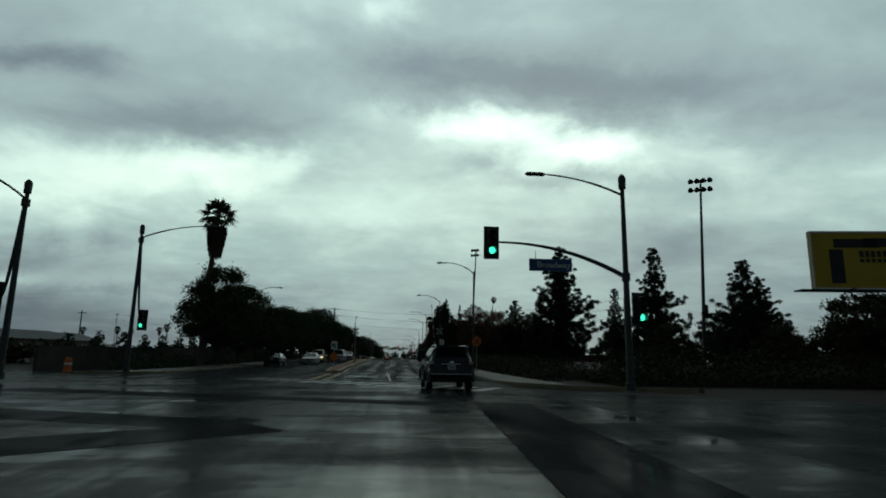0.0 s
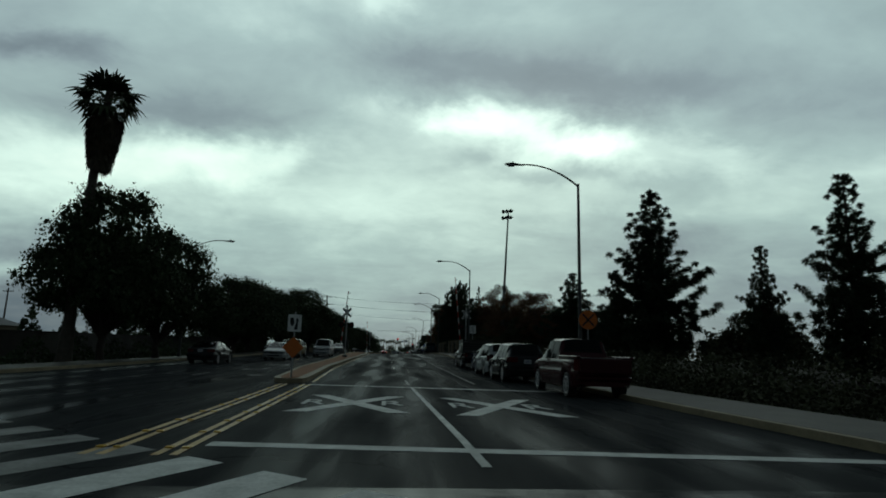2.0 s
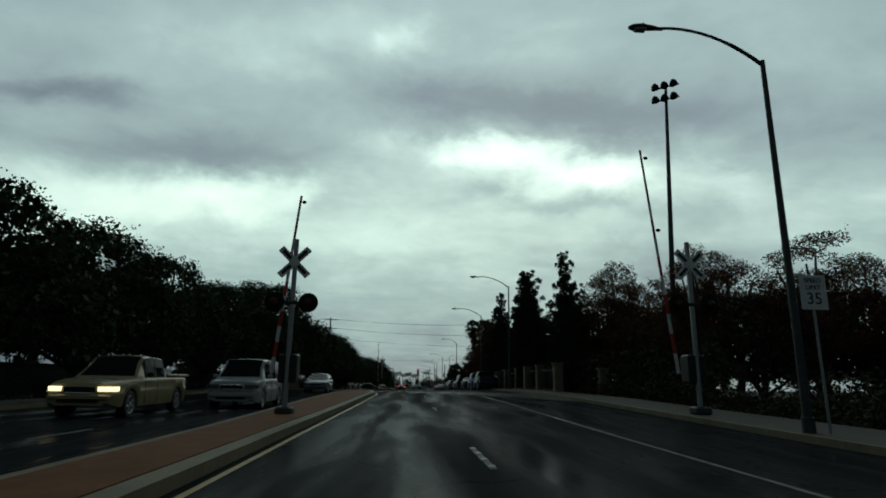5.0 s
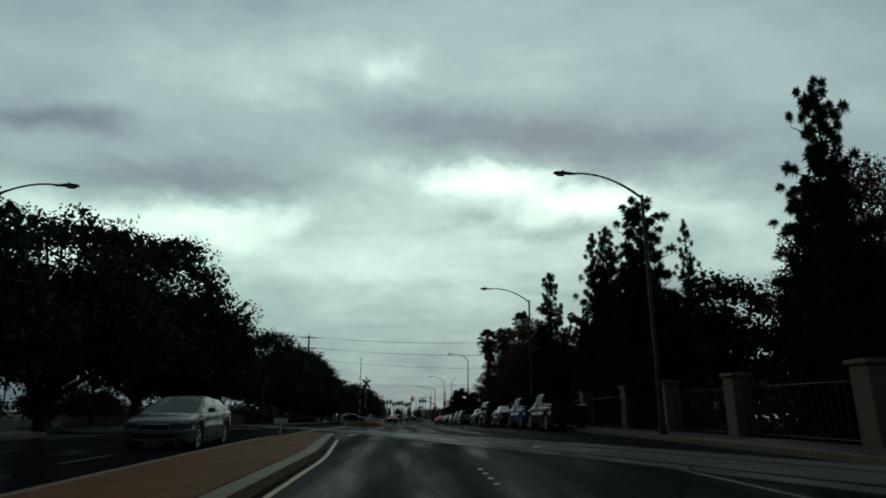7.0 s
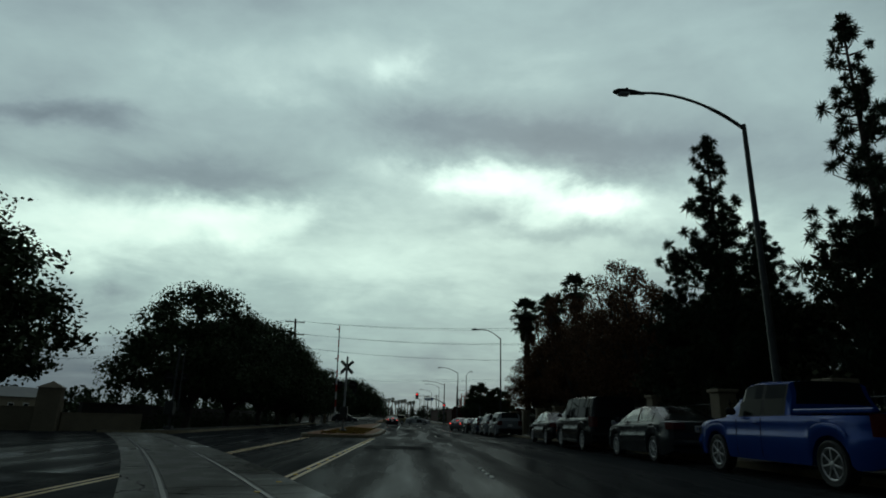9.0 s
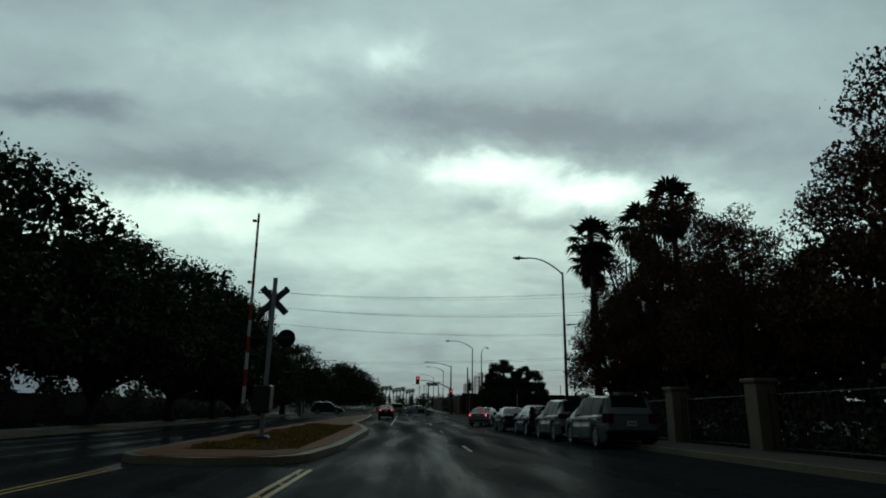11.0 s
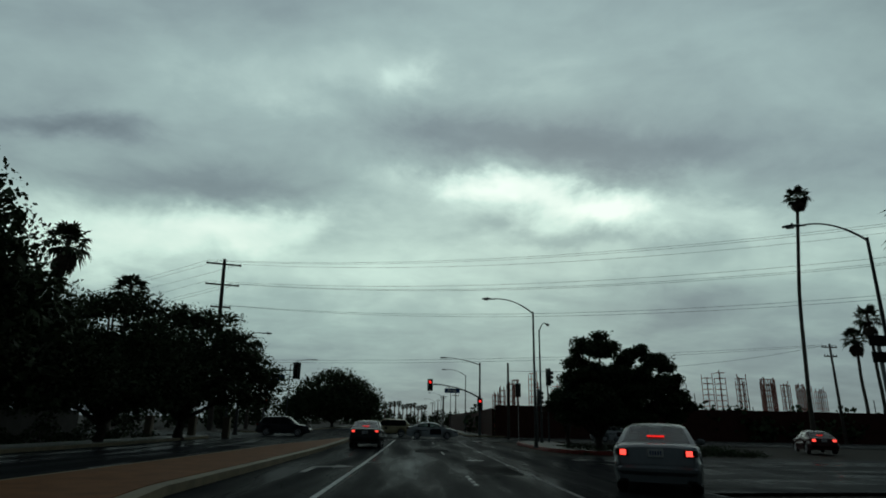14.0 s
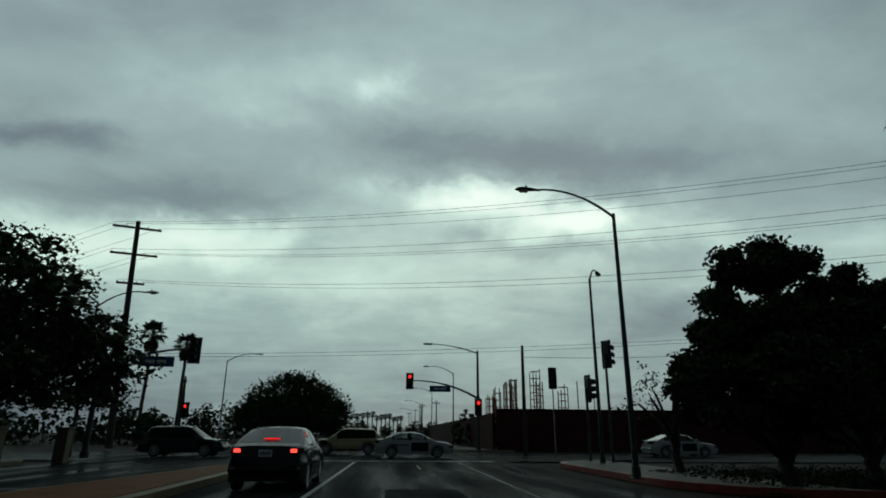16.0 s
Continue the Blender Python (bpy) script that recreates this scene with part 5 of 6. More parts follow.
sign_post(8.15, 42.35, [round_plate], 3.1, "round orange railway warning sign beside the lamp pole")
sign_post(7.75, 181.7, [plate_box(2.56, 0.38, 0.17, M["dark_metal"], "dark back of a sign"), plate_box(2.3, 0.36, 0.17, M["dark_metal"], "dark back of a sign")], 2.68, "steel post with two small signs seen from behind")
sign_post(9.1, 221.6, [plate_box(4.0, 0.45, 1.1, M["dark_metal"], "dark plate seen edge on")], 4.6, "steel post with a dark plate on the corner")
dl = thing("delineator", "white rubber marker post at the island end", "road marker", on_ground(-5.9, 112.4, 0, 0.17))
part("post", Shape().tube([(0, 0, 0), (0, 0, 0.5)], 0.04, 8), M["sign_white"], dl)
part("plate", Shape().box((0, -0.04, 0.52), (0.5, 0.02, 0.2), bevel=0.02), M["sign_white"], dl)


def stadium_light(x, y, h, cols, rz=0, lean=0.0, label="tall steel sports-field light with a bank of lamps"):
    m = on_ground(x, y) @ Matrix.Rotation(radians(lean), 4, "Y") @ Matrix.Rotation(radians(rz), 4, "Z")
    t = thing("stadium_light", label, "stadium light", m)
    part("pole", Shape().tube([(0, 0, 0), (0, 0, h * 0.5), (0, 0, h)], [0.2, 0.15, 0.09], 12), M["galv"], t, smooth=True)
    for z, n in ((h - 0.15, cols), (h - 1.05, cols)):
        part("crossbar", Shape().tube([(-0.55 * n / 2, 0, z), (0.55 * n / 2, 0, z)], 0.05, 6), M["galv"], t)
        for k in range(n):
            c = Vector(((k - (n - 1) / 2) * 0.58, -0.3, z - 0.12))
            m = Matrix.Translation(c) @ Matrix.Rotation(radians(55), 4, "X")
            part("floodlight", Shape().lathe([(0.26, -0.05), (0.27, 0.0), (0.2, 0.22), (0.1, 0.34), (0.02, 0.36)], 12, m), M["dark_metal"], t, smooth=True)
    return t


stadium_light(29.85, 45.0, 19.0, 4, -35, 2.6)
stadium_light(14.3, 94.5, 19.9, 3, -40, 2.6)
stadium_light(80, 118, 21.0, 6, -20)
b = thing("light_box", "small dark box and lamp on the sports-light pole", "electrical box", on_ground(30.0, 45.0, 0))
part("box", Shape().box((0.25, -0.2, 6.0), (0.35, 0.3, 1.2), bevel=0.03), M["dark_metal"], b)


def utility_pole(x, y, h, arms, label="tall wooden utility pole with crossarms", rz=0, r=0.19, lean=0.0):
    lx = math.tan(radians(lean))
    t = thing("utility_pole", label, "utility pole", on_ground(x, y) @ Matrix.Rotation(radians(lean), 4, "Y") @ Matrix.Rotation(radians(rz), 4, "Z"))
    part("pole", Shape().tube([(0, 0, -0.1), (0, 0, h * 0.5), (0, 0, h)], [r, r * 0.8, r * 0.6], 10), M["wood"], t, smooth=True)
    ends = []
    for z, w in arms:
        part("crossarm", Shape().box((0, 0.12, z), (w, 0.16, 0.22 if r > 0.3 else 0.13), bevel=0.015), M["wood"], t)
        for k in (-0.46, -0.22, 0.22, 0.46):
            part("insulator", Shape().lathe([(0.03, 0), (0.06, 0.04), (0.04, 0.1), (0.06, 0.14), (0.02, 0.2)], 8, Matrix.Translation((w * k, 0.1, z + 0.06))), M["dark_metal"], t)
            ends.append((x + lx * z + w * k * math.cos(radians(rz)), y + w * k * math.sin(radians(rz)), ground(x, y) + z + 0.26))
    return t, ends


def wire(a, b, sag, r=0.016):
    a, b = Vector(a), Vector(b)
    pts = [a.lerp(b, i / 24) - Vector((0, 0, sag * 4 * (i / 24) * (1 - i / 24))) for i in range(25)]
    return tagged(part("overhead_wire", Shape().tube(pts, r, 5, False), M["black"]), "thin black overhead wire slung between poles", "wire", "overhead wires")


_, ends_a = utility_pole(-25.3, 251.5, 22.6, ((21.9, 4.6), (19.0, 4.4), (15.9, 2.6)), rz=25, r=0.36, lean=-2.4)
_, ends_b = utility_pole(86, 203, 24.5, ((24.0, 3.2), (20.8, 3.0), (17.4, 2.2)), rz=70)
_, ends_c = utility_pole(-150, 320, 22.6, ((21.9, 3.2), (19.0, 3.0)), rz=70)
for i in (0, 1, 3, 4, 6, 7, 8, 11):
    wire(ends_b[i], ends_a[i], 4.2)
    if i < 8:
        wire(ends_a[i], ends_c[i], 4.5)
utility_pole(10.0, 232.1, 7.4, (), "short stub of a wooden pole", r=0.16)
_, e1 = utility_pole(51.0, 241, 11.6, ((11.2, 1.9), (10.1, 1.6)), "wooden pole with a small crossarm")
_, e2 = utility_pole(-60, 262, 10.5, ((10.0, 1.8),), "wooden pole with a small crossarm")
wire(e1[0], e2[0], 1.6)
wire(e1[3], e2[3], 1.9)
wire((10, 232.1, ground(10, 232) + 6.6), e1[1], 1.0)
for i, (x, y, h) in enumerate(((12, 330, 9), (10, 352, 9.5), (11, 375, 10), (10.5, 402, 10), (9.5, 432, 10), (-70, 130, 10), (-120, 150, 11), (-45, 150, 9))):
    utility_pole(x, y, h, ((h - 0.6, 1.8),), "wooden pole with a small crossarm")


# ---- fences, walls, far buildings ----
def fence_pillar(x, y, dz=0.0):
    t = thing("fence_pillar", "tan stucco fence pillar with a flat cap", "pillar", on_ground(x, y, 0, dz), "pillars of the east fence")
    part("shaft", Shape().box((0, 0, 0.95), (0.6, 0.6, 2.1), bevel=0.02), M["stucco"], t)
    part("cap", Shape().box((0, 0, 2.06), (0.74, 0.74, 0.12), bevel=0.02), M["stucco"], t)


def pillar_fence(x, ys):
    for y in ys:
        fence_pillar(x, y)
    picket = Shape().box((0, 0, 0.9), (0.02, 0.02, 1.75)).mesh("picket", M["dark_metal"])
    for a, b in zip(ys, ys[1:]):
        f = thing("fence", "black steel picket fence panel between pillars", "fence", on_ground(x, (a + b) / 2), "panels of the east fence")
        z0 = ground(x, (a + b) / 2)
        for z in (0.25, 1.65):
            s = Shape()
            s.tube([(0, a + 0.3 - (a + b) / 2, z + ground(x, a) - z0), (0, b - 0.3 - (a + b) / 2, z + ground(x, b) - z0)], 0.02, 4)
            part("rail", s, M["dark_metal"], f)
        n = int((b - a - 0.7) / 0.24)
        for k in range(n):
            yy = a + 0.4 + (b - a - 0.8) * k / max(1, n - 1)
            part("picket", picket, None, f, at=Matrix.Translation((0, yy - (a + b) / 2, ground(x, yy) - z0)))


fence_pillar(11.3, 98.1, -0.4)
pillar_fence(9.5, [102.4, 108.0, 112.9, 117.2, 123.6, 129.3, 134.5, 139.7, 144.9, 150.1, 155.3, 160.5, 165.7, 170.9])


def block_wall(name, x0, y0, x1, y1, h, mat, label, thick=0.25):
    a, b = Vector((x0, y0)), Vector((x1, y1))
    d = (b - a).normalized()
    n = Vector((d.y, -d.x)) * thick / 2
    k = max(1, int((b - a).length / 6))
    t = thing(name, label, "wall", kind="structure")
    for i in range(k):
        p, q = a.lerp(b, i / k), a.lerp(b, (i + 1) / k - 0.012 / (b - a).length)
        part("panel", Shape().slab([tuple(p - n), tuple(p + n), tuple(q + n), tuple(q - n)], -0.1, h, land=True), mat, t)
        part("coping", Shape().slab([tuple(p - n * 1.25), tuple(p + n * 1.25), tuple(q + n * 1.25), tuple(q - n * 1.25)], h, h + 0.07, land=True), mat, t)
    return t


block_wall("wall_west", -24, 36, -24, 116, 1.7, M["wall"], "low grey block wall behind the street trees")
block_wall("wall_west_2", -24, 160, -24, 218, 1.7, M["wall"], "low grey block wall behind the street trees")
block_wall("wall_site", 10.6, 246, 96, 246, 3.6, M["red_wood"], "red-brown hoarding round a building site")
block_wall("wall_site_2", 10.4, 246.4, 10.4, 330, 3.2, M["red_wood"], "red-brown hoarding round a building site")


def monument(x, y):
    t = thing("gate_pillar", "tan stucco gate pillar with a pyramid cap", "pillar", on_ground(x, y, 20))
    part("shaft", Shape().box((0, 0, 1.2), (1.2, 1.2, 2.5), bevel=0.02), M["stucco"], t)
    part("cap", Shape().add([(-0.7, -0.7, 2.45), (0.7, -0.7, 2.45), (0.7, 0.7, 2.45), (-0.7, 0.7, 2.45), (0, 0, 2.85)], [(3, 2, 1, 0), (0, 1, 4), (1, 2, 4), (2, 3, 4), (3, 0, 4)]), M["stucco"], t)
    block_wall("wall_gate", x - 12, y - 2, x - 0.7, y, 1.3, M["stucco"], "low tan stucco wall beside the gate pillar")
    block_wall("wall_gate_2", x + 0.7, y + 0.2, x + 4.0, y + 3.5, 1.0, M["stucco"], "low tan stucco wall beside the gate pillar")


monument(-22.0, 152.5)
for x, y in ((-14.0, 224.2), (-16.2, 223.0), (-19.0, 222.0)):
    t = thing("gate_pillar", "small pale stucco pillar on the corner", "pillar", on_ground(x, y - 3.5))
    part("shaft", Shape().box((0, 0, 0.7), (0.5, 0.5, 1.5), bevel=0.02), M["stucco"], t)
    part("cap", Shape().box((0, 0, 1.48), (0.6, 0.6, 0.1), bevel=0.02), M["stucco"], t)


def rebar_cage(x, y, h, w, seed, bars=4):
    """A standing cage: upright bars of uneven length round a square, tied by hoops."""
    g = random.Random(seed)
    t = thing("rebar_cage", "tall rusty reinforcing-bar cage on a building site", "rebar cage", on_ground(x, y, g.uniform(0, 60)), "rebar cages on the site")
    for k in range(bars):
        q = 4 * k / bars
        e, f = int(q), 2 * (q % 1) - 1
        px, py = ((f, -1), (1, f), (-f, 1), (-1, -f))[e]
        part("bar", Shape().tube([(px * w, py * w, 0), (px * w * 0.97, py * w * 0.97, h * g.uniform(0.86, 1.0))], 0.07, 4), M["rebar"], t)
    for k in range(int(h / 0.9)):
        z = 0.4 + 0.9 * k
        part("tie", Shape().tube([(-w, -w, z), (w, -w, z), (w, w, z + 0.02), (-w, w, z), (-w, -w, z)], 0.045, 4, False), M["rebar"], t)


CAGES = ((14.0, 268, 6.6, 0.5, 8), (15.2, 270, 7.6, 0.45, 6), (16.3, 268, 8.4, 0.5, 8), (17.6, 271, 9.2, 0.45, 6), (19.9, 268, 10.6, 0.5, 4), (22.0, 274, 8.8, 0.5, 6), (24.2, 270, 8.2, 0.5, 4), (49.0, 268, 10.7, 0.6, 4), (51.2, 268, 10.8, 0.6, 4), (54.7, 268, 10.4, 0.6, 8), (59.2, 268, 9.9, 0.85, 20), (62.2, 268, 9.3, 0.5, 8), (64.8, 268, 9.2, 0.55, 12), (66.5, 269, 8.8, 0.5, 8), (68.0, 268, 8.4, 0.6, 12))
for i, (x, y, h, w, n) in enumerate(CAGES):
    rebar_cage(x, y, h, w, i, n)
for i in range(14):
    x, y = 20 + i * 4.6, 258 + (i * 37) % 15
    t = thing("steel_post", "thin steel post on the building site", "post", on_ground(x, y), "posts on the site")
    part("post", Shape().tube([(0, 0, 0), (0, 0, 5.0 + (i * 7) % 4)], 0.07, 5), M["galv"], t)
    part("foot", Shape().box((0, 0, 0.05), (0.4, 0.4, 0.1)), M["galv"], t)


def billboard(x, y, rz):
    t = thing("billboard", "large yellow roadside billboard on a steel post", "billboard", on_ground(x, y, rz))
    w, h, z = 10.5, 3.3, 7.0
    part("panel", Shape().box((w / 2, 0, z), (w, 0.25, h), bevel=0.02), M["billboard"], t, "yellow printed face")
    part("frame", Shape().box((w / 2, -0.135, z + h / 2 - 0.05), (w, 0.03, 0.1)).box((w / 2, -0.135, z - h / 2 + 0.05), (w, 0.03, 0.1)).box((0.05, -0.135, z), (0.1, 0.03, h - 0.2)).box((w - 0.05, -0.135, z), (0.1, 0.03, h - 0.2)), M["sign_white"], t, "pale frame")
    part("catwalk", Shape().box((w / 2 - 0.5, -0.55, z - h / 2 - 0.12), (w + 1.2, 0.8, 0.08)), M["dark_metal"], t)
    part("post", Shape().tube([(w * 0.45, 0.5, 0), (w * 0.45, 0.5, z)], 0.3, 12), M["dark_metal"], t, smooth=True)
    part("shape_print", Shape().slab([(2.9, -0.14), (3.1, -0.135), (5.4, -0.135), (5.4, -0.14)], z + 0.75, z + 1.25).box((2.5, -0.137, z + 0.95), (2.4, 0.006, 0.5)), M["sign_black"], t, "black brush-like shape")
    for zz, x0, x1, hh in ((z + 0.35, 2.6, 6.5, 0.36), (z - 0.02, 2.6, 6.2, 0.2)):
        k = x0
        while k < x1:
            part("letter_bar", Shape().box((k + 0.13, -0.137, zz), (0.22, 0.006, hh)), M["sign_black"], t)
            k += 0.31
    part("plain_shape", Shape().box((1.38, -0.137, z - 0.35), (0.75, 0.006, 1.9), bevel=0.002), M["sign_black"], t, "dark plain upright panel")
    part("square_print", Shape().box((4.3, -0.137, z - 0.75), (0.55, 0.006, 0.5)), M["sign_black"], t)
    part("square_centre", Shape().box((4.3, -0.142, z - 0.75), (0.3, 0.006, 0.28)), M["sign_white"], t)
    for k in range(3):
        part("lamp_bracket", Shape().tube([(1.5 + 3.5 * k, -0.5, z - h / 2 - 0.1), (1.5 + 3.5 * k, -1.3, z - h / 2 - 0.05)], 0.03, 5), M["dark_metal"], t)


billboard(24.2, 22.6, -8)


def low_house(x, y, w, d, h, rz, label):
    t = thing("house", label, "house", on_ground(x, y, rz))
    part("wall", Shape().box((0, 0, h / 2), (w, d, h)), M["stucco"], t)
    part("roof", Shape().add([(-w / 2 - 0.4, -d / 2 - 0.4, h), (w / 2 + 0.4, -d / 2 - 0.4, h), (w / 2 + 0.4, d / 2 + 0.4, h), (-w / 2 - 0.4, d / 2 + 0.4, h), (-w / 2 + 1, 0, h + 1.5), (w / 2 - 1, 0, h + 1.5)], [(3, 2, 1, 0), (0, 1, 5, 4), (1, 2, 5), (2, 3, 4, 5), (3, 0, 4)]), M["roof_far"], t)
    for k in range(int(w / 3)):
        f = part("window", Shape().box((-w / 2 + 1.5 + 3 * k, -d / 2 - 0.02, h * 0.55), (1.1, 0.06, 0.9)), M["sign_white"], t)
        part("pane", Shape().box((-w / 2 + 1.5 + 3 * k, -d / 2 - 0.04, h * 0.55), (0.95, 0.06, 0.75)), M["glass"], f)


for i, (x, y, w) in enumerate(((-60, 92, 14), (-64, 112, 12), (-58, 205, 16), (-75, 232, 18))):
    low_house(x, y, w, 8, 2.8, 70 + 8 * i, "low pale house with a grey roof behind the trees")
drum = thing("traffic_drum", "orange plastic traffic drum by the kerb", "traffic drum", on_ground(-20.5, 33.6))
part("drum", Shape().lathe([(0.28, 0), (0.28, 0.08), (0.23, 0.1), (0.2, 0.9), (0.12, 0.98)], 14), M["drum_orange"], drum, smooth=True)
part("band", Shape().lathe([(0.235, 0.5), (0.228, 0.62)], 14), M["sign_white"], drum)


# ---- vehicles ----
def prof(pts):
    ys, zs = [p[0] for p in pts], [p[1] for p in pts]
    return lambda s: float(np.interp(s, ys, zs))


def wheel_mesh(r, w, spokes):
    tyre = Shape().lathe([(r * 0.66, -w * 0.42), (r * 0.9, -w * 0.5), (r * 0.985, -w * 0.4), (r, -w * 0.15), (r, w * 0.15), (r * 0.985, w * 0.4), (r * 0.9, w * 0.5), (r * 0.66, w * 0.42)], 22).mesh("wheel", M["rubber"], True)
    rim = Shape().lathe([(r * 0.6, w * 0.2), (r * 0.685, w * 0.45), (r * 0.66, w * 0.48), (r * 0.6, w * 0.42), (r * 0.58, w * 0.2)], 24)
    for k in range(spokes):
        for e in ((-0.07, 0.07) if spokes == 6 else (0.0,)):
            rim.box((r * 0.38, e * r, w * 0.43), (r * 0.5, r * (0.06 if spokes == 6 else 0.09), w * 0.1), Matrix.Rotation(2 * math.pi * k / spokes, 4, "Z"), 0.008)
    rim.lathe([(r * 0.15, w * 0.25), (r * 0.15, w * 0.47), (r * 0.05, w * 0.5)], 12)
    dish = Shape().lathe([(r * 0.62, w * 0.05), (r * 0.62, w * 0.16), (r * 0.05, w * 0.18)], 20)
    return tyre, rim.mesh("rim", M["alloy"]), dish.mesh("brake_disc", M["black"])


WHEELS = {}


def car(x, y, rz, spec, paint_mat, label, lit=False, head_lit=False, name="car", category="car", lower=None):
    """A vehicle from its side profile. Its nose points along local +y; rz 0 faces up the road."""
    L, W = spec["L"], spec["W"]
    r, ww = spec.get("r", 0.33), spec.get("ww", 0.22)
    ax = spec["axles"]
    clear = spec.get("clear", 0.2)
    deck = prof(spec["deck"])
    z0 = ground(x, y)
    fwd = Vector((-math.sin(radians(rz)), math.cos(radians(rz))))
    a, b = Vector((x, y)) + fwd * ax[1], Vector((x, y)) + fwd * ax[0]
    tilt = math.atan2(ground(*a) - ground(*b), (a - b).length)
    m = Matrix.Translation((x, y, (ground(*a) + ground(*b)) / 2 + 0.005)) @ Matrix.Rotation(radians(rz), 4, "Z") @ Matrix.Rotation(tilt, 4, "X")
    t = thing(name, label, category, m)
    ra = r + 0.07
    st = sorted(set([round(-L / 2 + L * i / 60, 4) for i in range(61)] + [round(c + ra * math.cos(math.pi * k / 12), 4) for c in ax for k in range(13)]))

    def half(s):
        e = abs(s) / (L / 2)
        return W / 2 * (1 - spec.get("round", 0.16) * max(0, (e - 0.72) / 0.28) ** 2.2)

    def low(s):
        z = clear + spec.get("lift", 0.12) * max(0, (abs(s) / (L / 2) - 0.8) / 0.2) ** 2
        for c in ax:
            if abs(s - c) < ra:
                z = max(z, r + math.sqrt(max(0, ra * ra - (s - c) ** 2)))
        return z

    body = Shape()
    rings = []
    for s in st:
        w, zb, zt = half(s), low(s), deck(s)
        zb = min(zb, zt - 0.12)
        h = zt - zb
        pts = [(w - 0.2, clear + 0.06), (w - 0.16, zb), (w - 0.02, zb), (w + 0.012, zb + 0.3 * h), (w + 0.008, zb + 0.5 * h), (w + 0.002, zb + 0.58 * h), (w - 0.012, zb + 0.61 * h), (w - 0.016, zb + 0.8 * h), (w - 0.024, zt - 0.06), (w - 0.046, zt - 0.022), (w - 0.085, zt - 0.004), (w - 0.2, zt + 0.012), (w * 0.4, zt + 0.03)]
        full = [(px, s, pz) for px, pz in pts] + [(-px, s, pz) for px, pz in reversed(pts)]
        rings.append(full)
    k = len(rings[0])
    for ring in rings:
        body.v += ring
    for i in range(len(rings) - 1):
        for j in range(k):
            q = (j + 1) % k
            body.f.append((i * k + j, i * k + k + j, i * k + k + q, i * k + q))
    body.f += [tuple(range(k)), tuple(reversed(range((len(rings) - 1) * k, len(rings) * k)))]
    bo = part("body", body, paint_mat, t, smooth=True)
    # dark sill, arches and bumper bottoms
    if lower is not None:
        for e in (-1, 1):
            part("valance", Shape().box((0, e * (L / 2 - 0.02), clear + 0.2), (W * 0.86, 0.12, 0.26), bevel=0.05), lower, t, "unpainted dark valance")
            part("sill", Shape().box((e * (W / 2 - 0.02), (ax[0] + ax[1]) / 2, clear + 0.07), (0.07, ax[1] - ax[0] - 2 * ra, 0.13), bevel=0.03), lower, t, "unpainted dark sill")
    # glasshouse
    roof = prof(spec["roof"])
    belt = lambda s: deck(s)
    s0, s1 = spec["roof"][0][0], spec["roof"][-1][0]
    f0, f1 = spec["roof"][1][0], spec["roof"][-2][0]
    gs = sorted(set([s0 + (s1 - s0) * i / 44 for i in range(45)] + [f0, f1] + [p + d for p in spec["pillars"] for d in (-0.05, 0.05)]))
    tumble = spec.get("tumble", 0.17)
    ringv = []
    for s in gs:
        zt = max(roof(s), belt(s) + 0.012)
        zb = belt(s) - 0.02
        q = min(1, (zt - zb) / 0.45)
        wb = half(s) - 0.07
        wt = wb - tumble * q
        pts = [(wb, zb), (wb - tumble * q * 0.45, zb + (zt - zb) * 0.5), (wt, zt - 0.06 * q), (wt - 0.1, zt - 0.012 * q), (wt * 0.5, zt + 0.012 * q), (0, zt + 0.018 * q)]
        ringv.append(pts)
    win_bounds = sorted(spec["pillars"])

    def side_win(sm):
        for a_, b_ in zip(win_bounds, win_bounds[1:]):
            if a_ + 0.05 <= sm <= b_ - 0.05:
                return (a_, b_)
        return None

    shapes = {}

    def put(key, quad):
        sh = shapes.setdefault(key, Shape())
        sh.add(quad, [tuple(range(len(quad)))])

    for i in range(len(gs) - 1):
        sm = (gs[i] + gs[i + 1]) / 2
        for sgn in (1, -1):
            A_, B_ = [(sgn * px, gs[i], pz) for px, pz in ringv[i]], [(sgn * px, gs[i + 1], pz) for px, pz in ringv[i + 1]]
            for j in range(5):
                quad = [A_[j], B_[j], B_[j + 1], A_[j + 1]]
                if sgn < 0:
                    quad.reverse()
                if j <= 1:
                    wk = side_win(sm)
                    mid_pillar = win_bounds[0] < sm < win_bounds[-1]
                    put(("side_window", sgn, wk) if wk else ("pillar", sgn, min(win_bounds, key=lambda q: abs(q - sm))) if mid_pillar else ("roof",), quad)
                elif j == 2:
                    put(("roof",), quad)
                else:
                    key = ("windscreen",) if sm > f1 else ("rear_window",) if sm < f0 else ("roof",)
                    if key != ("roof",) and (sm > s1 - 0.06 or sm < s0 + 0.06):
                        key = ("roof",)
                    put(key, quad)
    for key, sh in shapes.items():
        if key[0] == "roof":
            part("roof", sh, spec.get("roof_mat") or paint_mat, t, smooth=True)
        elif key[0] == "pillar":
            part("pillar", sh, M["black"], t, "black window pillar")
        else:
            clear_glass = spec.get("clear_glass")
            part(key[0], sh, M["clear_glass"] if clear_glass else M["glass"], t, "green-tinted glass" if clear_glass else "dark tinted glass", smooth=True)
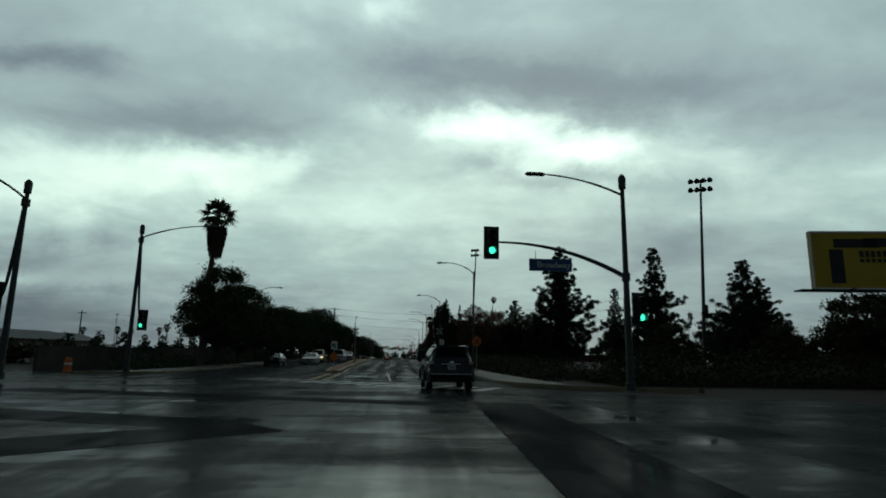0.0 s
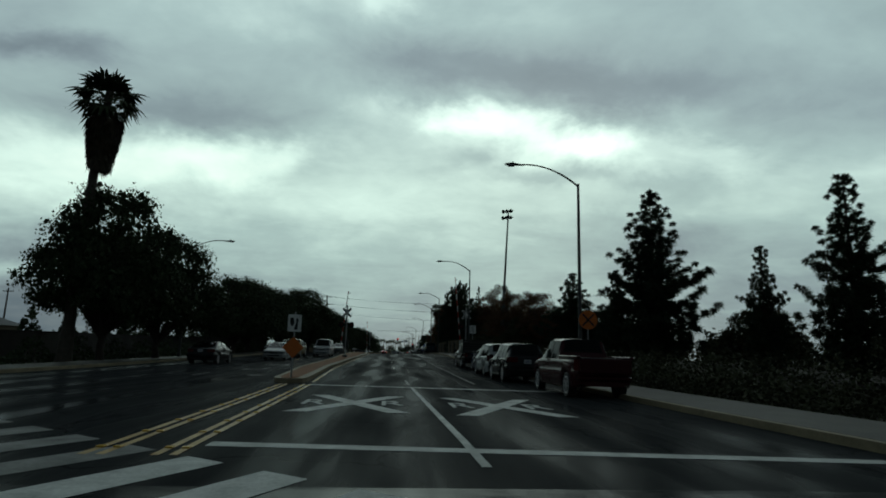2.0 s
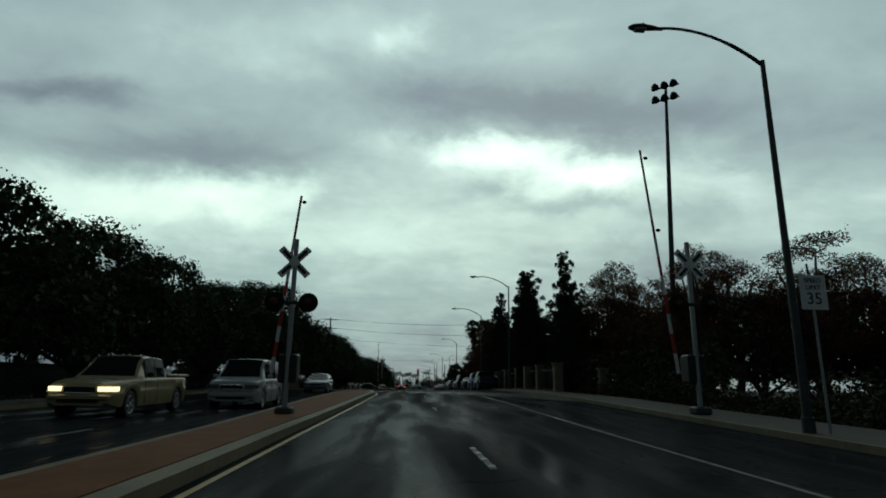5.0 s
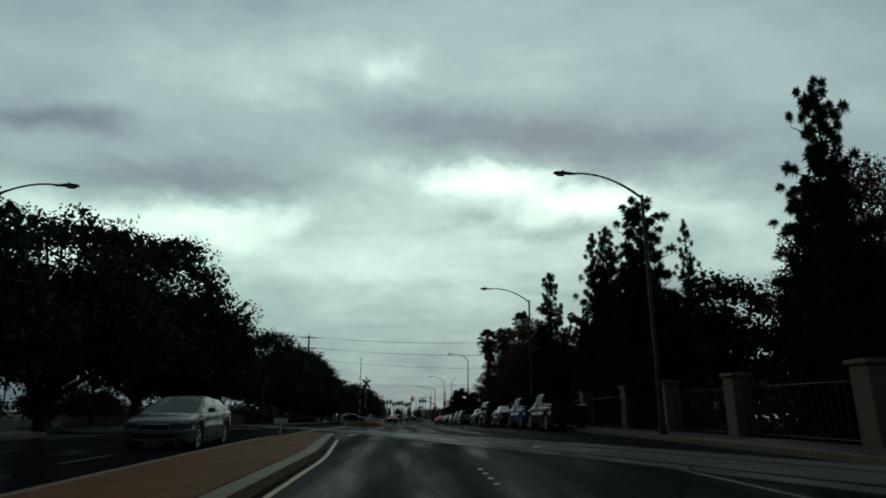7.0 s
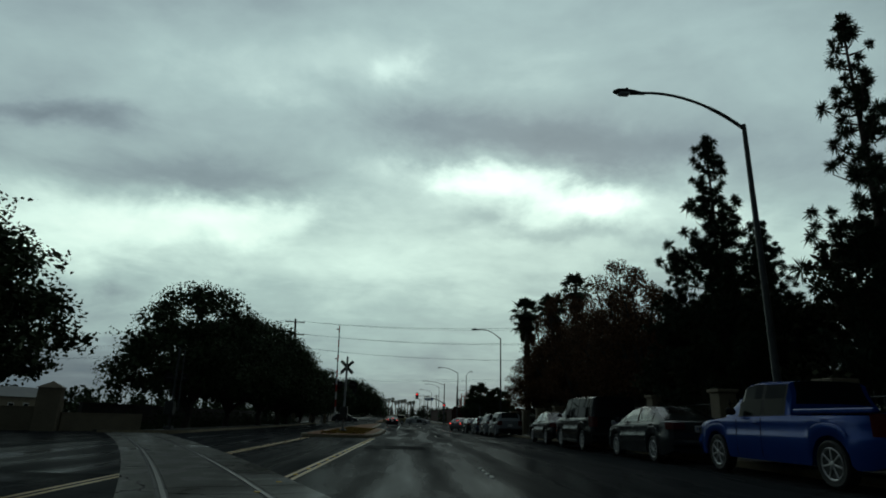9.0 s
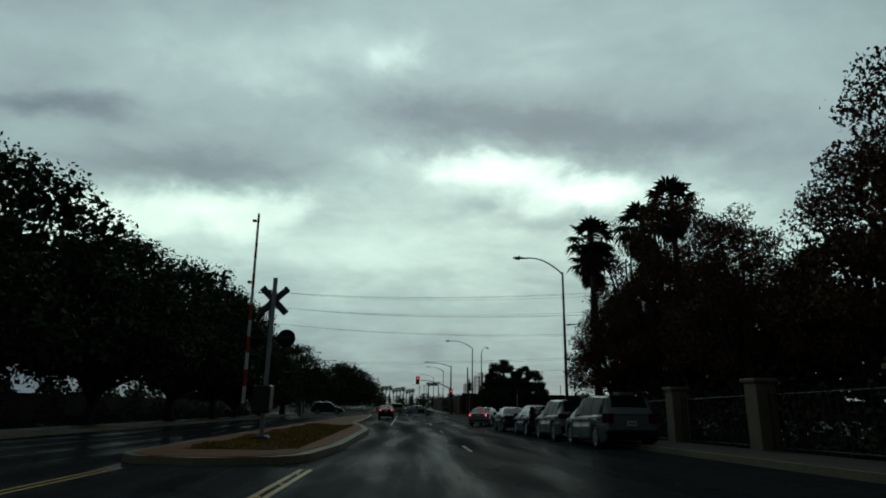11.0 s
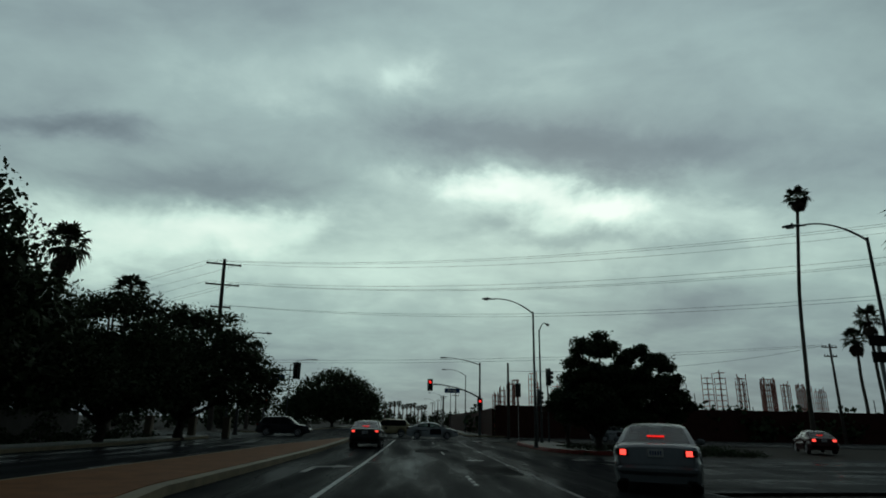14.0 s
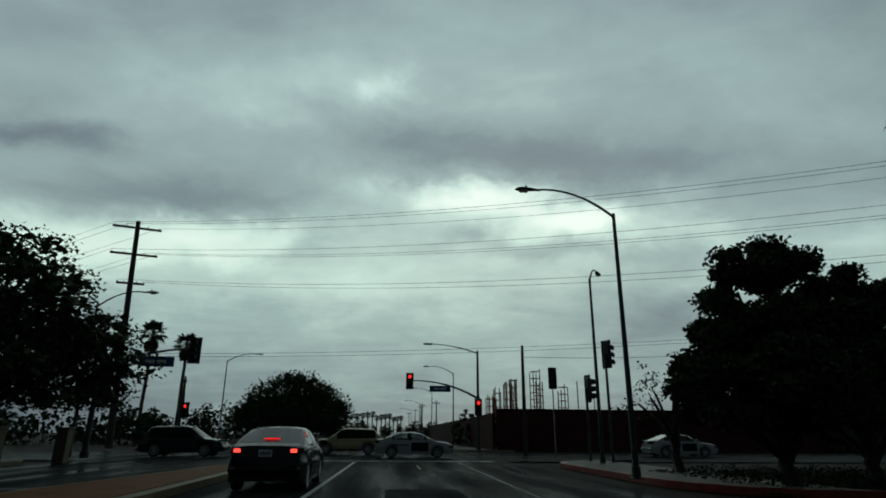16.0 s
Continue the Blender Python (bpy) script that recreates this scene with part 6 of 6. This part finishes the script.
    if spec.get("clear_glass"):
        # shelf, dashboard and seats behind the clear glass
        lid = [q for q in gs if s0 + 0.12 < q < s1 - 0.12]
        cover = Shape()
        for q0, q1 in zip(lid, lid[1:]):
            h0, h1 = half(q0) - 0.14, half(q1) - 0.14
            cover.add([(-h0, q0, deck(q0) + 0.035), (h0, q0, deck(q0) + 0.035), (h1, q1, deck(q1) + 0.035), (-h1, q1, deck(q1) + 0.035)], [(0, 1, 2, 3)])
        part("cabin_lining", cover, M["seat"], t, "dark cabin lining")
        mid = (f0 + f1) / 2
        for sgn in (1, -1):
            part("seat_back", Shape().box((sgn * 0.36, mid + 0.12, deck(mid) + 0.14), (0.46, 0.12, 0.24), bevel=0.04), M["seat"], t, "dark seat back")
            part("headrest", Shape().box((sgn * 0.36, mid + 0.1, deck(mid) + 0.31), (0.25, 0.1, 0.13), bevel=0.04), M["seat"], t, "dark headrest")
    if spec.get("open_bed"):
        y0, y1 = spec["open_bed"]
        # no hollow bed: a flat black sheet on the deck stands for its shade
        part("bed_well", Shape().box((0, (y0 + y1) / 2, deck((y0 + y1) / 2) + 0.035), (W - 0.34, y1 - y0, 0.02)), M["black"], t, "flat black sheet standing for the shaded inside of the load bed")
        for e in (-1, 1):
            part("bed_rail", Shape().box((e * (W / 2 - 0.11), (y0 + y1) / 2, deck((y0 + y1) / 2) + 0.06), (0.12, y1 - y0, 0.08), bevel=0.02), paint_mat, t)
        part("tailgate", Shape().box((0, y0 - 0.03, deck(y0) - 0.16), (W - 0.3, 0.06, 0.42), bevel=0.02), paint_mat, t)
    # wheels
    key = (r, ww, spec.get("spokes", 7))
    if key not in WHEELS:
        WHEELS[key] = wheel_mesh(*key)
    ty, rm, dsk = WHEELS[key]
    for c in ax:
        for sgn in (1, -1):
            wm = Matrix.Translation((sgn * (W / 2 - ww / 2 - 0.015), c, r)) @ Matrix.Rotation(radians(90 * sgn), 4, "Y")
            wh = part("wheel", ty, None, t, at=wm)
            part("rim", rm, None, wh, "silver alloy rim")
            part("brake_disc", dsk, None, wh)
    # lamps, handles, plates, mirrors
    zr, zf = spec.get("tail_z", deck(-L / 2 + 0.1) - 0.12), spec.get("head_z", deck(L / 2 - 0.1) - 0.12)
    th, tw = spec.get("tail_h", 0.17), spec.get("tail_w", 0.34)

    def wrap(sgn, end, z0, z1, inner, back):
        """A lens that follows the body round a corner, proud by a finger's width."""
        e = -1 if end == "rear" else 1
        ss = [L / 2 - 0.005 - back * k / 5 for k in range(6)]
        path = [(half(L / 2) - inner, L / 2 + 0.012), (half(L / 2) - 0.05, L / 2 + 0.01)] + [(half(q) + 0.004, q) for q in ss]
        inside = [(px_ - (0.05 if q < L / 2 - 0.02 else 0.0), min(q, L / 2 - 0.09)) for px_, q in reversed(path)]
        return Shape().slab([(sgn * px_, e * q) for px_, q in path + inside], z0, z1)

    for sgn in (1, -1):
        lens = M["red_lens"]
        deep = spec.get("tail_deep", 0.2)
        if spec.get("tail_clear"):
            part("tail_light", wrap(sgn, "rear", zr - 0.16, zr + 0.02, tw * 0.55, deep * 0.8), lens, t, "red tail light")
            part("tail_light", wrap(sgn, "rear", zr + 0.024, zr + 0.12, tw * 0.8, deep * 0.9), M["clear"], t, "clear upper lens of the tail light")
            part("reflector", Shape().box((sgn * (half(L / 2) - tw * 0.45), -L / 2 - 0.018, zr + 0.072), (tw * 0.4, 0.012, 0.034), bevel=0.004), lens, t, "red reflector in the tail light")
        else:
            lamp = part("tail_light", wrap(sgn, "rear", zr - th / 2, zr + th / 2, tw, deep), lens, t, "lit red tail light" if lit else "red tail light")
            if lit:
                part("bulb_cluster", Shape().box((sgn * (half(L / 2) - tw * 0.5), -L / 2 - 0.014, zr), (tw * 0.62, 0.01, th * 0.8), bevel=0.004), M["red_hot"], lamp, "glowing bulb cluster")
        # shut lines of the doors and the seal under the side glass
        for p0 in win_bounds[1:]:
            zb, zt = max(low(p0), clear) + 0.06, deck(p0)
            h = zt - zb
            part("door_seam", Shape().tube([(sgn * (half(p0) + 0.004), p0, zb), (sgn * (half(p0) + 0.008), p0, zb + 0.3 * h), (sgn * (half(p0) + 0.002), p0, zb + 0.58 * h), (sgn * (half(p0) - 0.014), p0, zb + 0.8 * h), (sgn * (half(p0) - 0.024), p0, zt - 0.06)], 0.006, 4), M["black"], t)
        part("window_seal", Shape().tube([(sgn * (half(q) - 0.085), q, deck(q) + 0.004) for q in (win_bounds[0] + (win_bounds[-1] - win_bounds[0]) * i / 6 for i in range(7))], 0.013, 4), M["black"], t)
        part("headlight", wrap(sgn, "front", zf - 0.07, zf + 0.06, 0.34, 0.3), M["head_lit"] if head_lit else M["head_lens"], t, "lit headlight" if head_lit else "clear headlight")
        part("mirror", Shape().box((sgn * (W / 2 + 0.09), s1 - 0.5, deck(s1 - 0.5) + 0.09), (0.2, 0.1, 0.15), bevel=0.04), paint_mat if not spec.get("dark_mirror") else M["black"], t)
        for p0, p1 in zip(win_bounds[1:], win_bounds[2:]):
            part("door_handle", Shape().box((sgn * (W / 2 + 0.012), p0 + 0.14, deck(p0) - 0.14), (0.04, 0.17, 0.035), bevel=0.012), spec.get("handle") or paint_mat, t)
    part("rear_bumper", Shape().box((0, -L / 2 + 0.03, clear + 0.3), (W * 0.9, 0.2, 0.2), bevel=0.07), lower if lower is not None else paint_mat, t, smooth=True)
    part("front_bumper", Shape().box((0, L / 2 - 0.05, clear + 0.28), (W * 0.88, 0.2, 0.22), bevel=0.07), lower if lower is not None else paint_mat, t, smooth=True)
    part("grille", Shape().box((0, L / 2 - 0.005, zf - 0.03), (W * 0.42, 0.05, 0.15), bevel=0.015), M["black"], t, "black grille")
    part("grille_trim", Shape().tube([(W * 0.215 * a_, L / 2 + 0.012, zf - 0.03 + 0.08 * b_) for a_, b_ in ((-1, 0.9), (-0.85, -1), (0.85, -1), (1, 0.9), (-1, 0.9))], 0.012, 5), M["chrome"], t, "thin chrome grille surround")
    part("air_intake", Shape().box((0, L / 2 + 0.03, clear + 0.2), (W * 0.56, 0.05, 0.1), bevel=0.015), M["black"], t, "dark lower air intake")
    pz = spec.get("plate_z", zr - 0.02)
    pl = part("number_plate", Shape().box((0, -L / 2 - 0.012, pz), (0.31, 0.012, 0.16), bevel=0.004), M["plate"], t, "pale number plate with plain bars")
    for k in range(5):
        part("plate_bar", Shape().box((-0.1 + 0.05 * k, -L / 2 - 0.021, pz), (0.03, 0.004, 0.08)), M["bar_blue"], pl)
    part("wiper", Shape().tube([(0.3, s1 - 0.12, deck(s1) + 0.05), (-0.25, s1 - 0.24, deck(s1) + 0.1)], 0.01, 4), M["black"], t)
    if spec.get("chrome_bar"):
        z = spec["chrome_bar"]
        part("tailgate_bar", Shape().box((0, -L / 2 - 0.02, z), (0.78, 0.05, 0.075), bevel=0.03), M["chrome"], t, "chrome tailgate garnish")
        part("badge", Shape().lathe([(0.095, 0), (0.09, 0.01), (0.06, 0.012), (0.055, 0.006), (0.01, 0.006)], 18, Matrix.Translation((0, -L / 2 - 0.046, z + 0.055)) @ Matrix.Scale(0.68, 4, (0, 0, 1)) @ Matrix.Rotation(radians(90), 4, "X")), M["chrome"], t, "plain oval chrome badge")
        part("bumper_strip", Shape().box((0, -L / 2 - 0.075, clear + 0.38), (W * 0.86, 0.02, 0.035)), M["chrome"], t, "thin bright bumper strip")
        for sgn in (1, -1):
            part("sill_strip", Shape().box((sgn * (W / 2 + 0.02), 0, clear + 0.17), (0.02, ax[1] - ax[0] - 1.0, 0.03)), M["chrome"], t, "thin bright sill strip")
            part("roof_rack", Shape().tube([(sgn * 0.6, -L / 2 + 0.5, spec["roof"][1][1]), (sgn * 0.6, -L / 2 + 0.7, spec["roof"][1][1] + 0.055), (sgn * 0.6, -0.1, spec["roof"][2][1] + 0.055), (sgn * 0.59, 0.2, spec["roof"][2][1] - 0.01)], 0.022, 6), M["alloy"], t, "silver roof rail", smooth=True)
            part("wheel_arch", Shape().tube([(sgn * (W / 2 + 0.015), ax[0] + (ra + 0.02) * math.cos(q), r + (ra + 0.02) * math.sin(q)) for q in (math.pi * i / 10 for i in range(11))], 0.035, 6), M["black"], t)
            part("wheel_arch", Shape().tube([(sgn * (W / 2 + 0.015), ax[1] + (ra + 0.02) * math.cos(q), r + (ra + 0.02) * math.sin(q)) for q in (math.pi * i / 10 for i in range(11))], 0.035, 6), M["black"], t)
        part("spoiler", Shape().box((0, -L / 2 + 0.1, spec["roof"][1][1] - 0.0), (1.3, 0.34, 0.045), bevel=0.02), paint_mat, t)
    if lit:
        part("brake_light", Shape().box((0, s0 + 0.32, roof(s0 + 0.32) + 0.02) if spec["kind"] == "sedan" else (0, -L / 2 + 0.02, spec["roof"][1][1] - 0.04), (0.36, 0.06, 0.035)), M["red_lit"], t, "lit high brake light")
    return t


SEDAN = dict(kind="sedan", clear_glass=True, L=4.55, W=1.76, axles=(-1.36, 1.36), r=0.315, deck=[(-2.28, 0.6), (-2.24, 0.88), (-2.1, 0.97), (-1.3, 0.99), (0.9, 0.93), (1.6, 0.86), (2.1, 0.74), (2.25, 0.62), (2.28, 0.5)], roof=[(-1.75, 0.98), (-0.95, 1.36), (-0.2, 1.42), (0.25, 1.38), (1.08, 0.92)], pillars=[-1.15, -0.35, 0.55], plate_z=0.83, tail_z=0.83)
SEDAN_NEW = dict(SEDAN, L=4.65, W=1.8, r=0.325, deck=[(-2.33, 0.6), (-2.3, 0.98), (-2.1, 1.04), (-1.2, 1.03), (0.95, 0.97), (1.6, 0.9), (2.05, 0.82), (2.24, 0.74), (2.31, 0.66), (2.33, 0.48)], roof=[(-1.95, 1.03), (-0.95, 1.42), (-0.2, 1.46), (0.3, 1.41), (1.3, 0.93)], pillars=[-1.35, -0.35, 0.7], spokes=10, tail_z=0.92, plate_z=0.86, head_z=0.64)
SUV = dict(kind="suv", L=4.82, W=1.92, axles=(-1.42, 1.37), r=0.385, ww=0.26, clear=0.3, deck=[(-2.41, 0.72), (-2.38, 1.1), (-2.2, 1.16), (1.0, 1.1), (1.7, 1.05), (2.2, 0.95), (2.38, 0.8), (2.41, 0.6)], roof=[(-2.36, 1.16), (-2.05, 1.74), (0.2, 1.76), (0.45, 1.72), (1.2, 1.09)], pillars=[-2.02, -1.12, -0.3, 0.62], tumble=0.2, tail_z=1.04, tail_h=0.2, tail_w=0.13, tail_clear=True, plate_z=0.93, chrome_bar=1.06, spokes=6, head_z=0.9)
CROSSOVER = dict(SUV, L=4.75, W=1.9, axles=(-1.4, 1.4), chrome_bar=None, r=0.37, deck=[(-2.37, 0.65), (-2.34, 1.02), (-2.2, 1.08), (1.0, 1.02), (1.7, 0.98), (2.15, 0.88), (2.34, 0.72), (2.37, 0.55)], roof=[(-2.3, 1.08), (-1.75, 1.66), (0.0, 1.71), (0.4, 1.66), (1.3, 1.02)], pillars=[-1.9, -1.05, -0.25, 0.7], tail_z=1.0, tail_clear=False, tail_w=0.36, clear=0.24, spokes=10)
MINIVAN = dict(kind="van", L=4.8, W=1.94, axles=(-1.5, 1.42), r=0.33, clear=0.2, deck=[(-2.4, 0.6), (-2.37, 1.02), (-2.2, 1.08), (1.2, 1.0), (1.75, 0.95), (2.2, 0.8), (2.38, 0.65), (2.4, 0.5)], roof=[(-2.36, 1.08), (-2.12, 1.66), (-0.4, 1.72), (0.35, 1.66), (1.55, 0.99)], pillars=[-2.05, -1.0, -0.05, 0.95], tumble=0.16, tail_z=0.95, tail_h=0.3, tail_w=0.22, plate_z=0.8)
CARGO_VAN = dict(kind="van", L=4.8, W=1.95, axles=(-1.45, 1.4), r=0.35, clear=0.24, deck=[(-2.4, 0.7), (-2.37, 1.1), (-2.2, 1.15), (1.4, 1.12), (1.8, 1.08), (2.25, 1.0), (2.38, 0.85), (2.4, 0.5)], roof=[(-2.37, 1.15), (-2.24, 1.86), (0.2, 1.9), (0.7, 1.86), (1.5, 1.11)], pillars=[-2.05, -0.9, 0.1, 1.0], tumble=0.13, tail_h=0.34, tail_w=0.16, head_z=0.85)
PICKUP = dict(kind="pickup", L=5.6, W=1.98, axles=(-1.7, 1.8), r=0.38, ww=0.25, clear=0.32, deck=[(-2.8, 0.75), (-2.77, 1.12), (-2.6, 1.16), (-0.5, 1.16), (1.3, 1.14), (2.3, 1.05), (2.72, 0.95), (2.8, 0.7)], roof=[(-0.75, 1.16), (-0.6, 1.78), (0.4, 1.82), (0.75, 1.78), (1.42, 1.14)], pillars=[-0.6, 0.1, 0.95], tumble=0.16, open_bed=(-2.72, -0.85), tail_z=1.0, tail_h=0.34, tail_w=0.16, plate_z=0.62, dark_mirror=True)
HATCH = dict(CROSSOVER, L=4.3, W=1.77, r=0.33, clear=0.2, axles=(-1.3, 1.28), deck=[(-2.15, 0.6), (-2.12, 0.96), (-2.0, 1.0), (0.9, 0.95), (1.55, 0.9), (1.95, 0.8), (2.12, 0.65), (2.15, 0.5)], roof=[(-2.08, 1.0), (-1.7, 1.46), (0.0, 1.5), (0.35, 1.45), (1.15, 0.95)], pillars=[-1.75, -0.95, -0.2, 0.65], tail_z=1.14, tail_h=0.62, tail_w=0.12, tail_deep=0.1, clear_glass=True)

black_p = paint("black", (0.008, 0.008, 0.009))
charcoal = paint("charcoal", (0.022, 0.024, 0.027), 0.3)
silver = paint("silver", (0.15, 0.16, 0.165), 0.6)
white_p = paint("white", (0.29, 0.3, 0.3), 0.0)
navy = paint("navy", (0.012, 0.02, 0.05), 0.4)
blue = paint("blue", (0.006, 0.036, 0.19), 0.4)
steel_blue = paint("steel_blue", (0.014, 0.021, 0.026), 0.3)
maroon = paint("maroon", (0.035, 0.006, 0.008), 0.3)
tan_p = paint("tan", (0.3, 0.25, 0.14), 0.3)

# moving traffic, at rest where it is best seen
car(3.4, 17.95, 1.5, dict(SUV, handle=M["chrome"]), charcoal, "dark grey off-road SUV with chrome tailgate bar and roof rails", lower=M["black"])
car(6.25, 187.1, -24, dict(SEDAN, tail_w=0.2, tail_h=0.13, tail_deep=0.14), silver, "silver sedan with lit brake lights", lit=True)
car(-2.15, 208.2, 0, dict(SEDAN_NEW, tail_w=0.24, tail_h=0.1), black_p, "black sedan with lit tail lights in the turn bay", lit=True)
car(-9.55, 69.2, 180, SEDAN_NEW, white_p, "white sedan coming the other way")
car(-8.0, 108.2, 181, SEDAN_NEW, silver, "silver sedan coming the other way")
car(-7.7, 86.2, 180, CARGO_VAN, white_p, "white passenger van coming the other way")
car(-11.8, 58.0, 0, SEDAN, black_p, "dark sedan in the far lane", name="car")
car(-10.2, 81.0, 180, PICKUP, tan_p, "pale pickup with lit headlights", head_lit=True, name="pickup_truck", category="pickup truck")
# parked along the east kerb
car(6.2, 37.9, 0, dict(PICKUP, L=5.2, W=1.85), maroon, "dark red pickup parked at the kerb", name="pickup_truck", category="pickup truck")
car(5.75, 45.5, 0, CROSSOVER, black_p, "black SUV parked at the kerb", lower=M["black"])
car(5.85, 51.2, 0, MINIVAN, white_p, "white minivan parked at the kerb", lower=M["black"])
car(6.25, 56.2, 0, SEDAN_NEW, navy, "dark blue sedan parked at the kerb")
tr = car(6.0, 62.6, 0, dict(PICKUP, L=5.9, open_bed=None), black_p, "dark flatbed truck with a stake body parked at the kerb", name="truck", category="truck")
part("stake_body", Shape().box((0, -1.75, 1.15), (2.1, 2.5, 0.12)), M["dark_metal"], tr, "dark flat load bed")
for k in range(5):
    part("stake_board", Shape().box((-1.02, -1.75, 1.32 + 0.16 * k), (0.03, 2.5, 0.12)), M["dark_metal"], tr)
    part("stake_board", Shape().box((1.02, -1.75, 1.32 + 0.16 * k), (0.03, 2.5, 0.12)), M["dark_metal"], tr)
    part("stake_board", Shape().box((0, -2.98, 1.32 + 0.16 * k), (2.0, 0.03, 0.12)), M["dark_metal"], tr)
car(6.75, 120.4, 0, PICKUP, steel_blue, "dark blue-grey pickup parked at the kerb", name="pickup_truck", category="pickup truck")
car(6.8, 126.6, 0, PICKUP, blue, "bright blue pickup parked at the kerb", name="pickup_truck", category="pickup truck")
car(6.45, 132.6, 0, SEDAN_NEW, charcoal, "dark grey sedan with red tail lights parked at the kerb")
car(6.35, 138.4, 0, CARGO_VAN, black_p, "black van parked at the kerb", lower=M["black"])
car(6.3, 143.9, 0, SEDAN, black_p, "black sedan parked at the kerb")
car(6.7, 160.3, 0, MINIVAN, silver, "silver minivan parked at the kerb", lower=M["black"])
car(6.7, 165.7, 0, CROSSOVER, silver, "silver SUV parked at the kerb", lower=M["black"])
car(6.5, 170.5, 0, HATCH, navy, "dark blue estate car with tall red tail lights at the kerb")
car(6.25, 176.1, 0, SEDAN, steel_blue, "dark green-grey sedan parked at the kerb")
# cross traffic at the far lights
def dark_doors(t):
    for sgn in (1, -1):
        part("door_panel", Shape().box((sgn * 0.905, 0.3, 0.63), (0.03, 1.02, 0.5), bevel=0.012), black_p, t, "black front door")
        part("door_stripe", Shape().box((sgn * 0.91, -0.9, 0.72), (0.02, 1.1, 0.06)), black_p, t, "dark side stripe")
    return t


dark_doors(car(2.3, 228.6, -90, SEDAN_NEW, white_p, "white sedan with black doors crossing at the lights"))
dark_doors(car(20.5, 231.5, -90, SEDAN_NEW, white_p, "white sedan with black doors crossing at the lights"))
car(-2.0, 233.8, 90, dict(CROSSOVER, W=1.85, L=4.55), tan_p, "tan boxy SUV crossing at the lights", lower=M["black"])
car(-11.2, 228.8, -90, CROSSOVER, charcoal, "dark grey SUV crossing at the lights")
car(27.5, 212.4, -20, SEDAN, maroon, "dark red sedan leaving by the driveway", lit=True)
